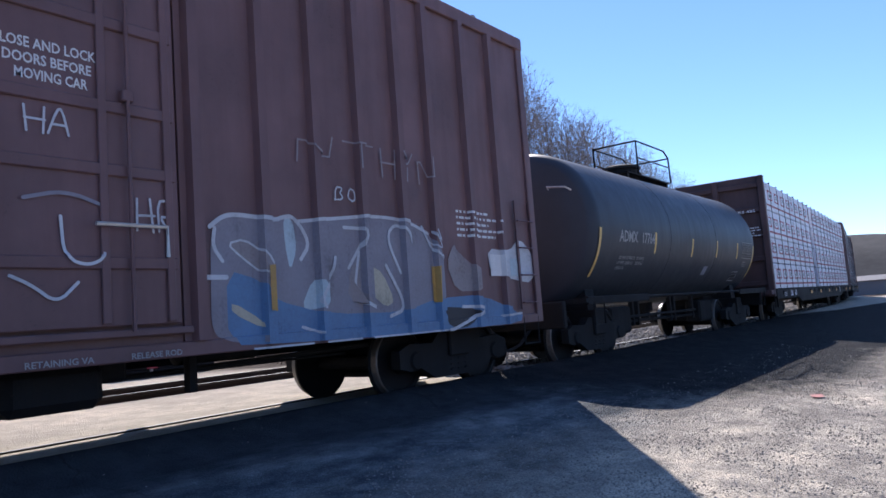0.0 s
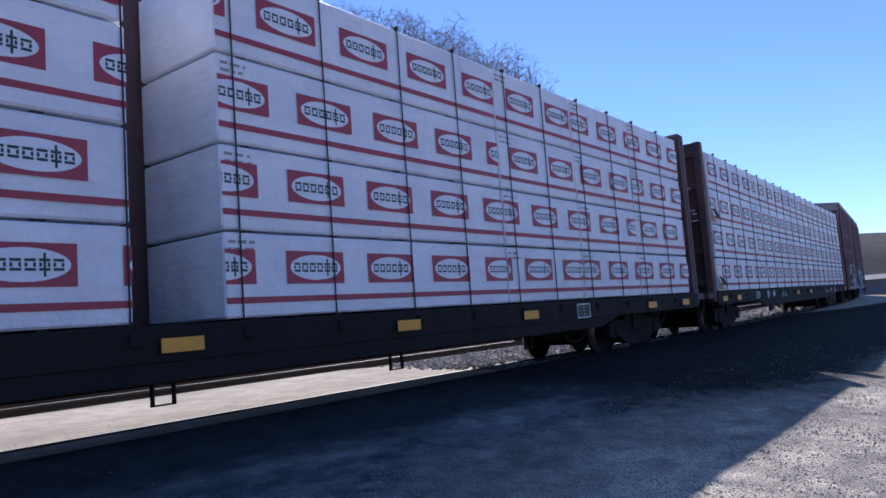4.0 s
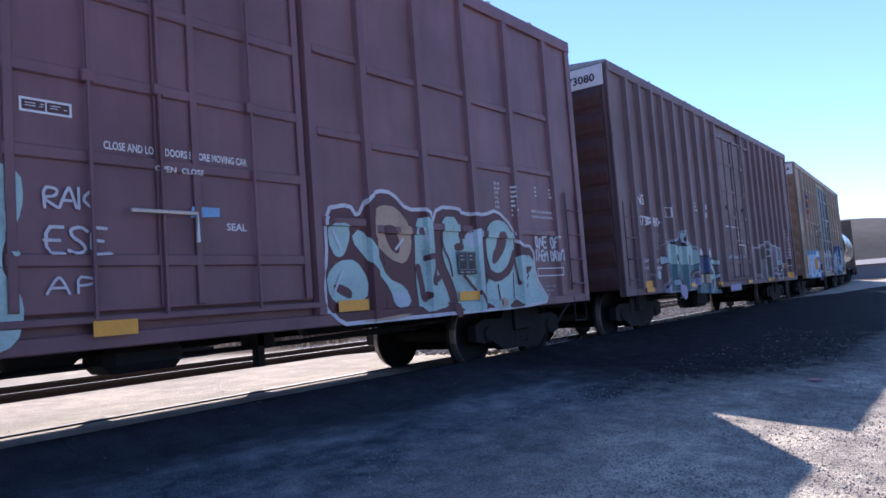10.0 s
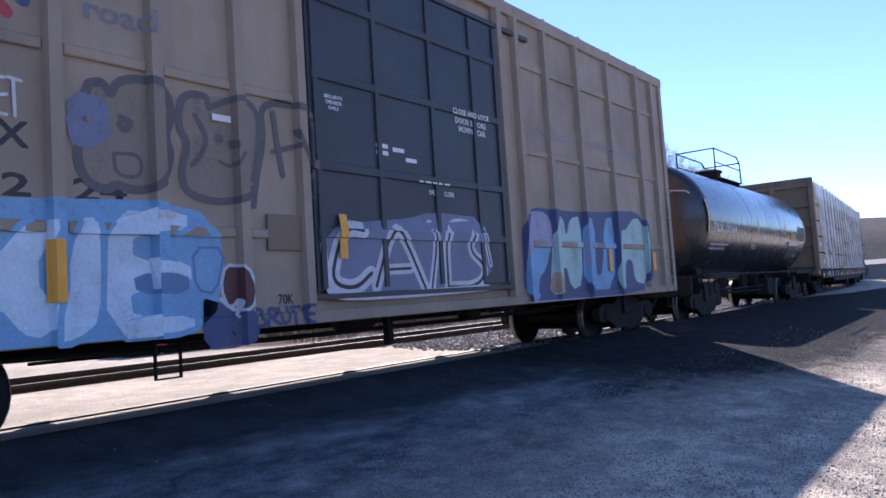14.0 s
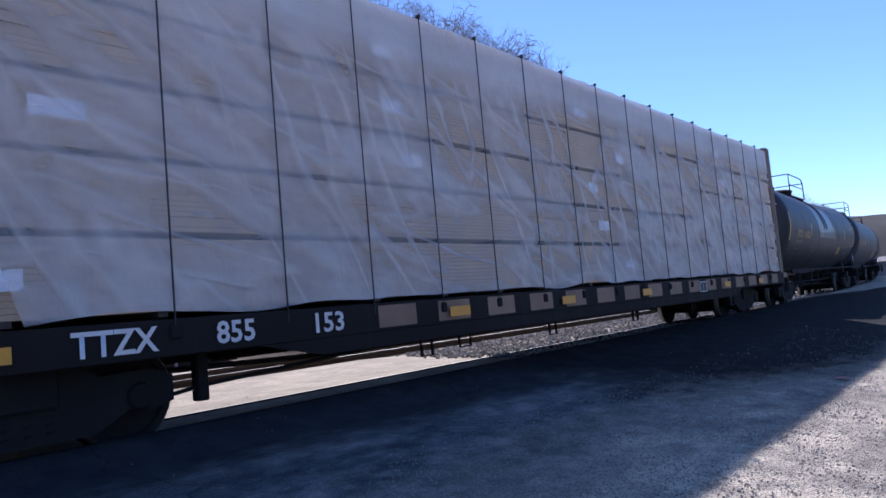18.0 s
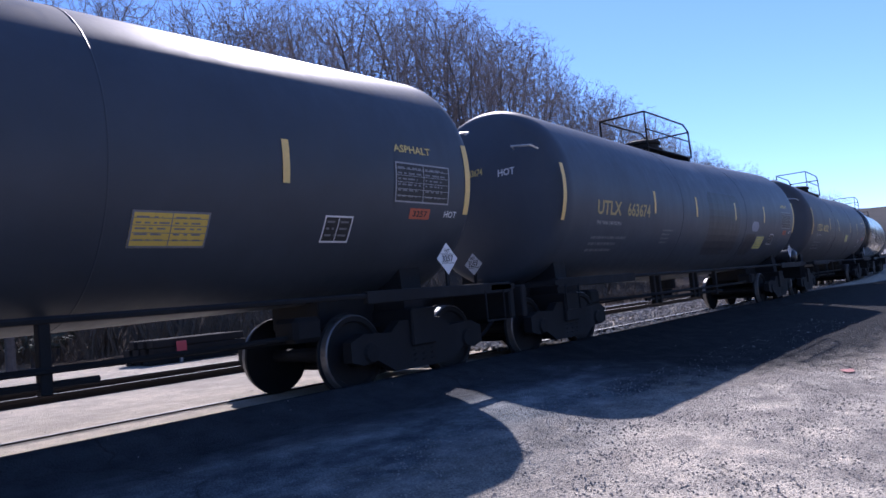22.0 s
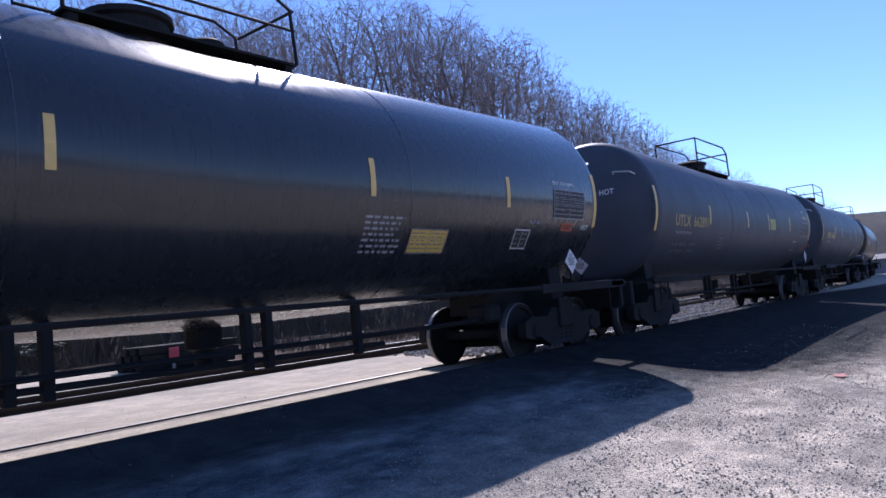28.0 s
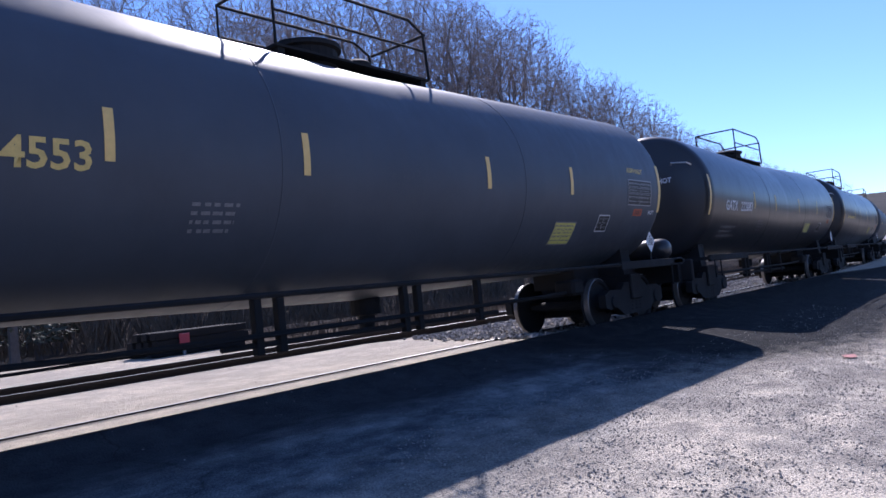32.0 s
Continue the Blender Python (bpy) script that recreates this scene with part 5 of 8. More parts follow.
def tree_meshes(seed, height):
    """Bare broad-leaved tree whose limbs grow towards scattered points of a lobed crown, then fine twigs."""
    g = np.random.default_rng(seed)
    H, step = height, 0.021 * height
    # the crown: overlapping lobes round a leaning axis
    lobes = []
    for k in range(11):
        a, f = k * 2.4 + g.uniform(-0.4, 0.4), (k + 0.5) / 11
        wide = 0.235 * H * math.sin(math.pi * (0.16 + 0.74 * f)) ** 0.8 * g.uniform(0.65, 1.1)
        lobes.append((wide * math.cos(a), wide * math.sin(a), H * (0.4 + 0.5 * f), H * g.uniform(0.085, 0.135)))
    goals = []
    for x, y, z, r in lobes:
        d = g.normal(size=(120, 3))
        d = d / np.linalg.norm(d, axis=1)[:, None] * (r * g.uniform(0.3, 1.0, (120, 1)) ** 0.5)
        goals.append(d + (x, y, z))
    goals = np.concatenate(goals)
    at, up, heading = [(0.0, 0.0, -0.5)], [-1], np.array((g.uniform(-0.06, 0.06), g.uniform(-0.06, 0.06), 1.0))
    while at[-1][2] < 0.24 * H:
        heading = heading + g.normal(size=3) * (0.05, 0.05, 0.0)
        heading /= np.linalg.norm(heading)
        at.append(tuple(np.array(at[-1]) + heading * step))
        up.append(len(at) - 2)
    taken = set()
    for _ in range(80):
        pts = np.array(at)
        d2 = (goals ** 2).sum(1)[:, None] + (pts ** 2).sum(1)[None] - 2 * goals @ pts.T
        near = d2.argmin(1)
        gap = d2[np.arange(len(goals)), near]
        keep = gap > (1.5 * step) ** 2
        if not keep.any():
            break
        goals, near = goals[keep], near[keep]
        for i in np.unique(near):
            way = goals[near == i] - pts[i]
            way = (way / np.linalg.norm(way, axis=1)[:, None]).sum(0)
            way = way / (np.linalg.norm(way) + 1e-6) + (0, 0, 0.1) + g.normal(size=3) * 0.07
            q = pts[i] + way / np.linalg.norm(way) * step
            spot = tuple(np.round(q / (0.55 * step)).astype(int))
            if spot in taken:
                continue
            taken.add(spot)
            at.append(tuple(q))
            up.append(int(i))
    pts = [Vector(p) for p in at]
    load = [0.0] * len(pts)
    kids = [0] * len(pts)
    for i in range(len(pts) - 1, 0, -1):
        load[i] = max(load[i], 1.0)
        load[up[i]] += load[i]
        kids[up[i]] += 1
    thick = [0.0125 * v ** 0.43 * H / 15 for v in load]
    out = {"trunk": ([], []), "crown": ([], [])}

    def bar(which, a, b, ra, rb, seg):
        vs, fs = out[which]
        d = (b - a).normalized()
        u = d.orthogonal().normalized()
        w = d.cross(u)
        n = len(vs)
        ring = [math.cos(6.2832 * k / seg) * u + math.sin(6.2832 * k / seg) * w for k in range(seg)]
        vs.extend(a + ra * v for v in ring)
        if rb is None:
            vs.append(b)
            fs.extend((n + k, n + (k + 1) % seg, n + seg) for k in range(seg))
        else:
            vs.extend(b + rb * v for v in ring)
            fs.extend((n + k, n + (k + 1) % seg, n + seg + (k + 1) % seg, n + seg + k) for k in range(seg))

    skip = [k % 2 == 1 and 0 < k < len(pts) and kids[k] == 1 and load[k] < 40 for k in range(len(pts))]
    for i in range(1, len(pts)):
        if skip[i] and not skip[up[i]]:
            continue
        j = up[i]
        if skip[j] and not skip[up[j]]:
            j = up[j]
        big = thick[i] > 0.045
        bar("trunk" if big else "crown", pts[j], pts[i], min(thick[j], thick[i] * 1.35), thick[i], 7 if thick[i] > 0.11 else 5 if big else 3)
        if load[i] < 9:
            d = (pts[i] - pts[j]).normalized()
            for k in range(3 if kids[i] == 0 else i % 2):
                way = (d + Vector(g.normal(size=3)) * 0.38 + Vector((0, 0, 0.12))).normalized()
                tip = pts[i] + way * step * g.uniform(1.5, 3.2)
                bar("crown", pts[i], tip, 0.011 * H / 15, None, 3)
    meshes = []
    for which in ("trunk", "crown"):
        me = bpy.data.meshes.new(which)
        me.from_pydata(out[which][0], [], out[which][1])
        meshes.append(me)
    return (*meshes, max(v.z for v in out["crown"][0]))


def treetop(az):
    """Height of the wood's outline, in degrees over the eye, in the direction az."""
    return float(np.interp(az, (6, 10, 14, 19.5, 24.4, 26.7, 30, 33, 36.6, 43, 62), (3.4, 4.8, 6.6, 10.0, 14.4, 16.5, 18.8, 21.6, 22.8, 24.5, 24.5)))


def build_trees():
    r = random.Random(11)
    kinds = []
    for i in range(8):
        trunk, crown, top = tree_meshes(140 + i, 15)
        e = thing("tree", "bare grey winter tree on the wooded hillside", "tree", "trees on the hillside", pose(0, 0, 0))
        for name, me, mat, label in (("trunk", trunk, "bark", ""), ("crown", crown, "twig", "bare twigs and branches")):
            me.materials.append(M[mat])
            o = new(name, me)
            o.parent = e
            if label:
                o["label"] = label
        kinds.append((e, top))
    spots = []
    for y0, x0, x1, step in ((28, 6, 230, 6.0), (32.5, 6, 230, 6.0), (37, 6, 230, 6.0), (43, 6, 200, 6.5), (51, 8, 150, 7.0), (58, 10, 120, 8.0)):
        x = x0
        while x < x1:
            spots.append((x + r.uniform(-1.5, 1.5), y0 + 0.02 * max(x, 0) + r.uniform(-1.5, 1.5)))
            x += step * r.uniform(0.7, 1.3) * (1 + max(0, x - 60) / 130)
    used = set()
    for i, (x, y) in enumerate(spots):
        k = r.randrange(8)
        e, top = kinds[k]
        az, far, base = math.degrees(math.atan2(y + 7.05, x)), math.hypot(x, y + 7.05), ground_z(x, y)
        if az < 8:
            continue
        side = math.degrees(1.6 / far)
        rise = treetop(az - side) * (r.uniform(0.95, 1.04) if i % 3 else r.uniform(0.78, 0.95))
        tall = 0.84 + far * math.tan(radians(rise)) - base
        sc = max(7.0, min(24.0, tall)) / top
        m = pose(x, y, base - 0.2, 0, 0, r.uniform(0, 360))
        if k in used:
            o = copy_thing(e, m)
        else:
            used.add(k)
            o = e
            o.matrix_basis = m
        o.scale = (sc, sc, sc)


def build_cedars():
    """Dense evergreens on the bank beyond the second track."""
    r = random.Random(21)
    green = plain("cedar_needles", (0.06, 0.066, 0.042), 0.8, 0, 0.5, 5)
    first = None
    for x, y, tall in ((8.6, 17.5, 11.0), (6.4, 19.5, 12.5), (10.6, 21.0, 9.0)):
        at = pose(x, y, ground_z(x, y) - 0.1, 0, 0, r.uniform(0, 360))
        if first is None:
            first = thing("evergreen_tree", "dense dull green cedar on the bank", "tree", "evergreens on the bank", at)
            part("trunk", turned(bmesh.new(), [(-0.2, 0.16), (3, 0.12), (7, 0.06), (10.6, 0.015)], 7, "z"), M["bark"], first)
            verts, faces = [], []
            for _ in range(9000):
                f = r.random() ** 0.8
                h = 0.6 + 10.4 * f
                rad = (1.9 * (1 - f) ** 0.75 + 0.08) * (0.75 + 0.25 * math.sin(h * 5 + 2)) * r.uniform(0.3, 1.0) ** 0.5
                a = r.uniform(0, 6.2832)
                c = Vector((rad * math.cos(a), rad * math.sin(a), h))
                d = Vector((math.cos(a) + r.uniform(-0.6, 0.6), math.sin(a) + r.uniform(-0.6, 0.6), r.uniform(-0.5, 0.6))).normalized() * r.uniform(0.14, 0.34)
                w = d.orthogonal().normalized() * r.uniform(0.03, 0.07)
                b = len(verts)
                verts += [tuple(c - w), tuple(c + w), tuple(c + d)]
                faces.append((b, b + 1, b + 2))
            me = bpy.data.meshes.new("crown")
            me.from_pydata(verts, [], faces)
            me.materials.append(green)
            o = new("crown", me)
            o.parent, o["label"] = first, "dense evergreen foliage"
            o = first
        else:
            o = copy_thing(first, at)
        o.scale = (tall / 11,) * 3


def build_brush():
    """Dry undergrowth at the foot of the hill and behind the second track."""
    r = random.Random(5)
    verts, faces = [], []
    for _ in range(5200):
        x = r.uniform(9, 120) if r.random() < 0.75 else r.uniform(6, 40)
        y = r.choice((r.uniform(7.6, 12), r.uniform(18, 34)))
        if x < 13 and y < 18:
            continue
        px, py, a = rail_point(x, y)
        z = ground_z(px, py)
        h = r.uniform(0.2, 0.55) if y < 12 else r.uniform(0.8, 2.0)
        for _ in range(3):
            dx, dy = r.uniform(-0.5, 0.5) * h, r.uniform(-0.5, 0.5) * h
            w = 0.012 + 0.006 * h
            b = len(verts)
            verts += [(px - w, py, z - 0.05), (px + w, py, z - 0.05), (px + dx * 0.5, py + dy * 0.5, z + h * 0.6), (px + dx, py + dy, z + h)]
            faces += [(b, b + 1, b + 2), (b + 2, b + 1, b + 3), (b, b + 2, b + 3)]
            px, py = px + r.uniform(-0.3, 0.3), py + r.uniform(-0.3, 0.3)
    me = bpy.data.meshes.new("brush")
    me.from_pydata(verts, [], faces)
    me.materials.append(plain("dry_brush", (0.14, 0.1, 0.065), 0.9, 0, 0.5, 3))
    tagged(new("brush", me), "dry brown undergrowth at the foot of the wooded hill", "undergrowth", kind="stuff")


def build_backdrop():
    """Far wooded ridge along the horizon."""
    m, n, l, b = nodes_of("far_woods")
    f = noise_node(n, l, 0.05, 8, 0.75, (1, 1, 2.0))
    l.new(ramp(n, l, f, [(0.35, (0.014, 0.016, 0.019)), (0.65, (0.04, 0.04, 0.042))]), b.inputs["Base Color"])
    b.inputs["Roughness"].default_value = 1.0
    bm = bmesh.new()
    rows = []
    for i in range(337):
        az = radians(-200 + 360 * i / 336)
        d = 520.0
        deg = math.degrees(az)
        top = d * math.tan(radians((3.35 if deg > -60 else 3.35 + min(6.0, 0.2 * (-60 - deg))) + 0.1 * max(0, min(deg, 12)) * 0.4 - 0.02 * max(0, 7 - deg))) + 2.2 * noise.noise((i * 0.35, 0, 1)) + 1.5 * noise.noise((i * 1.7, 3, 1))
        rows.append([bm.verts.new((d * k * math.cos(az), -7 + d * k * math.sin(az), z)) for k, z in ((0.86, -3), (0.93, top * 0.45), (1.0, max(top, 14)), (1.15, 8))])
    for a, c in zip(rows, rows[1:]):
        for k in range(3):
            bm.faces.new((a[k], a[k + 1], c[k + 1], c[k]))
    bmesh.ops.recalc_face_normals(bm, faces=bm.faces)
    o = part("backdrop", bm, m, None, smooth=True)
    tagged(o, "far grey wooded ridge all round the horizon", "hill", kind="structure")


def stone_mesh_into(verts, faces, c, s, r):
    b = len(verts)
    q = [(1, 0, 0), (-1, 0, 0), (0, 1, 0), (0, -1, 0), (0, 0, 1), (0, 0, -1)]
    a = r.uniform(0, 6.28)
    for x, y, z in q:
        k = s * r.uniform(0.7, 1.25)
        x, y = x * math.cos(a) - y * math.sin(a), x * math.sin(a) + y * math.cos(a)
        verts.append((c[0] + x * k + r.uniform(-0.2, 0.2) * s, c[1] + y * k + r.uniform(-0.2, 0.2) * s, c[2] + z * k * 0.8))
    for i, j in ((0, 2), (2, 1), (1, 3), (3, 0)):
        faces.append((b + i, b + j, b + 4))
        faces.append((b + j, b + i, b + 5))


def stone_material(name, lo, hi):
    m, n, l, b = nodes_of(name)
    g = n.new("ShaderNodeNewGeometry")
    f = noise_node(n, l, 40, 3, 0.6)
    c = ramp(n, l, g.outputs["Random Per Island"], [(0, lo), (1, hi)])
    l.new(mix(n, l, 0.25, c, mix(n, l, f, (0.05, 0.05, 0.05), (0.5, 0.48, 0.45))), b.inputs["Base Color"])
    b.inputs["Roughness"].default_value = 0.9
    return m


def build_ballast():
    r = random.Random(3)
    verts, faces = [], []

    def strew(count, s0, s1, o0, o1, size, lift=0.0):
        for _ in range(count):
            s, o = s0 + (s1 - s0) * r.random() ** 1.5, r.uniform(o0, o1)
            x, y, _ = rail_point(s, o)
            if s < paving_edge(o) + r.uniform(-0.4, 0.4):
                continue
            z = ground_z(x, y)
            stone_mesh_into(verts, faces, (x, y, z + lift + r.uniform(-0.01, 0.035)), size * r.uniform(0.6, 1.4), r)
    strew(9000, 9, 34, -0.5, 3.6, 0.04, 0.02)
    strew(700, 9, 40, 3.0, 3.7, 0.045, 0.02)
    strew(1500, 9, 40, 4.2, 5.3, 0.045, 0.0)
    strew(2600, 9, 40, 5.8, 7.4, 0.05, 0.03)
    strew(3600, 30, 110, -0.5, 3.6, 0.06, 0.05)
    strew(2200, 30, 110, 5.8, 7.2, 0.06, 0.05)
    strew(1300, 18.5, 36, -6.8, -4.9, 0.026, -0.012)
    me = bpy.data.meshes.new("ballast")
    me.from_pydata(verts, [], faces)
    me.materials.append(stone_material("ballast_stone", (0.05, 0.048, 0.048), (0.46, 0.44, 0.42)))
    tagged(new("ballast", me), "pale crushed stone ballast along the tracks", "ballast", kind="stuff")
    # loose grit on the paving
    verts, faces = [], []
    for _ in range(12000):
        d = 1.2 + 17 * r.random() ** 1.6
        a = radians(r.uniform(4, 74))
        x, y = d * math.cos(a), -7.05 + d * math.sin(a)
        if y > -2.9 and r.random() < 0.96:
            continue
        stone_mesh_into(verts, faces, (x, y, ground_z(x, y) + 0.002), r.uniform(0.003, 0.007) * (1 + d * 0.06) * (2.5 if r.random() < 0.008 else 1), r)
    for _ in range(16000):
        d = 2.2 + 12 * r.random() ** 1.4
        a = radians(r.uniform(2, 45))
        x, y = d * math.cos(a), -7.05 + d * math.sin(a)
        if y > -2.8 or (x > 8.5 and y > -4.4):
            continue
        stone_mesh_into(verts, faces, (x, y, ground_z(x, y) + 0.001), r.uniform(0.005, 0.013), r)
    me = bpy.data.meshes.new("grit")
    me.from_pydata(verts, [], faces)
    me.materials.append(stone_material("grit_stone", (0.13, 0.12, 0.11), (0.42, 0.38, 0.33)))
    tagged(new("grit", me), "loose grit and small stones on the old paving", "gravel", kind="stuff")


def build_far_side():
    pile = thing("timber_stack", "stack of old dark railway sleepers beyond the second track", "sleepers", at=pose(9.6, 9.4, ground_z(9.6, 9.4), 0, 0, 4))
    one = None
    for k in range(3):
        for j in range(4):
            at = pose(0.05 * ((j * 7 + k * 3) % 4), -0.5 + 0.27 * j, 0.09 + 0.19 * k, 0, 0, (j * 3 + k * 5) % 4 - 1.5)
            if one is None:
                one = part("sleeper", slab(-1.3, 1.3, -0.12, 0.12, -0.09, 0.09, 0.015), M["under"], pile, "", at)
            else:
                again(one, pile, at)
    shed = thing("warehouse", "long low pale warehouse far beyond the tracks", "building", at=pose(150, 9, ground_z(150, 9), 0, 0, 70))
    part("wall", slab(-9, 9, -4, 4, 0, 2.6), M["grey"], shed)
    part("roof", prism_x(bmesh.new(), [(-4.4, 2.6), (0, 3.5), (4.4, 2.6), (0, 2.55)], -9.3, 9.3), M["shed_roof"], shed, "dull grey sheet roof")
    for x in (-6, -2, 2, 6):
        part("door", slab(x - 1, x + 1, -4.06, -4.0, 0, 2.1), M["white"], shed)
    trailer = None
    for k, (x, y, turn_) in enumerate(((138, -6, 78), (139, -14, 95), (137, -22, 84), (141, -31, 92), (136, -40, 88), (142, 1.5, 97))):
        at = pose(x, y, ground_z(x, y), 0, 0, turn_)
        if trailer is None:
            trailer = thing("trailer", "dark parked trailer with a pale roof, far off", "trailer", "parked trailers", at)
            part("body", slab(-3.2, 3.2, -1.2, 1.2, 0.9, 3.1, 0.05), M["sill_dark"], trailer)
            part("roof", slab(-3.25, 3.25, -1.25, 1.25, 3.1, 3.25, 0.02), M["white"], trailer, "pale roof")
            for xx in (-2.3, -1.3, 2.2):
                part("wheel", turned(bmesh.new(), [(-1.25, 0.2), (-1.25, 0.5), (1.25, 0.5), (1.25, 0.2)], 12, "y", (xx, 0, 0.5)), M["under"], trailer)
        else:
            copy_thing(trailer, at)
    sign = thing("red_marker", "small red marker board on a short post", "marker", at=pose(9.15, 8.7, ground_z(9.15, 8.7)))
    part("post", slab(-0.03, 0.03, -0.03, 0.03, -0.05, 0.4, 0.005), M["grey"], sign)
    part("board", slab(-0.13, 0.13, -0.05, -0.032, 0.2, 0.5, 0.01), M["red"], sign, "red board")
    # red survey mark sprayed on the ground
    bm = bmesh.new()
    ring = []
    for k in range(22):
        a = 6.2832 * k / 22
        q = 0.07 + 0.05 * noise.noise((k * 0.9, 2, 5)) + (0.03 if k % 3 == 0 else 0)
        x, y = RED_AT[0] + 1.7 * q * math.cos(a), RED_AT[1] + q * math.sin(a)
        ring.append(bm.verts.new((x, y, ground_z(x, y) + 0.02)))
    bm.faces.new(ring)
    tagged(part("survey_mark", bm, plain("red_marking_paint", (0.5, 0.22, 0.19), 0.8, 0, 0.5, 20)), "faded red survey paint on the paving", "paint mark")


build_trees()
build_cedars()
build_brush()
build_backdrop()
build_ballast()
build_far_side()


# ---- the train, from its leading end ----


def ribs(a, b, k):
    return [a + (b - a) * i / (k - 1) for i in range(k)]



POSTS_A = [1.85, 2.6, 3.3, 3.98, 4.67, 5.27, 6.08, 6.79, -2.6, -3.3, -4.0, -4.7, -5.4, -6.1, -6.8]
box_a = boxcar(-119.95, "brown steel boxcar with vertical ribs, covered in blue and white graffiti", M["brown"], M["brown"], 15.5, POSTS_A, [], (-1.9, 1.71), z1=5.04, post_wide=0.1, post_deep=0.075)
tank_a = tank(-104.8, "short black tank car with yellow reflective strips", M["tank_dark"], 11.2, fore=4.7, aft=4.4, rail=(-0.7, 1.45))
lumber_a = centerbeam(-86.4, "brown lumber car loaded with white wrapped timber", M["bulkhead_brown"], 22.6, fore=8.85, aft=8.8)
lumber_b = centerbeam(-62.7, "brown lumber car with white wrapped timber and a torn wrapper", M["bulkhead_brown"], 22.5, fore=8.95)
POSTS_B = [-6.83, -5.72, -4.57, -3.4, -2.34, -1.52, 1.62, 2.45, 3.47, 4.52, 5.6, 6.78]


def spans(posts, a, b):
    inner = sorted(p for p in posts if a <= p <= b)
    return [(p + 0.08, q - 0.08) for p, q in zip(inner, inner[1:])]


RAILS_B = [(a, b, z + dz) for z in (1.74, 2.7, 3.6) for k, (a, b) in enumerate(spans(POSTS_B, -7, -1.5) + spans(POSTS_B, 1.6, 7)) for dz in ((0.03 if k % 2 else -0.03),)]
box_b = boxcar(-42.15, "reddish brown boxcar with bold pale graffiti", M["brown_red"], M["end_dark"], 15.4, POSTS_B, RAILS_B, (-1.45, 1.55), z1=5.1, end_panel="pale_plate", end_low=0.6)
POSTS_C = [-6.92, -6.24, -5.55, -4.93, -4.23, -3.49, -2.7, -1.92, -1.13, 1.45, 2.27, 2.97, 3.64, 4.43, 5.1, 5.81, 6.61]
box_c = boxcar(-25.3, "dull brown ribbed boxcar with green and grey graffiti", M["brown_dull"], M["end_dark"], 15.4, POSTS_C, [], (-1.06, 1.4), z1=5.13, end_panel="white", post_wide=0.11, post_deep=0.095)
POSTS_D = [-6.52, -5.46, -4.68, -3.85, -3.02, -2.27, 1.5, 1.95, 2.8, 3.85, 5.03, 6.3, 7.05]
RAILS_D = [(a, b, z) for z in (1.55, 2.93, 4.26) for a, b in spans(POSTS_D, -6.6, -2.2) + spans(POSTS_D, 1.9, 7.1)]
box_d = boxcar(-8.1, "tan boxcar with a black sliding door and blue graffiti", M["tan"], M["tan_end"], 15.4, POSTS_D, RAILS_D, (-2.2, 1.43), z1=5.1, end_panel="white", post_deep=0.085)
tank_b = tank(7.5, "glossy black tank car that mirrors the sky", M["tank_gloss"], 11.8, fore=4.9, aft=4.95)
lumber_c = centerbeam(26.45, "tan lumber car with clear-wrapped timber", M["lumber_tan"], 22.0, fore=9.0)
TANKS = [(46.2, "tank_dark"), (62.5, "tank_matt"), (78.9, "tank_brown"), (95.5, "tank_gloss"), (111.9, "tank_matt"), (128.2, "tank_matt"), (144.8, "tank_satin"), (161.2, "tank_satin"), (177.6, "tank_matt"), (194.0, "tank_matt")]
tanks = [tank(u, "black tank car with yellow reflective strips and lettering", M[m], drum=k in (1, 5), slope=SLOPE) for k, (u, m) in enumerate(TANKS)]

SEAMS_A = [(-11.0, -6.2), (-6.2, -1.85), (-1.0, 3.72), (3.72, 6.05), (6.05, 8.4), (8.4, 11.05)]
SEAMS_B = [(-10.85, -6.2), (-6.2, -1.35), (-1.35, 3.36), (3.36, 7.25), (7.25, 11.0)]
load_white(lumber_a, -86.4, 8.6, SEAMS_A, 1, (), [(-10.2, -5.0, 2.42, 4.61, 7.44, 9.8), (-10.5, -4.9, 2.49, 4.91, 7.22, 10.2), (-9.7, -5.2, 2.67, 4.42, 6.65, 9.72), (-10.3, -5.1, 2.2, 4.44, 7.46, 9.72)])
load_white(lumber_b, -62.7, 8.6, SEAMS_B, 2, (0, 2), [(-10.04, -4.84, -0.6, 3.95, 8.45), (-10.46, -4.75, -0.07, 4.3, 8.39), (-9.59, -4.8, -0.07, 4.1, 7.75), (-10.35, -5.05, 0.03, 4.48, 7.8)])
for k, (z0, z1) in enumerate(((0.95, 1.62), (1.62, 2.26), (2.26, 2.88), (2.88, 3.54), (3.54, 4.4))):
    for a, b in ((-10.85, -5.9), (-5.9, -0.9), (-0.9, 4.9), (4.9, 10.8)):
        board_pack(26.45, a, b, z0, z1, 8.6, k * 7 + int(a))
tarp(26.45, -10.6, 10.75, 0.98, 4.43, 8.6)
straps(lumber_c, [-8.0 + 1.175 * i for i in range(16)], 4.44, FACE - 0.075)
TANK_SIDE, SHORT_SIDE = tank_surface(slope=SLOPE), tank_surface()


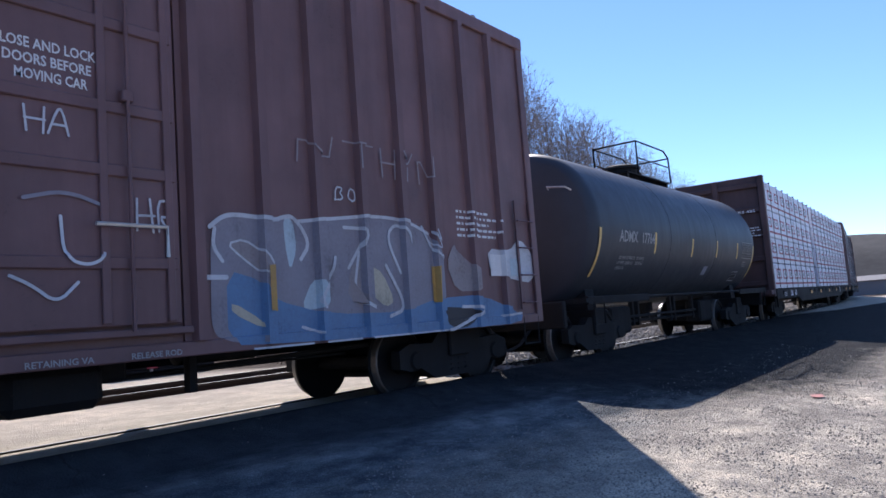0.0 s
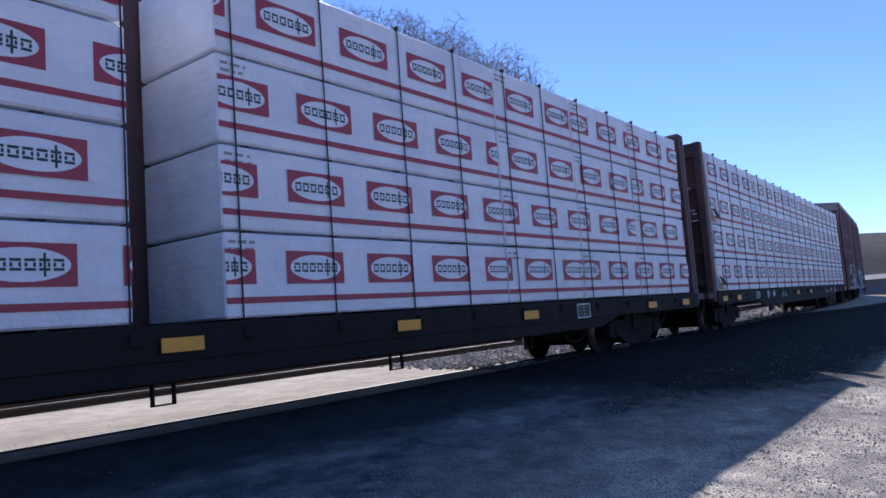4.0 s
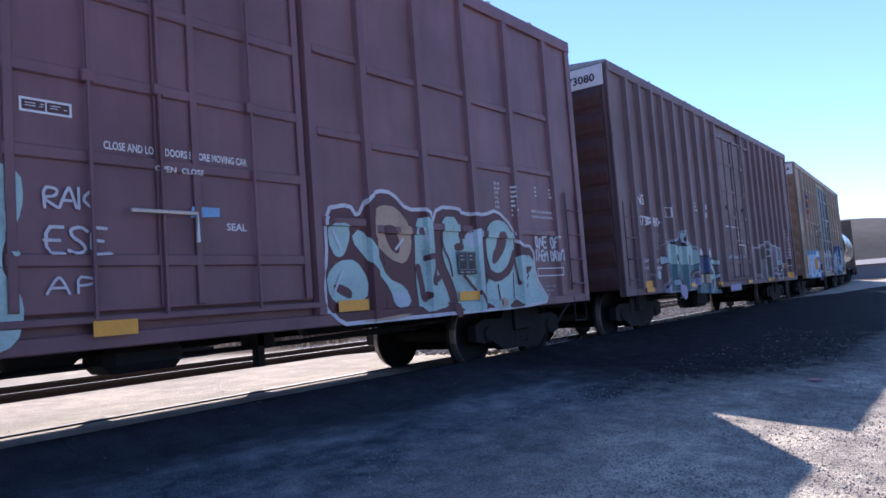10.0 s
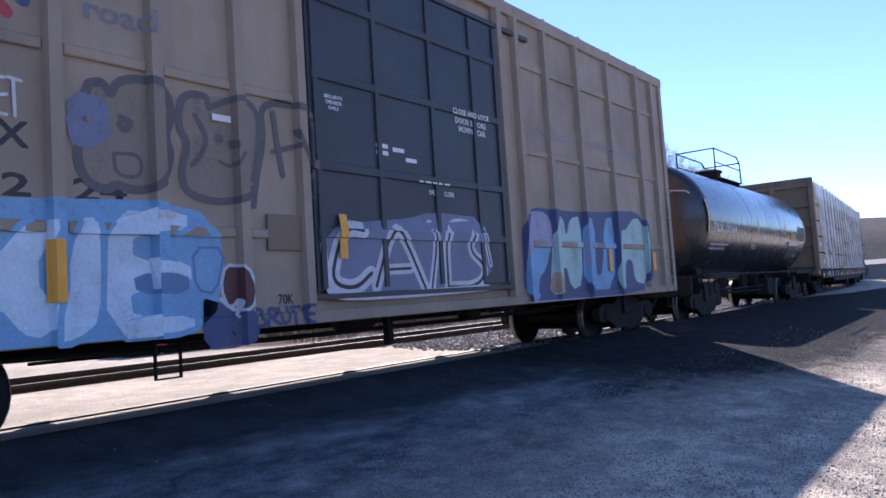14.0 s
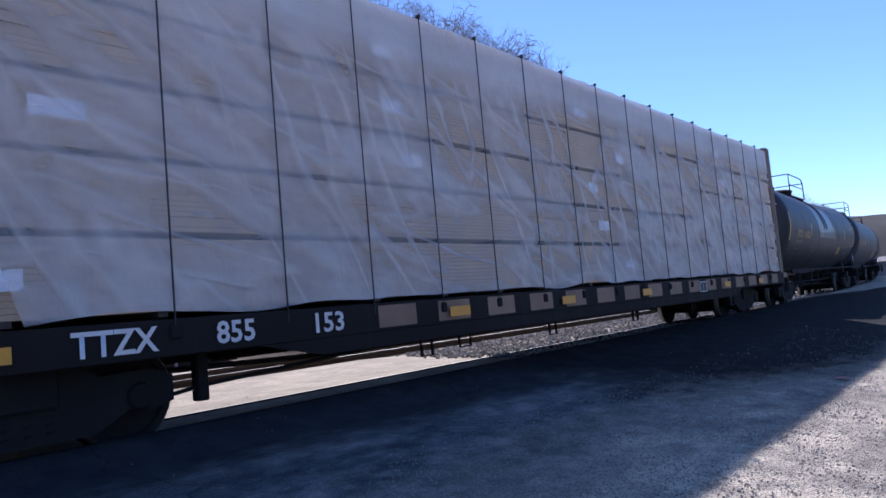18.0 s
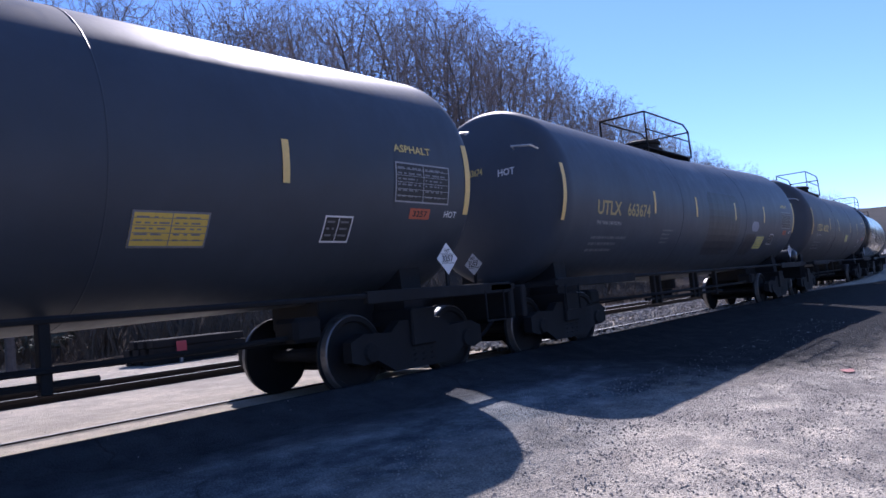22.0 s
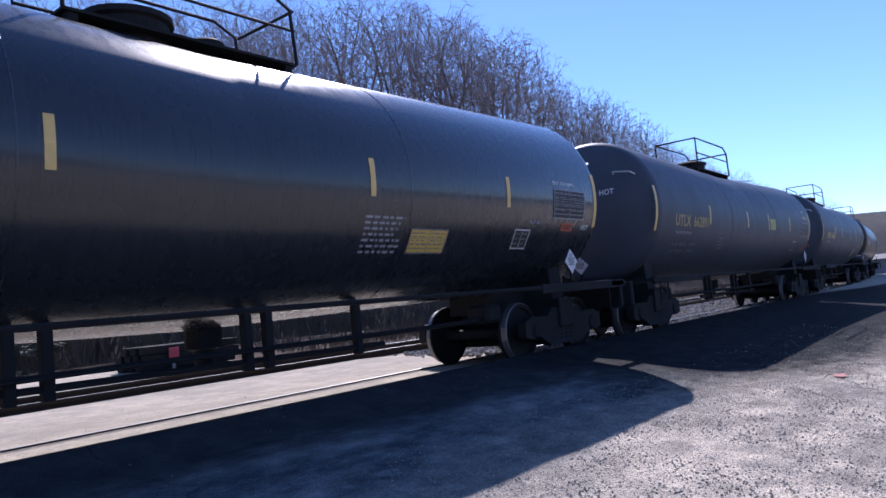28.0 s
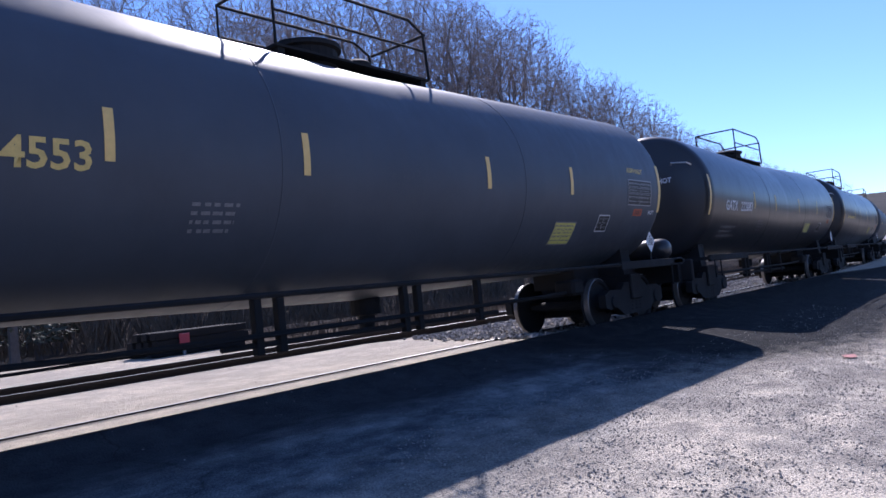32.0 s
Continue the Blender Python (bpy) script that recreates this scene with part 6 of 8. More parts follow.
def tank_marks(car, mark, number, colour="yellow_pale", mid=(-3.6, -1.5, 1.3, 3.9), ends=(-7.05, 6.8), slogan=True, seed=1, shift=0.0, weights=(), sheet=(2.37, 3.1, 1.5, 1.8), sheet_mat="sheet", placard=6.4, lead=0.05, table=(5.45, 6.42, 2.0, 2.46), tag_at=(5.92, 1.82)):
    """The usual stencils on a tank: strips, reporting mark, weights, data panels, placards."""
    for x in ends:
        strip(car, TANK_SIDE, x, 1.9, 2.79, 0.1)
    for x in mid:
        strip(car, TANK_SIDE, x, 2.11, 2.54)
    if not mark:
        small_print(car, TANK_SIDE, -5.95, -3.83, 2.02, 2.26, 1, seed + 9, colour)
    else:
        words(car, TANK_SIDE, mark, -5.95 + shift * 0.5, -5.05 + shift * 0.5, 2.02, 2.26, colour, label="stencilled reporting mark")
        words(car, TANK_SIDE, number, -4.8 + shift, -3.83 + shift, 2.02, 2.26, colour, label="stencilled car number")
    if slogan:
        words(car, TANK_SIDE, "THE TANK CAR PEOPLE", -5.92, -5.0, 1.86, 1.92, "grey")
    if weights:
        for i, (a, b) in enumerate(weights):
            z = 1.62 - 0.13 * i
            words(car, TANK_SIDE, a, -5.95, -5.95 + 0.052 * len(a), z, z + 0.062, "dim" if slogan else "grey")
            if b:
                words(car, TANK_SIDE, b, -4.95, -4.95 + 0.05 * len(b), z, z + 0.062, "dim" if slogan else "grey")
    else:
        small_print(car, TANK_SIDE, -5.95, -4.65, 1.4, 1.7, 3, seed, "dim")
    small_print(car, TANK_SIDE, -3.1, -2.6, 1.54, 1.84, 4, seed + 1, "dim")
    if sheet:
        panel_mark(car, TANK_SIDE, *sheet, seed + 2, sheet_mat, "dim", "warning_sheet", 5)
    panel_mark(car, TANK_SIDE, 4.45, 4.85, 1.55, 1.82, seed + 3, rows=3)
    panel_mark(car, TANK_SIDE, *table, seed + 4, "black", "grey", "data_table", 6)
    placard_holder(car, placard, 1.34)
    placard_holder(car, -7.5, 1.36, 0.18, lead)
    px, pz = tag_at
    strip(car, TANK_SIDE, px, pz, pz + 0.12, 0.36, "orange_plate")
    part("lettering", lay(text_bm("3257", px - 0.13, px + 0.13, pz + 0.025, pz + 0.095), TANK_SIDE, 0.012), M["black"], car)


tank_marks(tanks[0], "UTLX", "661222", "yellow_worn", seed=21, sheet_mat="amber_sheet", weights=(("LD LMT 190900 LB", "86 600 KG"), ("LT WT  72100 LB", "32 700 KG"), ("NEW 04-1998", "")))
bm = bmesh.new()
rect(bm, -2.1, 1.1, 2.1, 3.3)
part("repaint_patch", lay(bm, TANK_SIDE, 0.004), plain("blue_grey_patch", (0.085, 0.096, 0.122), 0.35), tanks[0], "glossier blue-grey repainted patch")
for x in (-0.95, -0.45):
    part("band", tube(bmesh.new(), [(x, -1.52 * math.sin(a), TANK_Z + SLOPE * abs(x) + 1.52 * math.cos(a)) for a in np.linspace(0.2, 1.5, 12)], 0.015, 5), M["under"], tanks[0])
M["patch"] = paint("dark_patch_paint", (0.03, 0.033, 0.042), 0.5, (0.05, 0.05, 0.055), relief=0.03)
M["peeled"] = paint("peeled_label", (0.3, 0.32, 0.38), 0.7, (0.06, 0.06, 0.07), worn=0.9, grime=0.2)
for car, mat, a, b, z0, z1 in ((tanks[1], "patch", -0.6, 1.6, 1.32, 2.72), (tanks[1], "patch", 2.23, 3.17, 1.3, 1.8), (tanks[1], "peeled", 2.62, 3.28, 1.87, 2.12), (tanks[2], "patch", -3.5, -2.4, 1.45, 2.16), (tanks[2], "patch", -1.7, -0.55, 1.42, 2.16)):
    bm = bmesh.new()
    k = 0.12
    flat(bm, [(a + k, z0), (b - k, z0), (b, z0 + k), (b, z1 - k), (b - k, z1), (a + k, z1), (a, z1 - k), (a, z0 + k)])
    part("repaint_patch", lay(bm, TANK_SIDE, 0.003), M[mat], car, "dark repainted patch" if mat == "patch" else "torn remains of a pale label")
tank_marks(tanks[1], "UTLX", "663674", "yellow_worn", seed=31, mid=(-3.6, -1.38, 1.25, 3.7), sheet=(3.25, 3.97, 1.43, 1.76))
tank_marks(tanks[2], "UTLX", "661522", seed=41, lead=-0.8, ends=(-6.8, 6.8), mid=(-3.4, -1.4, 1.8, 3.9), sheet=(0.35, 1.05, 1.7, 1.99))
tank_marks(tanks[3], "CITX", "223968", "white", seed=51, placard=6.0, weights=(("LD LMT 215 000 LBS", "97 500 KGS"), ("LT WT  71 000 LBS", "32 200 KGS")), mid=(-4.33, -1.92, 1.5, 4.2), slogan=False, sheet=(2.2, 2.92, 1.49, 1.78), sheet_mat="amber_sheet")
small_print(tanks[3], TANK_SIDE, 1.4, 2.08, 1.48, 1.92, 7, 55, "grey")
tank_marks(tanks[4], "UTLX", "662891", "yellow_worn", seed=61, ends=(-7.05, 6.6), placard=6.0, table=(5.33, 6.35, 1.99, 2.44), tag_at=(6.22, 1.57), weights=(("LD LMT 190600 LB", "86 450 KG"), ("LT WT  72400 LB", "32 850 KG")), shift=-0.14, mid=(-3.84, -0.8, 1.3, 3.8), sheet=(1.45, 2.05, 2.1, 2.43))
tank_marks(tanks[5], "UTLX", "644553", seed=71, lead=-0.1, shift=-0.15, mid=(-3.84, -1.85, 1.25, 3.45), sheet=(3.1, 3.75, 1.36, 1.7))
tank_marks(tanks[6], "GATX", "222083", "white", seed=81, slogan=False)
for i, c in enumerate(tanks[7:]):
    tank_marks(c, "", "", slogan=False, seed=91 + 10 * i)
# the leading tank and the glossy one
for x, z0, z1 in ((-5.15, 1.36, 2.22), (-2.5, 1.82, 2.25), (-0.19, 1.8, 2.21), (1.67, 1.82, 2.23), (3.47, 1.82, 2.25), (5.05, 1.36, 2.21)):
    strip(tank_a, SHORT_SIDE, x, z0, z1)
words(tank_a, SHORT_SIDE, "ADMX", -4.32, -3.45, 2.0, 2.22, "grey")
words(tank_a, SHORT_SIDE, "17764", -3.2, -2.56, 2.0, 2.22, "grey")
for z, a, b in ((1.68, "LD LMT 200800 LB", "91100 KG"), (1.585, "LT WT  62200 LB", "28200 KG"), (1.49, "NEW 3-94", "")):
    words(tank_a, SHORT_SIDE, a, -4.2, -4.2 + 0.047 * len(a), z, z + 0.06, "grey")
    if b:
        words(tank_a, SHORT_SIDE, b, -3.36, -3.36 + 0.047 * len(b), z, z + 0.06, "grey")
bm = bmesh.new()
rect(bm, 0.96, 1.24, 1.4, 1.6)
part("old_label", lay(bm, SHORT_SIDE, 0.005), M["peeled"], tank_a, "pale weathered label")
panel_mark(tank_a, SHORT_SIDE, 3.59, 4.05, 1.25, 1.49, 8, rows=2)
small_print(tank_a, SHORT_SIDE, 4.16, 4.54, 1.61, 1.77, 3, 9, "grey")
panel_mark(tank_a, SHORT_SIDE, 3.95, 4.95, 1.84, 2.28, 7, "black", "grey", "data_table", 6)
for x, z0, z1 in ((-5.55, 1.95, 2.75), (-1.0, 2.06, 2.48), (2.44, 2.08, 2.5), (5.45, 1.92, 2.76)):
    strip(tank_b, SHORT_SIDE, x, z0, z1)
words(tank_b, SHORT_SIDE, "TILX", -5.2, -4.4, 2.0, 2.2, "white")
words(tank_b, SHORT_SIDE, "201664", -4.2, -3.2, 2.0, 2.2, "white")
small_print(tank_b, SHORT_SIDE, -5.2, -3.6, 1.55, 1.75, 2, 8)
small_print(tank_b, SHORT_SIDE, -1.5, -0.9, 1.62, 1.76, 3, 9)
panel_mark(tank_b, SHORT_SIDE, 3.18, 3.87, 1.97, 2.23, 10, "amber_sheet", "black", "warning_sheet", 4)
plate(tank_b, SHORT_SIDE, 2.92, 4.23, 1.8, 1.9, "white")
small_print(tank_b, SHORT_SIDE, 3.05, 4.1, 1.4, 1.72, 7, 12, "dim")
panel_mark(tank_b, SHORT_SIDE, 4.33, 5.31, 1.97, 2.46, 13, "black", "grey", "data_table", 6)
panel_mark(tank_b, SHORT_SIDE, 4.22, 4.66, 1.45, 1.72, 14, rows=2)

for i in range(16):
    x = -5.6 + 1.02 * i
    if x < 10.3:
        part("sill_panel", slab(x, x + 0.62, -1.504, -1.5, 0.66, 0.9), M["tan_end"], lumber_c, "tan painted sill panel")


def head_words(car, text, s0, s1, z0, z1, mat, h=7.25, rise=7.1 * SLOPE):
    """Lettering on the leading head, read from ahead of the car."""
    bm = text_bm(text, s0, s1, z0, z1)
    for v in bm.verts:
        y, z = -v.co.x, v.co.z
        r2 = min(0.98, (y * y + (z - TANK_Z - rise) ** 2) / TANK_R ** 2)
        v.co = (-h + HEAD * 0.6 * r2 - 0.012, y, z)
    for f in bm.faces:
        f.normal_update()
        if f.normal.x > 0:
            f.normal_flip()
    part("lettering", bm, M[mat], car)


for car, text, mat in zip(tanks, ("UTLX 661222", "UTLX 663674", "UTLX 661522", "CITX 223968", "UTLX 662891", "UTLX 644553", "GATX 222083"), ("yellow_pale", "yellow_pale", "yellow_pale", "white", "yellow_pale", "yellow_pale", "grey")):
    head_words(car, text, -0.55, 0.1, 2.82, 2.94, mat)
    if car is tanks[5]:
        for a in (0.2, 0.72):
            head_words(car, "3257", a, a + 0.24, 1.72, 1.82, "orange_plate")
        continue
    low = 0.14 if car is tanks[2] else 0.0
    head_words(car, "HOT", 0.4, 0.7, 2.74 - low, 2.86 - low, "white")
head_words(tank_a, "ADMX 17764", -0.5, 0.3, 2.78, 2.92, "white", 5.6, 0.0)
head_words(tank_a, "CAPY 17208 GALS", -0.4, 0.15, 2.58, 2.64, "grey", 5.6, 0.0)
for car in tanks[:6]:
    if car is tanks[4]:
        words(car, TANK_SIDE, "HOT", 5.79, 6.04, 2.75, 2.85, "yellow_pale")
        words(car, TANK_SIDE, "ASPHALT", 5.62, 6.28, 2.56, 2.66, "yellow_pale")
        continue
    words(car, TANK_SIDE, "HOT", 6.38, 6.62, 1.85, 1.93, "white")
    if car is tanks[3]:
        words(car, TANK_SIDE, "DOT 111A100W1", 5.45, 6.1, 2.52, 2.58, "white")
        words(car, TANK_SIDE, "ASPHALT", 4.8, 5.15, 1.9, 1.96, "grey")
        continue
    words(car, TANK_SIDE, "ASPHALT", 5.46, 6.1, 2.58, 2.67, "yellow_pale")

strip(lumber_c, (lambda x, z: -1.468, [], []), 10.93, 0.95, 1.5, 0.06, "yellow_faded")


# ---- doors, stencils and graffiti of the boxcars ----
sliding_door(box_a, -1.85, 1.66, 0.95, 4.7, M["brown"], (-1.75, -0.1, 1.0, 1.56), (1.45, 2.2, 2.72, 3.42, 4.1), (0.1, 1.2))
sliding_door(box_b, -1.4, 1.5, 0.95, 4.65, M["brown_red"], (-1.32, -0.15, 0.2, 1.42), (1.35, 2.16, 2.8, 3.5, 4.1), (-0.75, -0.15, 0.8))
sliding_door(box_c, -1.02, 1.36, 0.9, 4.6, M["brown_dull"], (-0.95, 0.2, 1.3), (1.3, 1.85, 2.5, 3.2, 3.95), (-0.6, 0.3, 0.95))
sliding_door(box_d, -2.16, 1.4, 0.98, 4.62, M["door_black"], (-2.08, -1.15, -0.15, 0.75, 1.33), (1.58, 2.28, 3.25, 4.1))
for k, c in enumerate((box_a, box_b, box_c, box_d)):
    under_clutter(c, 60 + k)
    x = (0.4, -0.45, -2.5, -2.2)[k]
    if c is not box_d:
        part("reservoir", slab(x, x + (0.8, 0.75, 0.95, 1)[k], -1.1, -0.6, (0.3, 0.42, 0.22, 0.3)[k], 0.68, 0.08), M["under"], c, "black underslung air reservoir")
    part("pipe_bracket", slab(x + 1.7, x + 1.78, -0.9, -0.8, 0.3, 0.68), M["under"], c)
SIDE_A = box_surface(POSTS_A, pd=0.075, door=(-1.86, 1.67), door_y=0.05, levels=(1.45, 2.2, 2.72, 3.42, 4.1))
SIDE_B = box_surface(POSTS_B, door=(-1.42, 1.52), door_y=0.05, rails=RAILS_B, levels=(1.35, 2.16, 2.8, 3.5, 4.1))
SIDE_C = box_surface(POSTS_C, pw=0.11, pd=0.095, door=(-1.04, 1.38), door_y=0.05, levels=(1.3, 1.85, 2.5, 3.2, 3.95))
SIDE_D = box_surface(POSTS_D, pd=0.085, door=(-2.18, 1.42), door_y=0.05, rails=RAILS_D, levels=(1.58, 2.28, 3.25, 4.1))
PLAIN = lambda y: (lambda x, z: y, [], [])

# leading boxcar
for text, a, b, z in (("CLOSE AND LOCK", 0.2, 0.97, 3.06), ("DOORS BEFORE", 0.28, 0.93, 2.94), ("MOVING CAR", 0.36, 0.9, 2.82)):
    words(box_a, SIDE_A, text, a, b, z, z + 0.085)
words(box_a, PLAIN(-1.5), "RETAINING VA", 0.4, 0.9, 0.68, 0.73, "grey")
words(box_a, PLAIN(-1.5), "RELEASE ROD", 1.2, 1.65, 0.68, 0.73, "grey")
g = Spray()
g.blob([(2, 1.8), (2.18, 1.92), (2.8, 1.94), (3.05, 1.91), (3.67, 1.97), (4.14, 2.05), (4.72, 2.03), (5.12, 1.92), (5.34, 1.62), (5.37, 1.17), (5.14, 0.74), (3.4, 0.7), (2.65, 0.72), (2.15, 0.74), (1.97, 0.85), (1.98, 1.23)], 1, None, 2)
g.blob([(2.15, 1.41), (2.54, 1.31), (2.67, 1.12), (3.41, 0.95), (4.58, 0.93), (5.23, 1.07), (6.19, 1.1), (7.17, 0.81), (7.1, 0.67), (5.44, 0.67), (4.01, 0.67), (2.65, 0.7), (2.14, 0.72)], 2, None)
g.blob([(2.84, 1.94), (2.96, 1.93), (3, 1.63), (2.9, 1.39), (2.85, 1.66)], 4, None)
g.blob([(2.17, 1.65), (2.36, 1.7), (2.58, 1.58), (2.68, 1.42), (2.55, 1.38), (2.32, 1.53)], 6, 0, 1, 0.02)
g.blob([(3.02, 1.04), (3.18, 1.31), (3.34, 1.31), (3.37, 1.06), (3.17, 1)], 4, None)
g.blob([(4.06, 1.47), (4.25, 1.39), (4.43, 1.06), (4.28, 0.99), (4.04, 1.15)], 7, None)
g.blob([(2.19, 1.12), (2.53, 0.93), (2.54, 0.85), (2.19, 1.01)], 7, None)
g.blob([(3.73, 1.43), (3.92, 1.58), (3.86, 1.23), (4.03, 1.02), (3.67, 1.09)], 6, None)
g.blob([(5.46, 1.52), (5.65, 1.78), (5.71, 1.67), (6.22, 1.4), (6.19, 1.15), (5.63, 1.15)], 6, None)
g.blob([(6.41, 1.74), (6.97, 1.7), (7.27, 1.93), (7.69, 1.61), (7.55, 1.24), (7.01, 1.3), (6.45, 1.39)], 0, None)
g.blob([(5.22, 0.97), (6.17, 0.91), (5.86, 0.69), (5.45, 0.67)], 8, None)
g.line([(1.99, 1.8), (2.15, 1.92), (2.38, 1.93), (2.73, 1.9), (2.83, 1.94), (2.98, 1.96), (3.18, 1.69), (3.04, 1.52)], 0.042, 0)
g.line([(2.04, 1.79), (2.01, 1.62), (2.11, 1.49)], 0.0375, 0)
g.line([(3.04, 1.91), (3.46, 1.96), (4.14, 2.04), (4.72, 2.02), (5.12, 1.88)], 0.0375, 0)
g.line([(3.67, 1.88), (4.06, 1.88), (3.71, 1.44)], 0.0375, 0)
g.line([(3.52, 1.55), (3.49, 1.42), (3.23, 1.12), (3.29, 1.03)], 0.0375, 0)
g.line([(3.88, 1.62), (3.76, 1.12), (4.03, 1)], 0.0375, 0)
g.line([(4.73, 1.75), (4.68, 1.9), (4.5, 1.97), (4.34, 1.8), (4.56, 1.39)], 0.0375, 0)
g.line([(4.31, 1.47), (4.64, 0.97), (4.34, 0.89)], 0.042, 0)
g.line([(5, 1.96), (5.22, 1.62), (5.4, 1.58)], 0.03, 0)
g.line([(5.11, 1.79), (5.35, 1.66), (5.15, 1.97), (5.32, 1.75), (5.24, 1.93)], 0.018, 0)
g.line([(5.41, 0.67), (5.48, 0.67), (6.16, 0.86), (6.13, 0.94), (5.74, 0.95)], 0.042, 0)
g.line([(6.62, 0.79), (7.17, 0.81)], 0.03, 0)
g.line([(3.01, 0.84), (3.24, 0.77)], 0.03, 0)
g.line([(1.94, 1.34), (2.14, 1.34)], 0.045, 0)
g.blob([(2.58, 1.45), (2.67, 1.46), (2.66, 1.01), (2.58, 1.02)], 5, None, 0)
g.blob([(5.14, 1.47), (5.25, 1.47), (5.22, 1.02), (5.14, 1.03)], 5, None, 0)
g.blob([(2.36, 0.67), (3.12, 0.67), (3.11, 0.67), (2.51, 0.67)], 2, 0, 1, 0.02)
g.blob([(3.31, 0.67), (3.82, 0.67), (3.77, 0.67), (3.27, 0.67)], 2, 0, 1, 0.02)
g.blob([(4.01, 0.67), (4.73, 0.67), (4.56, 0.67), (3.95, 0.67)], 6, 0, 1, 0.02)
g.blob([(4.84, 0.67), (5.32, 0.67), (5.18, 0.67), (4.72, 0.67)], 6, 0, 1, 0.02)
g.tag("HA", 0.4, 0.75, 2.42, 2.62, 0.018, 3)
g.stroke(rounded([(0.66, 1.8), (0.68, 1.48), (0.85, 1.42), (1.0, 1.5), (1.02, 1.78)], 2), 0.025, 3, 0.012)
g.stroke(rounded([(0.4, 1.92), (0.7, 2.0), (1.0, 1.9)], 2), 0.03, 1, 0.012)
g.stroke(rounded([(0.3, 1.35), (0.45, 1.28), (0.62, 1.14), (0.78, 1.3)], 2), 0.025, 3, 0.012)
g.tag("HR", 1.26, 1.6, 1.72, 1.98, 0.02, 3, 3)
g.tag("NT", 3.0, 4.3, 2.55, 2.85, 0.02, 6, 4)
g.tag("HYN", 4.3, 5.3, 2.5, 2.85, 0.022, 6, 6)
g.tag("BO", 3.55, 3.9, 2.18, 2.32, 0.018, 3, 7)
g.finish(box_a, SIDE_A, [M["s_white"], M["s_haze"], M["s_blue"], M["s_white"], M["s_pale"], M["s_orange"], M["s_faded"], M["s_cream"], M["s_black"]], "grey, blue and white sprayed letters")
small_print(box_a, SIDE_A, 5.75, 6.8, 1.85, 2.25, 5, 70)
bm = bmesh.new()
rect(bm, 6.45, 6.75, 1.35, 1.65)
rect(bm, 6.95, 7.25, 1.35, 1.6, 0.0, 1)
part("paper_notice", lay(bm, SIDE_A, 0.02), [M["white"], M["s_pale"]], box_a, "pale paper notices")["kind"] = "stuff"

# reddish boxcar
words(box_b, SIDE_B, "DWC", -6.67, -6.0, 2.27, 2.49)
words(box_b, SIDE_B, "409", -6.54, -5.97, 1.86, 2.07)
words(box_b, SIDE_B, "437", -5.54, -4.99, 1.84, 2.05)
words(box_b, SIDE_B, "LD LMT 213000", -6.66, -5.9, 1.48, 1.55)
words(box_b, SIDE_B, "LT WT  70000", -6.66, -5.9, 1.34, 1.41)
bm = bmesh.new()
outline(bm, -6.67, -5.91, 1.1, 1.22, 0.018)
part("stencil_frame", lay(bm, SIDE_B), M["white"], box_b)
small_print(box_b, SIDE_B, -6.4, -6.0, 0.75, 1.0, 4, 71)
panel_mark(box_b, SIDE_B, -7.3, -7.02, 1.02, 1.2, 72, "brown_plate", "white", "stencil_panel", 2)
for a, b, z0, z1 in ((-4.33, -3.9, 0.81, 0.93), (1.86, 2.32, 0.8, 0.92), (4.01, 4.45, 0.82, 0.94), (-0.77, -0.41, 0.76, 0.88)):
    plate(box_b, SIDE_B, a, b, z0, z1)
words(box_b, SIDE_B, "CLOSE AND LOCK DOORS BEFORE MOVING CAR", -0.62, 0.76, 2.24, 2.31)
words(box_b, SIDE_B, "OPEN", -0.2, 0.0, 2.1, 2.15)
words(box_b, SIDE_B, "CLOSE", 0.05, 0.27, 2.1, 2.15)
words(box_b, SIDE_B, "SEAL", 0.5, 0.72, 1.62, 1.69)
panel_mark(box_b, SIDE_B, -1.24, -0.86, 2.45, 2.56, 73, "brown_plate", "white", "stencil_panel", 2)
for k, text in enumerate(("EX H", "EX W", "E W", "I L", "I W", "I H")):
    words(box_b, SIDE_B, text, 5.06, 5.06 + 0.034 * len(text), 2.43 - 0.068 * k, 2.475 - 0.068 * k)
small_print(box_b, SIDE_B, 5.48, 5.59, 1.98, 2.46, 7, 75)
small_print(box_b, SIDE_B, 6.19, 6.24, 2.32, 2.5, 3, 76)
small_print(box_b, SIDE_B, 6.62, 6.73, 2.32, 2.5, 3, 77)
words(box_b, SIDE_B, "EMPTY CG ABOVE RAIL", 6.05, 6.7, 2.08, 2.12)
words(box_b, SIDE_B, "FLOOR HT ABOVE RAIL", 6.05, 6.7, 2.0, 2.04)
bm = bmesh.new()
outline(bm, 6.09, 6.81, 1.1, 1.23)
part("stencil_frame", lay(bm, SIDE_B), M["white"], box_b)
for k, text in enumerate(("LIFT, JACK", "AND PULL", "HERE")):
    words(box_b, SIDE_B, text, 6.29, 6.29 + 0.034 * len(text), 0.92 - 0.06 * k, 0.955 - 0.06 * k, "grey")
g = Spray()
g.blob([(-5.53, 0.67), (-5.48, 0.98), (-5.35, 1.25), (-5.11, 1.56), (-4.83, 1.82), (-4.62, 2.04), (-4.26, 2.1), (-3.71, 2.08), (-3.24, 1.97), (-2.98, 1.9), (-2.45, 1.92), (-2.17, 2.05), (-1.25, 2.08), (-1.22, 1.71), (-1.44, 1.35), (-1.22, 1.05), (-1.32, 0.67), (-2.2, 0.67), (-3.26, 0.67), (-5.39, 0.67)], 3, None, 2)
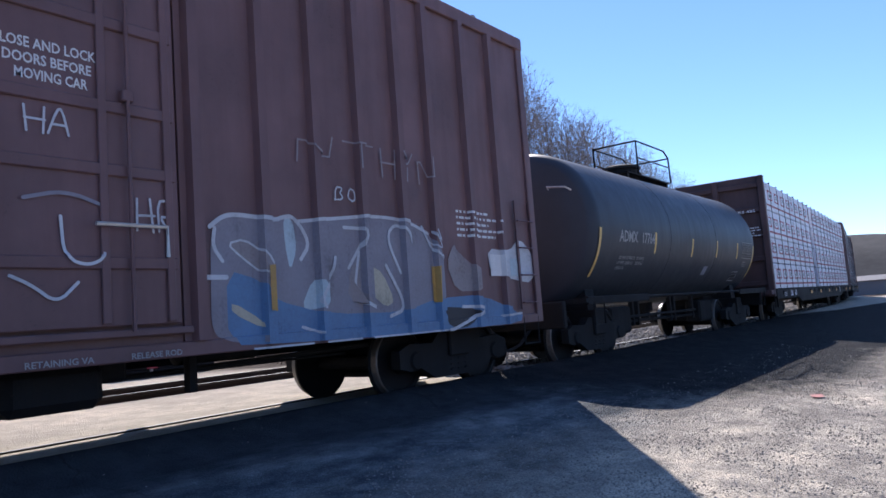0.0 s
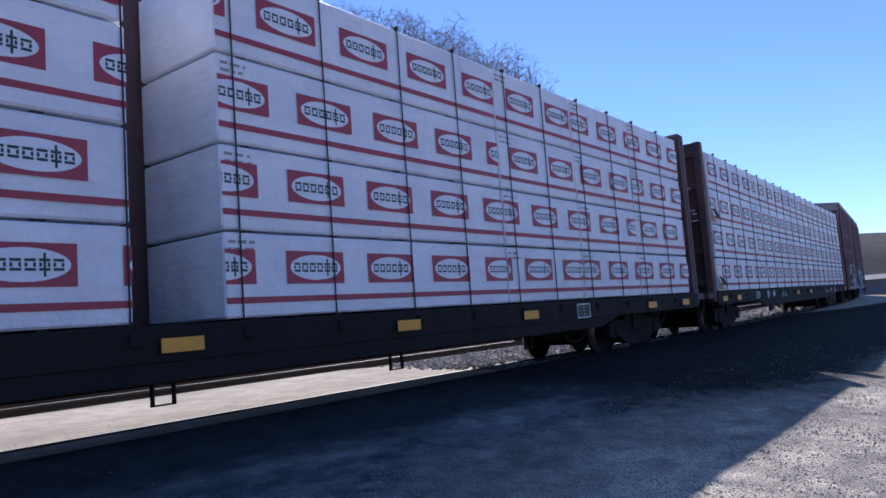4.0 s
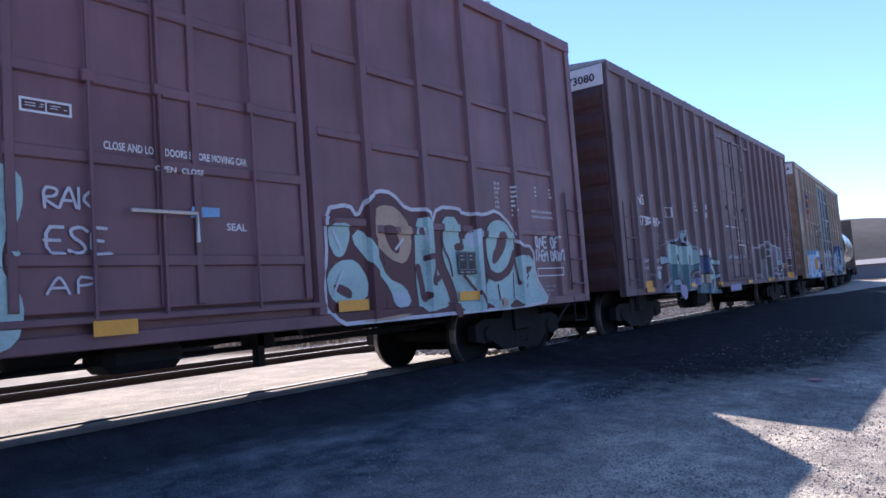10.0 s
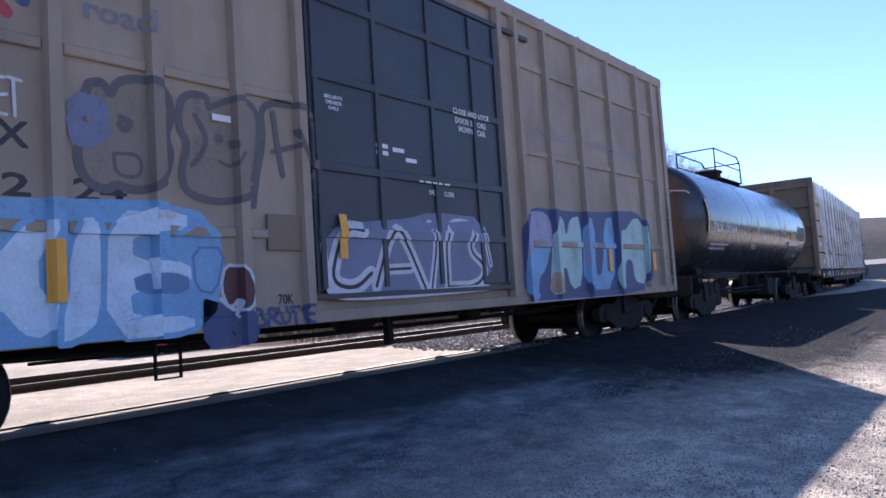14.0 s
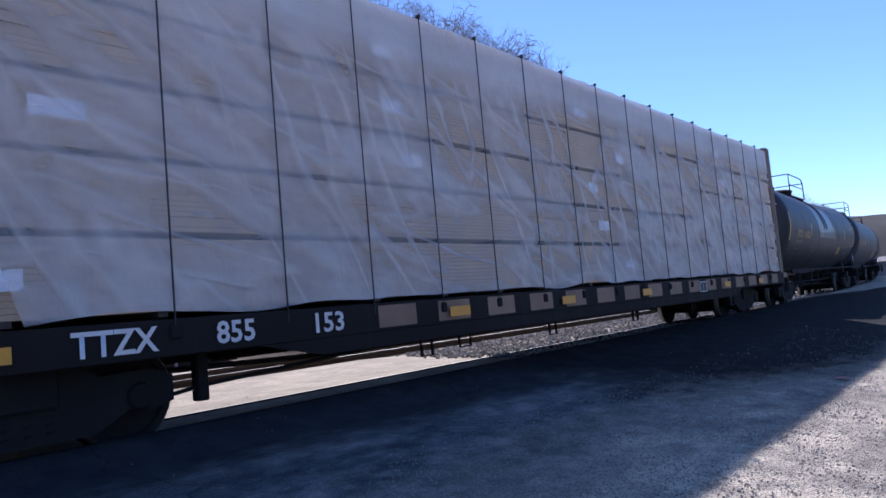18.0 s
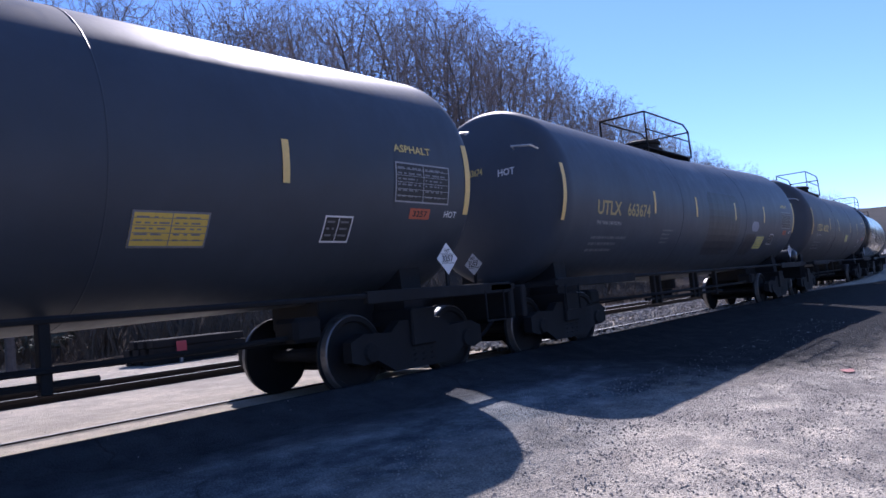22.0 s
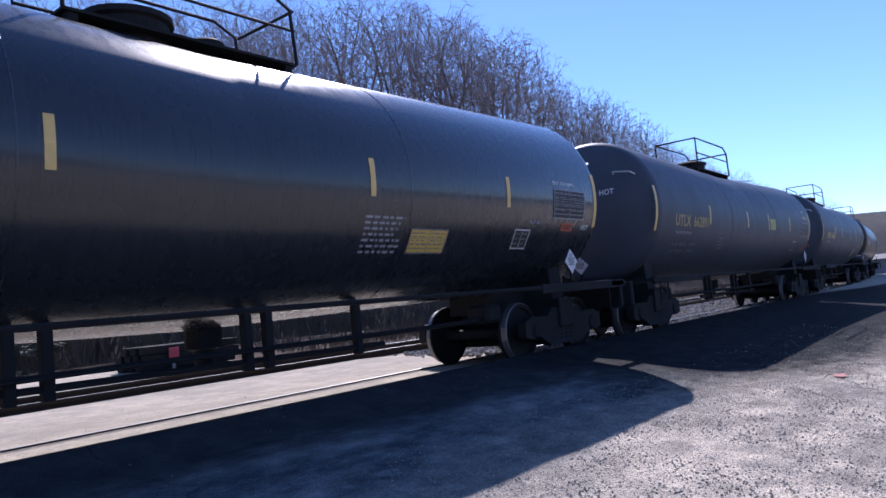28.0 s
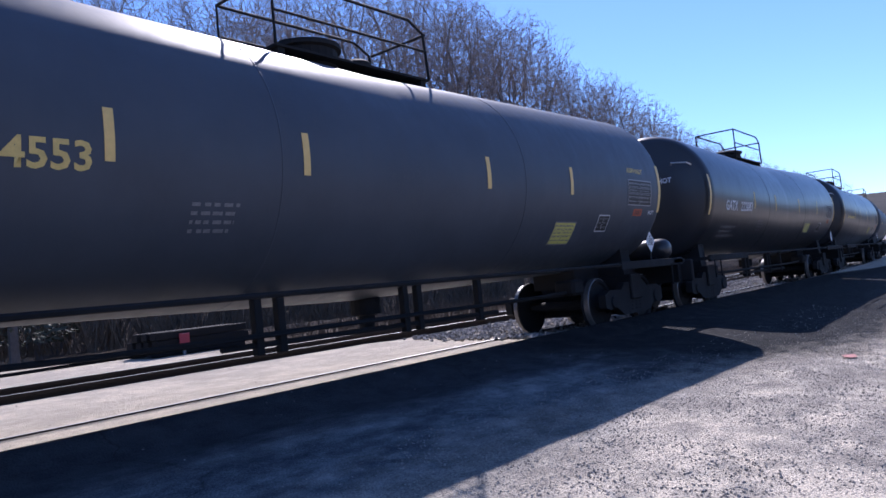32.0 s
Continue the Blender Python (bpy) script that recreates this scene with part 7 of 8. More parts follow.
g.blob([(-5.45, 0.67), (-5.41, 0.95), (-5.26, 1.25), (-4.68, 1.87), (-4.48, 2), (-3.78, 1.99), (-3.25, 1.84), (-2.5, 1.83), (-2.26, 1.97), (-1.8, 1.88), (-1.49, 1.6), (-1.58, 1.25), (-2.07, 0.98), (-2.11, 0.67), (-3.25, 0.67), (-5.37, 0.67)], 1, None, 1)
g.blob([(-5.21, 1.31), (-4.64, 1.85), (-4.51, 1.88), (-4.55, 1.61), (-4.81, 1.39)], 0, 2)
g.blob([(-5.4, 0.67), (-5.37, 0.91), (-5.25, 1.18), (-4.97, 1.26), (-5.11, 1.04), (-5.17, 0.75), (-4.85, 0.82), (-4.27, 0.81), (-3.8, 1.12), (-3.69, 1.06), (-3.76, 0.67), (-4.78, 0.67)], 0, 2)
g.blob([(-4.5, 1.72), (-4.41, 1.86), (-4.07, 1.88), (-3.48, 1.7), (-3.53, 1.33), (-4.13, 1.54), (-4.3, 1.42), (-4.2, 1.73)], 0, 2)
g.blob([(-3.47, 1.86), (-3.2, 1.73), (-3.19, 1.13), (-3.41, 0.77), (-3.61, 0.98), (-3.78, 1.18), (-3.53, 1.36)], 0, 2)
g.blob([(-3.36, 0.72), (-3.24, 0.8), (-3.22, 1.1), (-3.1, 1.69), (-2.65, 1.75), (-2.53, 1.53), (-2.54, 0.67), (-2.8, 0.67), (-2.78, 0.9), (-2.98, 0.91), (-2.97, 0.73)], 0, 2)
g.blob([(-2.89, 1.13), (-2.88, 1.34), (-2.75, 1.37), (-2.75, 1.14)], 1)
g.blob([(-2.42, 0.67), (-2.38, 1.81), (-2.04, 1.88), (-1.77, 1.78), (-1.7, 1.5), (-1.84, 1.22), (-2.21, 1.1), (-2.29, 0.67)], 0, 2)
g.blob([(-2.22, 1.3), (-2.19, 1.57), (-2.03, 1.59), (-2.04, 1.33)], 1)
g.blob([(-4.94, 0.85), (-4.88, 1.06), (-4.64, 1.17), (-4.13, 1.21), (-4.14, 1.09), (-4.65, 1.06), (-4.84, 0.89)], 3, 2)
g.blob([(-2.15, 0.67), (-2.08, 0.93), (-1.75, 0.97), (-1.37, 0.67)], 4, None)
g.line([(-1.96, 1.83), (-1.38, 1.8), (-1.3, 1.4)], 0.05, 3)
for k, (x, z) in enumerate(((-5.07, 0.99), (-5.12, 0.83), (-4.92, 1.14), (-4.71, 1.46), (-4.22, 1.31), (-3.76, 1.55), (-3.69, 1.43), (-4.43, 1.96), (-3.9, 1.95), (-4.74, 1.15), (-3.66, 0.78), (-3.61, 0.66), (-3.13, 1.69), (-2.13, 1.47))):
    g.disc(x, z, 0.07 + 0.02 * (k % 3), 4, g.level, 1, 14)
g.level += 0.001
g.tag("AP", -1.1, -0.7, 1.1, 1.22, 0.02, 2, 18)
g.tag("RAK", -1.12, -0.72, 1.75, 1.9, 0.022, 2, 15)
g.tag("ESE", -1.1, -0.6, 1.4, 1.6, 0.025, 2, 16)
g.tag("KOA", -5.75, -5.35, 1.45, 1.75, 0.03, 2, 17)
g.shape([(0.12, 1.72), (0.42, 1.74), (0.42, 1.82), (0.14, 1.82)], 4, 0.012)
g.finish(box_b, SIDE_B, [M["s_grey"], M["s_black"], M["s_white"], M["s_mint"], M["s_sky"]], "big grey letters with dark outlines and mint glow")
g = Spray()
g.blob([(1.76, 1.9), (2.14, 1.97), (2.25, 1.83), (2.4, 2.04), (2.61, 2.16), (2.86, 2.15), (3.11, 1.96), (3.48, 1.99), (3.56, 1.79), (3.7, 2.03), (4.18, 2.04), (4.23, 1.97), (4.77, 1.98), (5.07, 2.07), (5.46, 1.84), (5.53, 1.57), (6.02, 1.56), (6, 1.1), (6.38, 0.72), (5.63, 0.67), (3.15, 0.67), (2.13, 0.67), (1.9, 0.67), (1.67, 0.87), (1.65, 1.12), (1.76, 1.35)], 1, 2, 1, 0.045)
g.blob([(1.8, 1.74), (2.1, 1.76), (2.12, 1.61), (2.01, 1.4), (1.88, 1.38), (1.79, 1.55)], 0)
g.blob([(1.73, 1.19), (1.92, 1.35), (2.19, 1.36), (2.37, 1.13), (2.32, 0.91), (1.94, 0.85), (1.76, 0.97)], 0)
g.blob([(1.81, 1.09), (1.92, 1.1), (2.1, 1.03), (2.08, 0.92), (1.88, 1)], 1)
g.blob([(2.11, 1.59), (2.28, 1.72), (2.54, 1.44), (2.67, 1.15), (2.99, 1.04), (3.1, 0.82), (2.79, 0.81), (2.71, 1.04), (2.41, 1.31)], 0)
g.blob([(2.75, 0.98), (3.02, 0.98), (3.07, 0.81), (2.81, 0.79)], 4)
g.blob([(2.48, 1.9), (2.67, 2), (2.92, 1.98), (3.14, 1.77), (3.15, 1.49), (3, 1.3), (2.75, 1.36), (2.47, 1.57)], 3)
g.blob([(2.64, 1.75), (2.8, 1.77), (2.94, 1.6), (2.91, 1.41), (2.75, 1.48)], 1)
g.blob([(3.23, 1.86), (3.53, 1.89), (3.53, 1.55), (3.58, 1.37), (3.78, 1.08), (3.85, 0.77), (3.22, 0.7), (3.18, 1.15)], 0)
g.blob([(3.79, 1.91), (4.12, 1.92), (4.12, 1.57), (4.72, 1.84), (4.71, 1.58), (4.62, 1.38), (4.66, 1.11), (4.65, 0.67), (4.03, 0.67), (3.96, 1.01), (3.73, 1.38), (3.78, 1.62)], 0)
g.blob([(4.84, 1.85), (5.05, 1.93), (5.3, 1.89), (5.46, 1.68), (5.43, 1.42), (5.13, 1.16), (4.84, 1.17), (4.74, 1.38), (4.74, 1.69)], 0)
g.blob([(4.68, 1.11), (4.95, 1.03), (5.34, 1.16), (5.45, 1.42), (5.98, 1.42), (6.0, 1.03), (6.35, 0.73), (5.68, 0.7), (5.65, 0.67), (4.65, 0.67)], 0)
g.blob([(4.25, 1.72), (4.66, 1.8), (4.64, 1.56), (4.26, 1.5)], 4)
g.blob([(5.0, 0.8), (5.12, 0.84), (5.14, 0.7), (4.98, 0.68)], 3)
g.blob([(5.04, 1.75), (5.21, 1.76), (5.27, 1.63), (5.19, 1.49), (4.97, 1.31), (4.85, 1.29), (4.88, 1.45), (4.99, 1.55)], 1)
g.blob([(4.0, 1.57), (4.21, 1.58), (4.21, 1.48), (4.0, 1.47)], 1)
g.blob([(5.13, 0.67), (5.34, 0.8), (5.62, 0.67)], 1)
g.blob([(5.63, 1.25), (5.93, 1.26), (5.86, 1.19), (5.74, 1.13)], 1)
g.line([(3.65, 1.3), (3.83, 1.04), (3.91, 0.8), (3.98, 0.68)], 0.15, 1)
g.line([(3.37, 1.37), (3.53, 1.42), (3.55, 1.26), (3.43, 1.03), (3.66, 1.14)], 0.07, 1)
g.line([(3.23, 1.26), (3.28, 1.04), (3.3, 0.87), (3.38, 0.92)], 0.1, 1)
g.line([(4.15, 1.85), (4.16, 1.54)], 0.06, 1)
g.line([(3.74, 1.62), (3.78, 1.47), (3.88, 1.35), (3.91, 1.15)], 0.035, 1)
g.line([(4.17, 1.15), (4.35, 0.99), (4.52, 0.88), (4.6, 0.7)], 0.05, 1)
g.line([(4.72, 1.75), (4.63, 1.48), (4.65, 1.24), (4.96, 1.08), (5.3, 1.23), (5.43, 1.45)], 0.11, 1)
g.line([(4.95, 1.0), (4.99, 0.73)], 0.035, 1)
g.line([(5.37, 1.16), (5.34, 0.78)], 0.025, 1)
g.line([(5.41, 1.42), (5.51, 1.01)], 0.06, 1)
g.line([(5.79, 1.13), (5.63, 0.96)], 0.03, 1)
g.line([(4.3, 1.72), (4.34, 1.6)], 0.02, 2)
g.line([(5.7, 0.95), (5.86, 0.8)], 0.03, 4)
g.line([(4.36, 0.76), (4.46, 0.98)], 0.03, 4)
g.blob([(2.18, 0.68), (3.08, 0.73), (2.85, 0.67), (2.19, 0.67)], 3, None)
g.blob([(3.24, 0.67), (4.55, 0.67), (4.48, 0.67), (3.27, 0.67)], 0, None)
g.line([(1.85, 1.67), (1.96, 1.47)], 0.03, 2)
g.line([(2.84, 1.48), (2.98, 1.6)], 0.03, 2)
g.line([(1.95, 1.23), (1.83, 1.03)], 0.03, 2)
g.line([(3.34, 1.78), (3.42, 1.6)], 0.03, 2)
g.tag("ONE OF", 6.03, 6.75, 1.54, 1.71, 0.034, 2, 23, g.level)
g.tag("THEM DAYZ", 6.02, 6.86, 1.34, 1.49, 0.032, 2, 24, g.level)
g.finish(box_b, SIDE_B, [M["s_mint"], M["s_maroon"], M["s_white"], M["s_peach"], M["s_pale"]], "mint and cream letters with a white edge")
bm = bmesh.new()
rect(bm, 4.02, 4.41, 1.16, 1.46)
for x0, x1 in ((4.03, 4.205), (4.225, 4.4)):
    outline(bm, x0, x1, 1.22, 1.45, 0.006, 0.003, 1)
    bars(bm, x0 + 0.04, x1 - 0.04, 1.33, 1.43, 2, 79, 0.003, 1)
bars(bm, 4.04, 4.38, 1.17, 1.21, 1, 80, 0.003, 1)
part("data_panel", lay(bm, SIDE_B, 0.05), [M["black"], M["grey"]], box_b, "black data panel kept clear of the graffiti")

# dull brown boxcar
words(box_c, SIDE_C, "NS", -6.71, -6.34, 2.46, 2.68)
words(box_c, SIDE_C, "473", -6.76, -6.29, 2.04, 2.24)
words(box_c, SIDE_C, "080", -6.1, -5.62, 2.04, 2.24)
words(box_c, SIDE_C, "LD LMT", -6.7, -6.35, 1.3, 1.37)
words(box_c, SIDE_C, "217700", -6.0, -5.65, 1.3, 1.37)
words(box_c, SIDE_C, "LT WT", -6.7, -6.4, 1.15, 1.22)
words(box_c, SIDE_C, "68300", -5.95, -5.65, 1.15, 1.22)
bm = bmesh.new()
outline(bm, -5.2, -4.98, 2.27, 2.49, 0.014)
part("stencil_frame", lay(bm, SIDE_C), M["white"], box_c)
words(box_c, SIDE_C, "F", -5.12, -5.05, 2.3, 2.38)
for a, b, z0, z1 in ((-6.75, -6.34, 0.71, 0.93), (-4.05, -3.75, 0.73, 0.83), (3.24, 3.63, 0.7, 0.79), (0.82, 1.23, 0.7, 0.79), (6.18, 6.6, 0.74, 0.94), (-2.0, -1.6, 0.72, 0.8)):
    plate(box_c, SIDE_C, a, b, z0, z1)
for i, (a, b) in enumerate((("EXH 17-0", "W 9-4"), ("EXW 10-8", "H 15-1"), ("EW", "9-7 H16-10"), ("IL", "50-6"), ("IW", "9-6"), ("IH", "13-1"), ("FLR HT", "3-8"), ("EMPTY CG", "5-1"), ("CU FT", "6297"))):
    z = 2.33 - i * 0.105
    words(box_c, SIDE_C, a, 6.08, 6.08 + 0.045 * len(a), z, z + 0.05)
    words(box_c, SIDE_C, b, 6.66 - 0.042 * len(b), 6.66, z, z + 0.05)
panel_mark(box_c, SIDE_C, 6.2, 6.74, 1.16, 1.42, 76, rows=3)
plate(box_c, SIDE_C, 5.44, 5.9, 1.08, 1.25, "s_peach")
words(box_c, SIDE_C, "THIS CAR", 5.5, 5.84, 1.18, 1.22, "black", lift=0.042)
words(box_c, SIDE_C, "EXCESS HEIGHT", 5.47, 5.87, 1.11, 1.15, "black", lift=0.042)
words(box_c, SIDE_C, "LIFT", 5.86, 6.0, 0.86, 0.9)
words(box_c, SIDE_C, "JACK", 5.86, 6.0, 0.81, 0.85)
words(box_c, SIDE_C, "HERE", 5.86, 6.0, 0.76, 0.8)
small_print(box_c, SIDE_C, -3.4, -2.9, 2.5, 2.75, 3, 77)
small_print(box_c, SIDE_C, -0.9, 0.9, 2.2, 2.28, 1, 78)
small_print(box_c, SIDE_C, 0.2, 0.6, 1.85, 2.15, 5, 79)
g = Spray()
g.blob([(-5.49, 1.55), (-5.34, 1.69), (-5.09, 1.76), (-4.46, 1.81), (-4.41, 1.99), (-3.95, 2), (-4.01, 1.76), (-3.67, 1.73), (-3.41, 1.53), (-3.44, 1.11), (-3.72, 1), (-3.83, 0.84), (-3.47, 0.81), (-3.75, 0.67), (-4.13, 0.7), (-4.24, 0.67), (-5, 0.67), (-5.25, 0.67), (-5.51, 0.67), (-5.77, 0.7), (-5.4, 1.03), (-5.32, 1.26)], 1, 4, 2, 0.05)
g.blob([(-5.21, 1.09), (-5.27, 1.27), (-4.61, 1.27), (-4.78, 1.11), (-4.95, 1.09), (-4.96, 0.67), (-5.22, 0.67)], 3)
g.blob([(-5.32, 1.66), (-5.06, 1.73), (-4.93, 1.63), (-4.59, 1.69), (-4.55, 1.47), (-4.62, 1.25), (-5.27, 1.26), (-5.28, 1.53)], 0)
g.blob([(-4.63, 0.89), (-4.72, 1.26), (-4.13, 1.25), (-4.18, 0.67), (-4.39, 0.69), (-4.46, 0.94)], 3)
g.blob([(-4.55, 1.66), (-4.16, 1.65), (-4.11, 1.54), (-4.13, 1.24), (-4.57, 1.25), (-4.54, 1.51)], 0)
g.blob([(-4.07, 1.26), (-3.47, 1.25), (-3.51, 1.11), (-3.85, 1.1), (-3.92, 0.85), (-3.74, 0.67), (-4.07, 0.7)], 3)
g.blob([(-4.08, 1.68), (-3.67, 1.71), (-3.51, 1.53), (-3.48, 1.23), (-4.06, 1.24)], 0)
g.blob([(-4.98, 1.46), (-4.8, 1.49), (-4.81, 1.31), (-4.98, 1.31)], 1)
g.blob([(-3.95, 1.46), (-3.81, 1.48), (-3.8, 1.27), (-3.94, 1.25)], 1)
g.blob([(-4.41, 1.95), (-3.99, 1.97), (-4.05, 1.76), (-4.21, 1.65), (-4.35, 1.78)], 7)
g.blob([(-4.27, 1.95), (-4.19, 1.95), (-4.23, 1.69), (-4.31, 1.78)], 1)
g.blob([(-3.88, 0.9), (-3.73, 0.85), (-3.52, 0.86), (-3.64, 0.75), (-3.84, 0.74)], 6)
g.blob([(-4.93, 0.67), (-4.84, 0.76), (-4.68, 0.71), (-4.53, 0.67), (-4.49, 0.67)], 6)
g.blob([(-5.7, 0.7), (-5.47, 0.87), (-5.32, 0.96), (-5.26, 0.69), (-5.42, 0.67)], 6)
g.blob([(-3.47, 0.8), (-3.08, 0.82), (-2.54, 0.72), (-2.42, 0.67), (-3.11, 0.67), (-3.54, 0.67)], 3)
g.line([(-5.33, 1.59), (-5.3, 1.43), (-5.34, 1.26)], 0.03, 2)
for x, z, q, c in ((-5.9, 1.04, 0.1, 7), (-5.68, 1.34, 0.09, 7), (-4.75, 0.72, 0.2, 6), (-4.5, 0.64, 0.16, 6), (-3.72, 0.8, 0.11, 6), (-3.58, 0.84, 0.1, 6), (-5.0, 0.86, 0.06, 7)):
    g.disc(x, z, q + 0.018, 1, 0.012, 1.1, 14)
    g.disc(x, z, q, c, 0.014, 1.1, 14)
g.fresh()
# a dark square with pale drops and small figures
g.shape([(-3.6, 0.58), (-1.9, 0.52), (-2.1, 0.74), (-2.6, 0.8), (-3.1, 0.72), (-3.55, 0.85)], 3, 0.0)
g.shape([(-3.42, 1.0), (-2.6, 1.0), (-2.6, 1.46), (-3.42, 1.46)], 1, 0.004)
g.shape([(-3.36, 1.05), (-2.66, 1.05), (-2.66, 1.42), (-3.36, 1.42)], 8, 0.006)
for x in (-3.4, -3.1, -2.8):
    g.shape([(x, 0.8), (x + 0.12, 0.8), (x + 0.12, 1.0), (x, 1.0)], 9, 0.004)
g.shape([(-3.12, 1.46), (-2.86, 1.46), (-2.84, 1.54), (-2.98, 1.64), (-3.1, 1.56)], 2, 0.008)
g.shape([(-2.36, 1.42), (-2.22, 1.42), (-2.22, 1.54), (-2.3, 1.66), (-2.36, 1.56)], 2, 0.008)
g.stroke(rounded([(-1.95, 1.28), (-2.25, 1.33), (-2.35, 1.2), (-2.1, 1.1), (-2.1, 0.95), (-2.35, 0.92)], 2), 0.15, 1, 0.002)
g.stroke(rounded([(-1.95, 1.28), (-2.25, 1.33), (-2.35, 1.2), (-2.1, 1.1), (-2.1, 0.95), (-2.35, 0.92)], 2), 0.11, 0, 0.006)
g.stroke([(-2.42, 0.58), (-1.95, 0.98)], 0.12, 1, 0.002)
g.stroke([(-2.42, 0.58), (-1.95, 0.98)], 0.06, 7, 0.006)
g.disc(-1.8, 0.82, 0.2, 1, 0.006, 0.8, 14)
g.disc(-1.8, 0.82, 0.175, 6, 0.008, 0.8, 14)
g.disc(-1.6, 0.84, 0.08, 7, 0.009, 0.8)
for x in (-0.85, -0.5, -0.1, 0.3, 0.75):
    g.stroke(rounded([(x - 0.15, 1.4), (x, 1.48 + 0.05 * math.sin(x * 9)), (x + 0.08, 1.38), (x + 0.2, 1.46)], 2), 0.035, 7 if x < 0.2 else 4, 0.006)
for x in (-0.8, -0.55, -0.3, -0.05):
    g.disc(x, 0.62, 0.1, 6, 0.004, 1.4, 12)
for x, z in ((-2.46, 2.62), (-2.26, 2.6), (-2.3, 2.4), (-1.7, 2.42)):
    g.shape([(x - 0.05, z), (x + 0.07, z - 0.02), (x + 0.06, z + 0.12), (x - 0.04, z + 0.14)], 2, 0.004)
g.tag("STUPID", -6.1, -5.5, 1.72, 1.9, 0.02, 5, 35)
g.tag("BOY", -6.05, -5.6, 1.55, 1.68, 0.02, 5, 36)
g.tag("SHE HAD", -6.8, -6.2, 1.0, 1.08, 0.015, 5, 37)
g.finish(box_c, SIDE_C, [M["s_mint"], M["s_black"], M["s_white"], M["s_teal"], M["s_grey"], M["s_faded"], M["s_lilac"], M["s_pale"], M["s_navy"], M["s_cream"]], "mint and teal letters with black edges")
g = Spray()
g.blob([(1.53, 1.37), (1.67, 1.53), (1.71, 1.76), (1.81, 1.87), (1.93, 1.77), (1.97, 1.69), (2.12, 1.74), (2.34, 1.69), (2.54, 1.84), (2.71, 1.83), (2.78, 1.76), (2.89, 1.84), (3.1, 1.7), (3.28, 1.76), (3.38, 1.9), (3.59, 1.94), (3.81, 1.82), (3.94, 1.61), (4.05, 1.81), (4.28, 1.9), (4.45, 1.71), (4.74, 1.9), (4.98, 1.83), (5.16, 1.58), (5.07, 1.3), (4.69, 1.27), (4.44, 1.1), (4.32, 0.71), (3.06, 0.76), (1.96, 0.83), (1.92, 0.95), (1.83, 1.12), (1.56, 1.2)], 1, None, 2)
g.line([(1.8, 0.75), (1.93, 0.82), (1.92, 0.99), (1.83, 1.12), (1.56, 1.2), (1.53, 1.37), (1.67, 1.53), (1.71, 1.76), (1.81, 1.87), (1.93, 1.77), (1.97, 1.69), (2.12, 1.74), (2.34, 1.69), (2.54, 1.84), (2.71, 1.83), (2.78, 1.76), (2.89, 1.84), (3.1, 1.7), (3.28, 1.76), (3.38, 1.9), (3.59, 1.94), (3.81, 1.82), (3.94, 1.61), (4.05, 1.81), (4.28, 1.9), (4.45, 1.71), (4.74, 1.9), (4.98, 1.83), (5.16, 1.58), (5.07, 1.3), (4.69, 1.27), (4.44, 1.09), (4.35, 1.08)], 0.03, 2)
g.blob([(1.74, 1.76), (1.81, 1.84), (1.91, 1.76), (2.03, 1.63), (1.86, 1.54), (1.72, 1.55)], 0)
g.blob([(1.63, 1.49), (1.88, 1.41), (1.89, 1.16), (1.58, 1.22)], 0)
g.blob([(2.51, 1.79), (2.71, 1.79), (2.67, 1.61), (2.45, 1.56)], 0)
g.blob([(2.03, 1.63), (2.29, 1.71), (2.36, 1.55), (2.29, 0.93), (2.03, 0.98)], 4, None)
g.blob([(2.45, 1.56), (2.89, 1.77), (3.1, 1.63), (3.06, 1.38), (2.77, 1.38), (2.84, 0.85), (2.4, 0.85)], 4, None)
g.blob([(3.15, 1.58), (3.4, 1.87), (3.78, 1.76), (3.96, 1.5), (3.85, 0.84), (3.53, 0.81), (3.52, 1.28), (3.17, 0.86)], 4, None)
g.blob([(4.08, 1.61), (4.05, 1.72), (4.27, 1.86), (4.41, 1.74), (4.39, 1.59)], 0)
g.blob([(4.73, 1.81), (4.98, 1.79), (5.14, 1.58), (5.03, 1.33), (4.72, 1.39)], 0)
g.blob([(4.94, 1.32), (5.12, 1.32), (5.09, 1.18), (4.89, 1.18)], 3, None)
g.line([(1.84, 1.37), (2.03, 1.54), (2.15, 1.33), (2.16, 1.11)], 0.03, 1)
g.line([(3.45, 1.59), (3.58, 1.73), (3.63, 1.49), (3.47, 1.43)], 0.03, 2)
g.line([(4.36, 0.93), (4.46, 0.78), (4.52, 0.67)], 0.05, 2)
for k, (text, a, b) in enumerate((("BAD FONT J", 4.78, 5.42), ("POER JWD", 4.8, 5.3), ("BAILEY", 4.92, 5.25))):
    g.tag(text, a, b, 0.98 - 0.13 * k, 1.06 - 0.13 * k, 0.015, 2, 44 + k, 0.0105)
g.finish(box_c, SIDE_C, [M["s_grey"], M["s_faded"], M["s_white"], M["s_mint"], M["s_dusk"]], "grey bubble letters with a thin white outline")

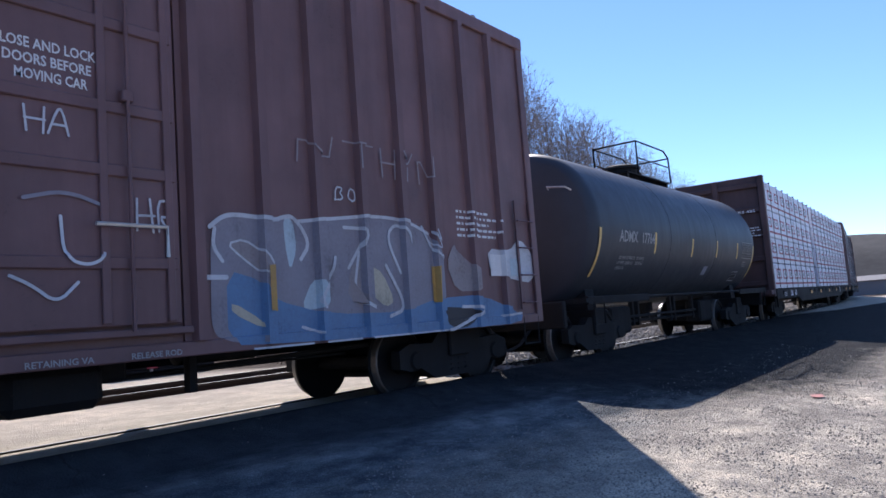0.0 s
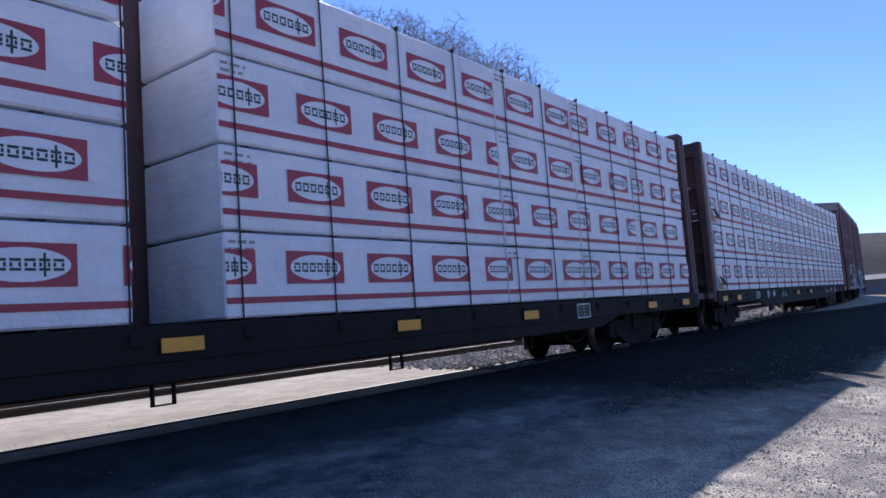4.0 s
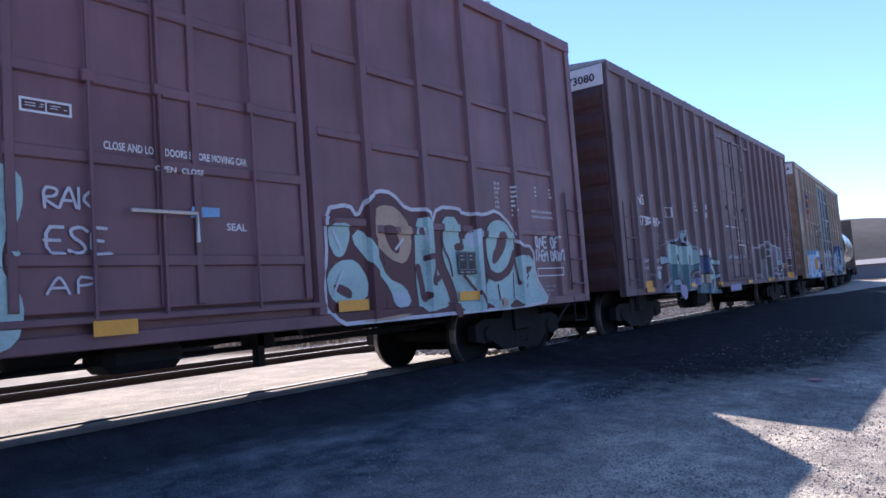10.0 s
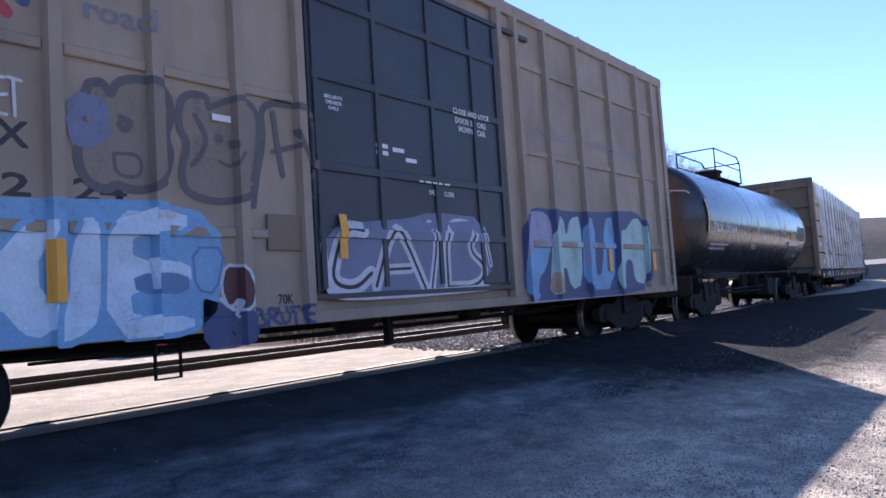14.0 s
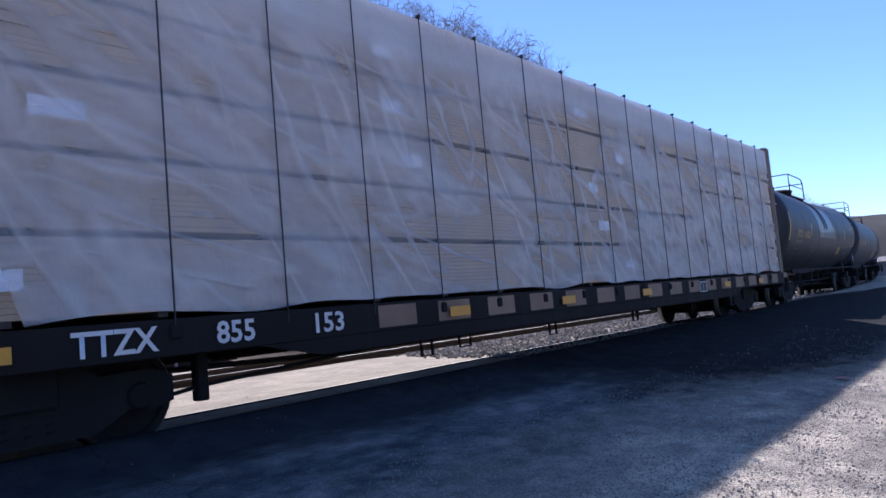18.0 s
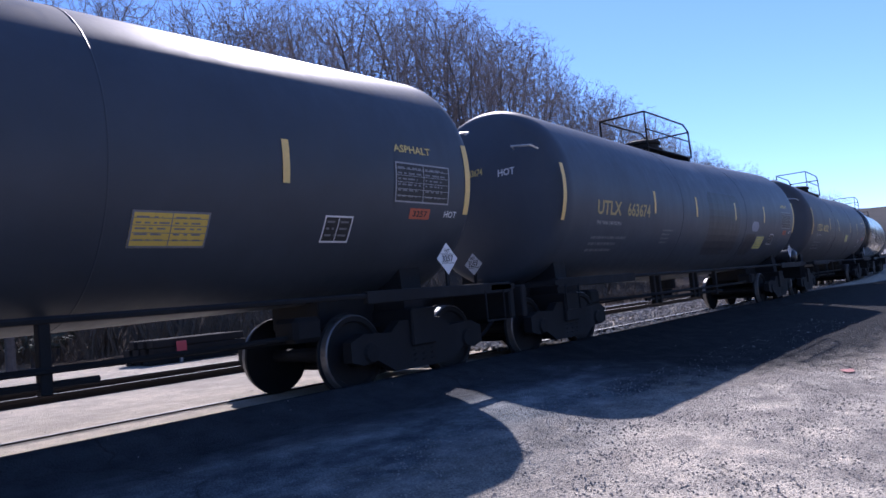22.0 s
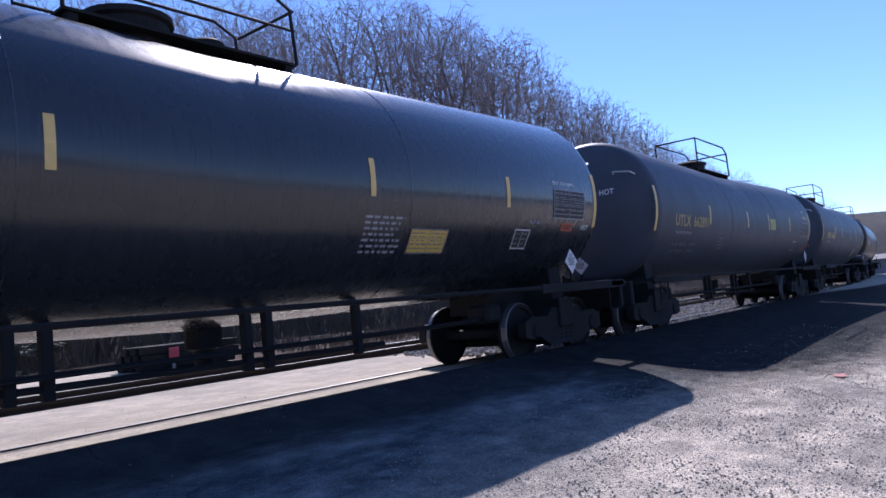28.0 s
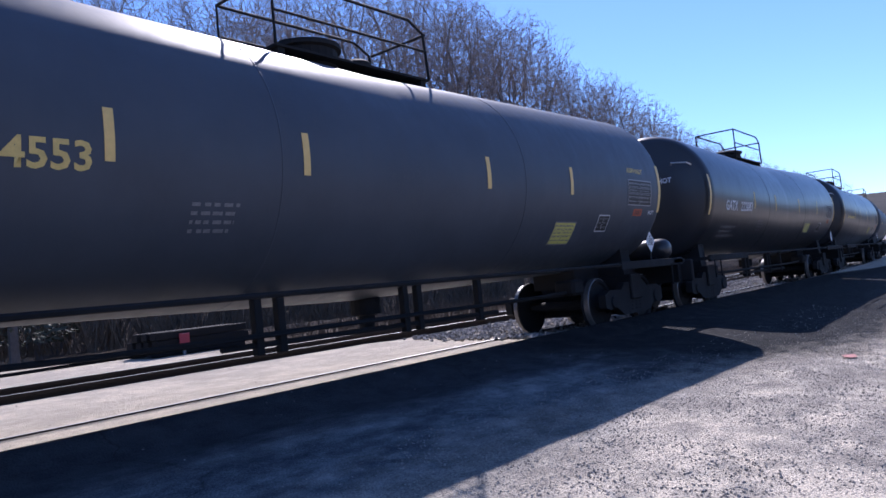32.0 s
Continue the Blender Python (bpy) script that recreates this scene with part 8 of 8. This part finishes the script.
# tan boxcar
words(box_d, SIDE_D, "FB", -6.25, -5.62, 2.16, 2.36, "s_black")
words(box_d, SIDE_D, "OX", -5.32, -4.85, 2.12, 2.32, "s_black")
words(box_d, SIDE_D, "50", -6.2, -5.66, 1.76, 1.95, "s_black")
words(box_d, SIDE_D, "62", -5.25, -4.85, 1.76, 1.94, "s_black")
words(box_d, SIDE_D, "24", -4.55, -4.12, 1.76, 1.94, "s_black")
words(box_d, SIDE_D, "any", -4.42, -3.93, 3.5, 3.68, "dim")
words(box_d, SIDE_D, "road", -4.42, -3.84, 3.22, 3.42, "dim")
words(box_d, SIDE_D, "next", -6.95, -6.42, 3.58, 3.76, "dim")
words(box_d, SIDE_D, "load", -6.95, -6.42, 3.32, 3.52, "dim")
g = Spray()
for k, (dx, dz) in enumerate(((-0.42, 0.44), (0.42, 0.44), (-0.42, -0.44), (0.42, -0.44))):
    for j, c in ((-1, 0), (1, 1)):
        ox, oz = -0.06 * j * (1 if dx * dz > 0 else -1), 0.06 * j
        g.stroke([(-5.35 + 0.16 * dx + ox, 3.62 + 0.16 * dz + oz), (-5.35 + dx + ox, 3.62 + dz + oz)], 0.1, c, 0.002)
g.finish(box_d, SIDE_D, [M["s_red"], M["s_navy"]], "faded red and blue crossed stripes")
for a, b, z0, z1 in ((-6.95, -6.72, 1.05, 1.52), (-4.77, -4.66, 0.98, 1.45), (-1.86, -1.75, 1.31, 1.78), (4.6, 4.72, 1.1, 1.5), (6.55, 6.7, 1.1, 1.45)):
    plate(box_d, SIDE_D, a, b, z0, z1)
words(box_d, SIDE_D, "CLOSE AND LOCK", 0.26, 1.08, 3.2, 3.28)
words(box_d, SIDE_D, "DOOR BEFORE", 0.33, 1.02, 3.09, 3.17)
words(box_d, SIDE_D, "MOVING CAR", 0.4, 1.0, 2.98, 3.06)
words(box_d, SIDE_D, "SECURITY", -1.95, -1.68, 3.02, 3.06)
words(box_d, SIDE_D, "DEVICE", -1.93, -1.7, 2.96, 3.0)
words(box_d, SIDE_D, "ONLY", -1.9, -1.74, 2.9, 2.94)
words(box_d, SIDE_D, "OPEN", -0.3, -0.15, 2.1, 2.16)
words(box_d, SIDE_D, "CLOSE", 0.0, 0.2, 2.1, 2.16)
small_print(box_d, SIDE_D, -0.5, 0.15, 2.22, 2.27, 1, 80)
bm = bmesh.new()
for a, b, z in ((-1.2, -1.0, 2.58), (-1.2, -1.0, 2.5), (-0.92, -0.72, 2.56), (-0.7, -0.5, 2.46)):
    rect(bm, a, b, z, z + 0.05)
part("paper_notice", lay(bm, SIDE_D), M["white"], box_d, "torn white notices")["kind"] = "stuff"
# faded painted words on the trailing panels
words(box_d, SIDE_D, "Railcar", 2.48, 3.7, 3.2, 3.42, "s_faded")
words(box_d, SIDE_D, "Pooling", 3.95, 5.0, 3.18, 3.42, "s_faded")
words(box_d, SIDE_D, "Experts", 5.2, 6.6, 3.15, 3.4, "s_faded")
g = Spray()
g.blob([(-6.84, 1.66), (-6.67, 1.75), (-5.86, 1.78), (-5.46, 1.73), (-3.53, 1.82), (-3.19, 1.42), (-3.37, 0.67), (-4.46, 0.67), (-5.53, 0.67), (-6.77, 0.67), (-6.83, 0.88), (-6.96, 1.26)], 3, None)
g.blob([(-6.68, 1.6), (-6.3, 1.65), (-6.17, 1.25), (-6.03, 1.69), (-6.07, 0.68), (-6.14, 0.78), (-6.28, 0.84), (-6.37, 1.21), (-6.41, 0.67), (-6.64, 0.68)], 0, 3, 1, 0.05)
g.blob([(-6.03, 1.65), (-5.76, 1.66), (-5.64, 1.2), (-5.56, 1.62), (-5.44, 1.62), (-5.44, 0.67), (-5.69, 0.67), (-5.82, 0.91), (-5.92, 0.67), (-6.06, 0.68)], 0, 3, 1, 0.05)
g.blob([(-5.4, 1.6), (-5.16, 1.63), (-5.13, 1.32), (-4.89, 1.62), (-4.61, 1.62), (-4.84, 1.19), (-4.59, 0.84), (-4.89, 0.67), (-5.12, 0.98), (-5.17, 0.67), (-5.4, 0.67)], 0, 3, 1, 0.05)
g.blob([(-4.53, 1.65), (-4.33, 1.66), (-4.33, 0.83), (-4.57, 0.67), (-4.75, 0.67)], 0, 3, 1, 0.05)
g.blob([(-4.3, 1.72), (-3.56, 1.75), (-3.57, 1.54), (-4.06, 1.49), (-4.07, 1.32), (-3.55, 1.31), (-3.54, 1.07), (-4.1, 1.04), (-4.08, 0.85), (-3.55, 0.85), (-3.55, 0.67), (-4.36, 0.67)], 0, 3, 1, 0.05)
g.blob([(-3.55, 1.41), (-3.22, 1.41), (-3.33, 1), (-3.53, 1.04)], 3, 1, 1)
g.blob([(-6.35, 1.22), (-6.13, 1.11), (-6.16, 0.83), (-6.26, 0.86)], 1)
g.blob([(-4.1, 1.19), (-3.59, 1.19), (-3.6, 1.01), (-4.07, 1.02)], 1)
g.line([(-6.63, 1.52), (-6.63, 1.13)], 0.06, 2)
g.line([(-5.92, 1.59), (-5.86, 1.25)], 0.06, 2)
g.line([(-5.32, 1.51), (-5.32, 1.09)], 0.06, 2)
g.line([(-4.15, 1.65), (-3.72, 1.68)], 0.06, 2)
g.finish(box_d, SIDE_D, [M["s_ice"], M["s_blue"], M["s_white"], M["s_sky"]], "bright blue and white block letters")
g = Spray()
g.blob([(-4.4, 2.7), (-4.49, 2.47), (-4.43, 2.3), (-4.52, 2.17), (-4.47, 1.92), (-4.28, 1.85), (-4.21, 1.92), (-4.05, 1.86), (-3.81, 1.93), (-3.7, 2.22), (-3.77, 2.35), (-3.69, 2.55), (-3.73, 2.78), (-3.97, 2.83), (-4.18, 2.76), (-4.23, 2.62), (-4.29, 2.74)], 3, None)
g.blob([(-3.6, 2.76), (-2.82, 2.85), (-2.78, 2.48), (-2.87, 2.01), (-2.97, 1.87), (-3.59, 1.88), (-3.63, 2.09), (-3.54, 2.33)], 3, None)
g.line([(-4.4, 2.7), (-4.49, 2.47), (-4.43, 2.3), (-4.52, 2.17), (-4.47, 1.92), (-4.28, 1.85), (-4.21, 1.92), (-4.05, 1.86), (-3.81, 1.93), (-3.7, 2.22), (-3.77, 2.35), (-3.69, 2.55), (-3.73, 2.78), (-3.97, 2.83), (-4.18, 2.76), (-4.23, 2.62), (-4.29, 2.74), (-4.4, 2.7)], 0.075, 0)
g.line([(-3.33, 2.71), (-3.35, 2.8), (-3.6, 2.76), (-3.64, 2.46), (-3.54, 2.33), (-3.63, 2.09), (-3.59, 1.88), (-3.29, 1.82), (-2.97, 1.87), (-2.84, 2.01)], 0.07, 0)
g.line([(-3.33, 2.68), (-3.01, 2.84), (-2.79, 2.77), (-2.78, 2.48), (-2.87, 2.06)], 0.06, 0)
g.line([(-2.88, 1.82), (-2.84, 2.06), (-2.72, 2.49), (-2.76, 2.83), (-2.32, 2.88), (-2.11, 2.8), (-2.11, 2.35), (-2.17, 1.95)], 0.07, 0)
g.line([(-4.15, 2.46), (-4.06, 2.43), (-4.13, 2.35), (-4.16, 2.41)], 0.06, 0)
g.line([(-4.22, 2.16), (-3.99, 2.18), (-3.99, 1.98), (-4.21, 1.98), (-4.22, 2.16)], 0.03, 0)
g.line([(-3.47, 2.59), (-3.35, 2.41), (-3.41, 2.25), (-3.52, 2.14)], 0.05, 0)
g.line([(-3.24, 2.2), (-3.1, 2.15), (-3.01, 2.29)], 0.035, 0)
g.line([(-2.6, 2.75), (-2.56, 2.41), (-2.51, 2.14)], 0.06, 0)
g.line([(-2.63, 2.36), (-2.31, 2.46)], 0.05, 0)
g.line([(-2.34, 2.6), (-2.18, 2.28)], 0.05, 0)
g.disc(-3.23, 2.41, 0.045, 0, g.level, 1, 12)
g.disc(-3.1, 2.37, 0.045, 0, g.level, 1, 12)
for k in range(9):
    g.disc(-4.42 + 0.11 * math.cos(k * 2.4), 2.4 + 0.13 * math.sin(k * 2.4), 0.07 + 0.012 * (k % 4), 4, 0.0, 1, 14)
g.tag("UPBA", -7.5, -6.9, 3.1, 3.6, 0.035, 0, 53)
g.tag("NOK", -6.2, -5.6, 2.45, 2.75, 0.025, 0, 54)
g.tag("HIOLET", -5.45, -4.9, 2.35, 2.62, 0.025, 2, 55)
g.finish(box_d, SIDE_D, [M["s_dusk"], M["s_navy"], M["s_white"], M["s_tan"], M["s_mist"]], "dark sprayed bubble outlines")
g = Spray()
g.blob([(-3.49, 0.98), (-3.34, 0.93), (-2.94, 0.83), (-2.88, 0.58), (-3.13, 0.5), (-3.49, 0.51)], 0, None)
g.blob([(-3.22, 1.26), (-3.03, 1.24), (-2.94, 1.03), (-3, 0.84), (-3.2, 0.85), (-3.28, 1.05)], 1, 2, 1, 0.03)
g.line([(-3.28, 0.95), (-3.17, 0.85), (-3.08, 0.96), (-3.12, 0.79)], 0.04, 2)
g.tag("BRUTE", -2.93, -2.24, 0.68, 0.84, 0.035, 0, 31, g.level)
g.finish(box_d, SIDE_D, [M["s_navy"], M["s_maroon"], M["s_white"]], "navy patch with a maroon ball and a tag")
words(box_d, SIDE_D, "70K", -2.64, -2.45, 0.87, 0.97, "black")
part("vent_plate", slab(-2.75, -2.3, -1.5, -1.46, 1.39, 1.74, 0.008), M["lumber_tan"], box_d, "dirty louvred plate")
plate(box_d, SIDE_D, -3.31, -3.11, 2.57, 2.63, "white")
g = Spray()
g.blob([(-2.1, 1.47), (-1.87, 1.67), (-1.34, 1.73), (-0.7, 1.79), (-0.29, 1.89), (0.86, 1.86), (0.94, 0.95), (-0.59, 0.86), (-2.03, 0.9)], 2, None)
g.line([(-1.5, 1.62), (-1.74, 1.65), (-1.89, 1.39), (-1.99, 1.06), (-1.65, 0.98), (-1.39, 1.15)], 0.175, 0)
g.line([(-1.5, 1.62), (-1.74, 1.65), (-1.89, 1.39), (-1.99, 1.06), (-1.65, 0.98), (-1.39, 1.15)], 0.046, 1)
g.line([(-1.32, 1.01), (-1.03, 1.64), (-0.85, 1.64), (-0.48, 0.96)], 0.1575, 0)
g.line([(-1.32, 1.01), (-1.03, 1.64), (-0.85, 1.64), (-0.48, 0.96)], 0.0414, 1)
g.line([(-1.11, 1.19), (-0.73, 1.2)], 0.1225, 0)
g.line([(-1.11, 1.19), (-0.73, 1.2)], 0.0322, 1)
g.line([(-0.34, 1.73), (-0.19, 1.58), (-0.36, 0.96)], 0.1225, 0)
g.line([(-0.34, 1.73), (-0.19, 1.58), (-0.36, 0.96)], 0.0322, 1)
g.line([(-0.04, 0.96), (-0.03, 1.67), (0.27, 1.78), (0.64, 1.69), (0.42, 1.43), (0.83, 1.2), (0.6, 0.95), (-0.04, 0.96)], 0.14875, 0)
g.line([(-0.04, 0.96), (-0.03, 1.67), (0.27, 1.78), (0.64, 1.69), (0.42, 1.43), (0.83, 1.2), (0.6, 0.95), (-0.04, 0.96)], 0.0391, 1)
g.line([(0.79, 1.71), (0.91, 1.24)], 0.0875, 0)
g.line([(0.79, 1.71), (0.91, 1.24)], 0.023, 1)
g.line([(-2.08, 1.45), (-2.05, 1), (-1.93, 0.91), (-0.78, 0.9), (0.81, 0.93)], 0.0875, 0)
g.finish(box_d, SIDE_D, [M["s_white"], M["s_black"], M["s_mist"]], "white letters with black fill on the door")
g = Spray()
g.blob([(1.84, 1.91), (2.21, 2.1), (2.69, 2.09), (3.79, 2.1), (5.06, 2.18), (5.97, 2.24), (6.51, 1.9), (6.34, 0.75), (4.83, 0.67), (2.49, 0.69), (1.79, 0.67)], 1, None, 1)
g.blob([(1.91, 1.9), (2.2, 2.05), (2.58, 2.03), (2.74, 1.83), (2.67, 1.51), (2.44, 1.14), (2.24, 1.04), (2.19, 0.71), (1.86, 0.67)], 2)
g.blob([(1.89, 1.49), (2.66, 1.54), (2.44, 1.14), (2.24, 1.04), (2.19, 0.71), (1.86, 0.67)], 0)
g.blob([(2.79, 1.98), (3.09, 2), (3.16, 1.65), (3.31, 1.98), (3.69, 2.03), (3.61, 0.9), (3.22, 0.82), (3.06, 1.28), (2.85, 0.78), (2.52, 0.76)], 4)
g.blob([(3.75, 2), (4.19, 2.02), (4.1, 1.02), (4.37, 1.09), (4.56, 2.02), (4.93, 2.08), (4.82, 0.79), (3.63, 0.8)], 0)
g.blob([(5.1, 2.05), (5.3, 1.78), (5.91, 2.16), (6.36, 1.88), (6.21, 0.83), (5.66, 0.9), (5.64, 1.3), (5.33, 1.31), (5.25, 0.83), (4.9, 0.76)], 4)
g.blob([(2.48, 0.79), (2.7, 1.2), (2.98, 0.79)], 3)
g.blob([(1.85, 0.7), (5.5, 0.67), (5.48, 0.67), (1.85, 0.67)], 2, None)
g.line([(2.01, 1.86), (2.15, 1.93), (2.07, 1.62)], 0.05, 2)
g.line([(3.84, 1.88), (3.79, 1.17)], 0.05, 2)
g.finish(box_d, SIDE_D, [M["s_sky"], M["s_navy"], M["s_lilac"], M["s_peach"], M["s_mint"]], "sky blue and mint letters with navy outlines")

# lettered ends
part("number_plate", slab(-7.728, -7.72, -1.38, -0.55, 4.5, 4.78), M["black"], box_b, "black stencil plate on the pale end band")
for car, text, y0, y1 in ((box_b, "DWC 409437", -1.33, -0.62), (box_c, "NS-473080", -1.25, -0.2), (box_d, "FBOX 506224", -1.3, -0.2)):
    h = 7.7
    low = 4.56 if car is box_b else 4.8
    bm = text_bm(text, y0, y1, low, low + 0.16)
    for v in bm.verts:
        v.co = (-h - (0.034 if car is box_b else 0.026), y0 + y1 - v.co.x, v.co.z)
    for f in bm.faces:
        f.normal_update()
        if f.normal.x > 0:
            f.normal_flip()
    part("lettering", bm, M["white" if car is box_b else "black"], car)

# lumber car sills and tank details
SILL = PLAIN(-1.506)
for car, marks in ((lumber_a, (("LRS", -8.85, -8.4), ("485", -8.0, -7.6))), (lumber_b, (("ATW", -7.52, -7.02), ("301", -6.15, -5.82), ("049", -5.38, -5.06))), (lumber_c, (("TTZX", -8.85, -8.16), ("855", -7.62, -7.22), ("153", -6.5, -6.12)))):
    for text, a, b in marks:
        words(car, SILL, text, a, b, 0.68, 0.88)
    for x in (-10.98, -9.66, -4.4, -1.7, 1.2, 3.9, 5.72, 8.4, 10.2):
        if not ((car is lumber_a and x in (-10.98, -9.66, 5.72)) or (car is lumber_b and x in (-4.4, 1.2, 3.9, 8.4)) or (car is lumber_c and x in (3.9, 10.2))):
            plate(car, SILL, x, x + 0.4, 0.7, 0.82)
words(lumber_b, SILL, "LD LMT 225100", -4.15, -3.31, 0.75, 0.82, "grey")
words(lumber_b, SILL, "LT WT  60900", -4.15, -3.31, 0.66, 0.73, "grey")
words(lumber_b, SILL, "IH 11-5", 4.68, 5.02, 0.76, 0.83)
words(lumber_b, SILL, "IL 73-0", 4.68, 5.02, 0.66, 0.73)
words(lumber_b, SILL, "L 75-0", 5.38, 5.66, 0.68, 0.74)
panel_mark(lumber_b, SILL, 6.94, 7.34, 0.62, 0.86, 81, rows=3)
panel_mark(lumber_a, SILL, 5.55, 6.0, 0.64, 0.87, 82, rows=3)
panel_mark(lumber_c, SILL, 4.18, 4.58, 0.64, 0.86, 83, rows=3)
plate(lumber_b, SILL, 0.83, 1.23, 0.7, 0.82)
small_print(lumber_a, SILL, -10.1, -9.5, 0.68, 0.84, 3, 85)
for car in (lumber_a, lumber_b, lumber_c):
    under_clutter(car, 90, 7)
    for x in (-4.5, -1.5, 1.5, 4.5):
        part("hanger", tube(bmesh.new(), [(-0.1, 0, 0.7), (-0.1, 0, 0.25), (0.1, 0, 0.25), (0.1, 0, 0.7)], 0.022, 5), M["under"], car, "", pose(x, -1.2, 0))
part("rod_hanger", slab(-7.5, -7.38, -0.98, -0.86, 0.16, 0.8, 0.015), M["under"], lumber_c, "dark post hung beneath the deck")
part("brake_rod", tube(bmesh.new(), [(-7.9, -0.92, 0.24), (-7.42, -0.92, 0.3), (-5.1, -0.86, 0.42)], 0.022, 6), M["under"], lumber_c)
bm = bmesh.new()
for i in range(17):
    f = i / 16
    x, z = 5.45 + 0.7 * f, 0.36 - 0.42 * f * (1 - f)
    box(bm, x - 0.03, x + 0.03, -1.3 - (0.02 if i % 2 else 0.008), -1.3 + (0.02 if i % 2 else 0.008), z - (0.008 if i % 2 else 0.02), z + (0.008 if i % 2 else 0.02), 0.006)
part("chain", bm, M["under"], lumber_a, "sagging black safety chain")["kind"] = "stuff"
for x in (5.45, 6.15):
    part("chain_hanger", slab(x - 0.02, x + 0.02, -1.32, -1.28, 0.34, 0.64), M["under"], lumber_a)
strip(lumber_b, PLAIN(-1.475), 11.13, 0.95, 1.62, 0.06, "sheet")
strip(lumber_b, PLAIN(-1.465), -11.1, 1.3, 1.72, 0.09, "yellow")
# end stencils on the lumber cars' leading bulkheads
for car, text in ((lumber_a, "LRS 485"), (lumber_b, "ATW 301049")):
    bm = text_bm(text, -0.75, -0.15, 3.4, 3.49)
    bars(bm, -0.8, 0.0, 2.62, 2.95, 4, 88)
    for v in bm.verts:
        v.co = (-11.3 - 0.116 if car is lumber_a else -11.25 - 0.116, -1.3 - v.co.x, v.co.z)
    for f in bm.faces:
        f.normal_update()
        if f.normal.x > 0:
            f.normal_flip()
    part("lettering", bm, M["white"], car)


# ---- the run of the train ----


def motions():
    """Key the train: every car with its load, and every wheelset."""
    for ob, u, off, reach in MOVING:
        walk(ob, [(t, car_pose(u, t, reach) @ off) for t in range(0, 33)])
    for ws, u, dx, x in WHEELS:
        # it turns while it is near enough to be seen
        t_in = max(0.0, min(32.0, 16 + (u + dx - 45) / SPEED))
        t_out = max(0.0, min(32.0, 16 + (u + dx + 4) / SPEED))
        times = sorted({0.0, 32.0, *[min(t_out, t_in + 0.0667 * i) for i in range(int((t_out - t_in) / 0.0667) + 2)]})
        rows, base = [], run(t_in)
        for t in times:
            tt = min(max(t, t_in), t_out)
            rows.append((t, pose(x, 0, WHEEL_R, 0, -math.degrees((run(tt) - base) / WHEEL_R), 0)))
        walk(ws, rows)



motions()
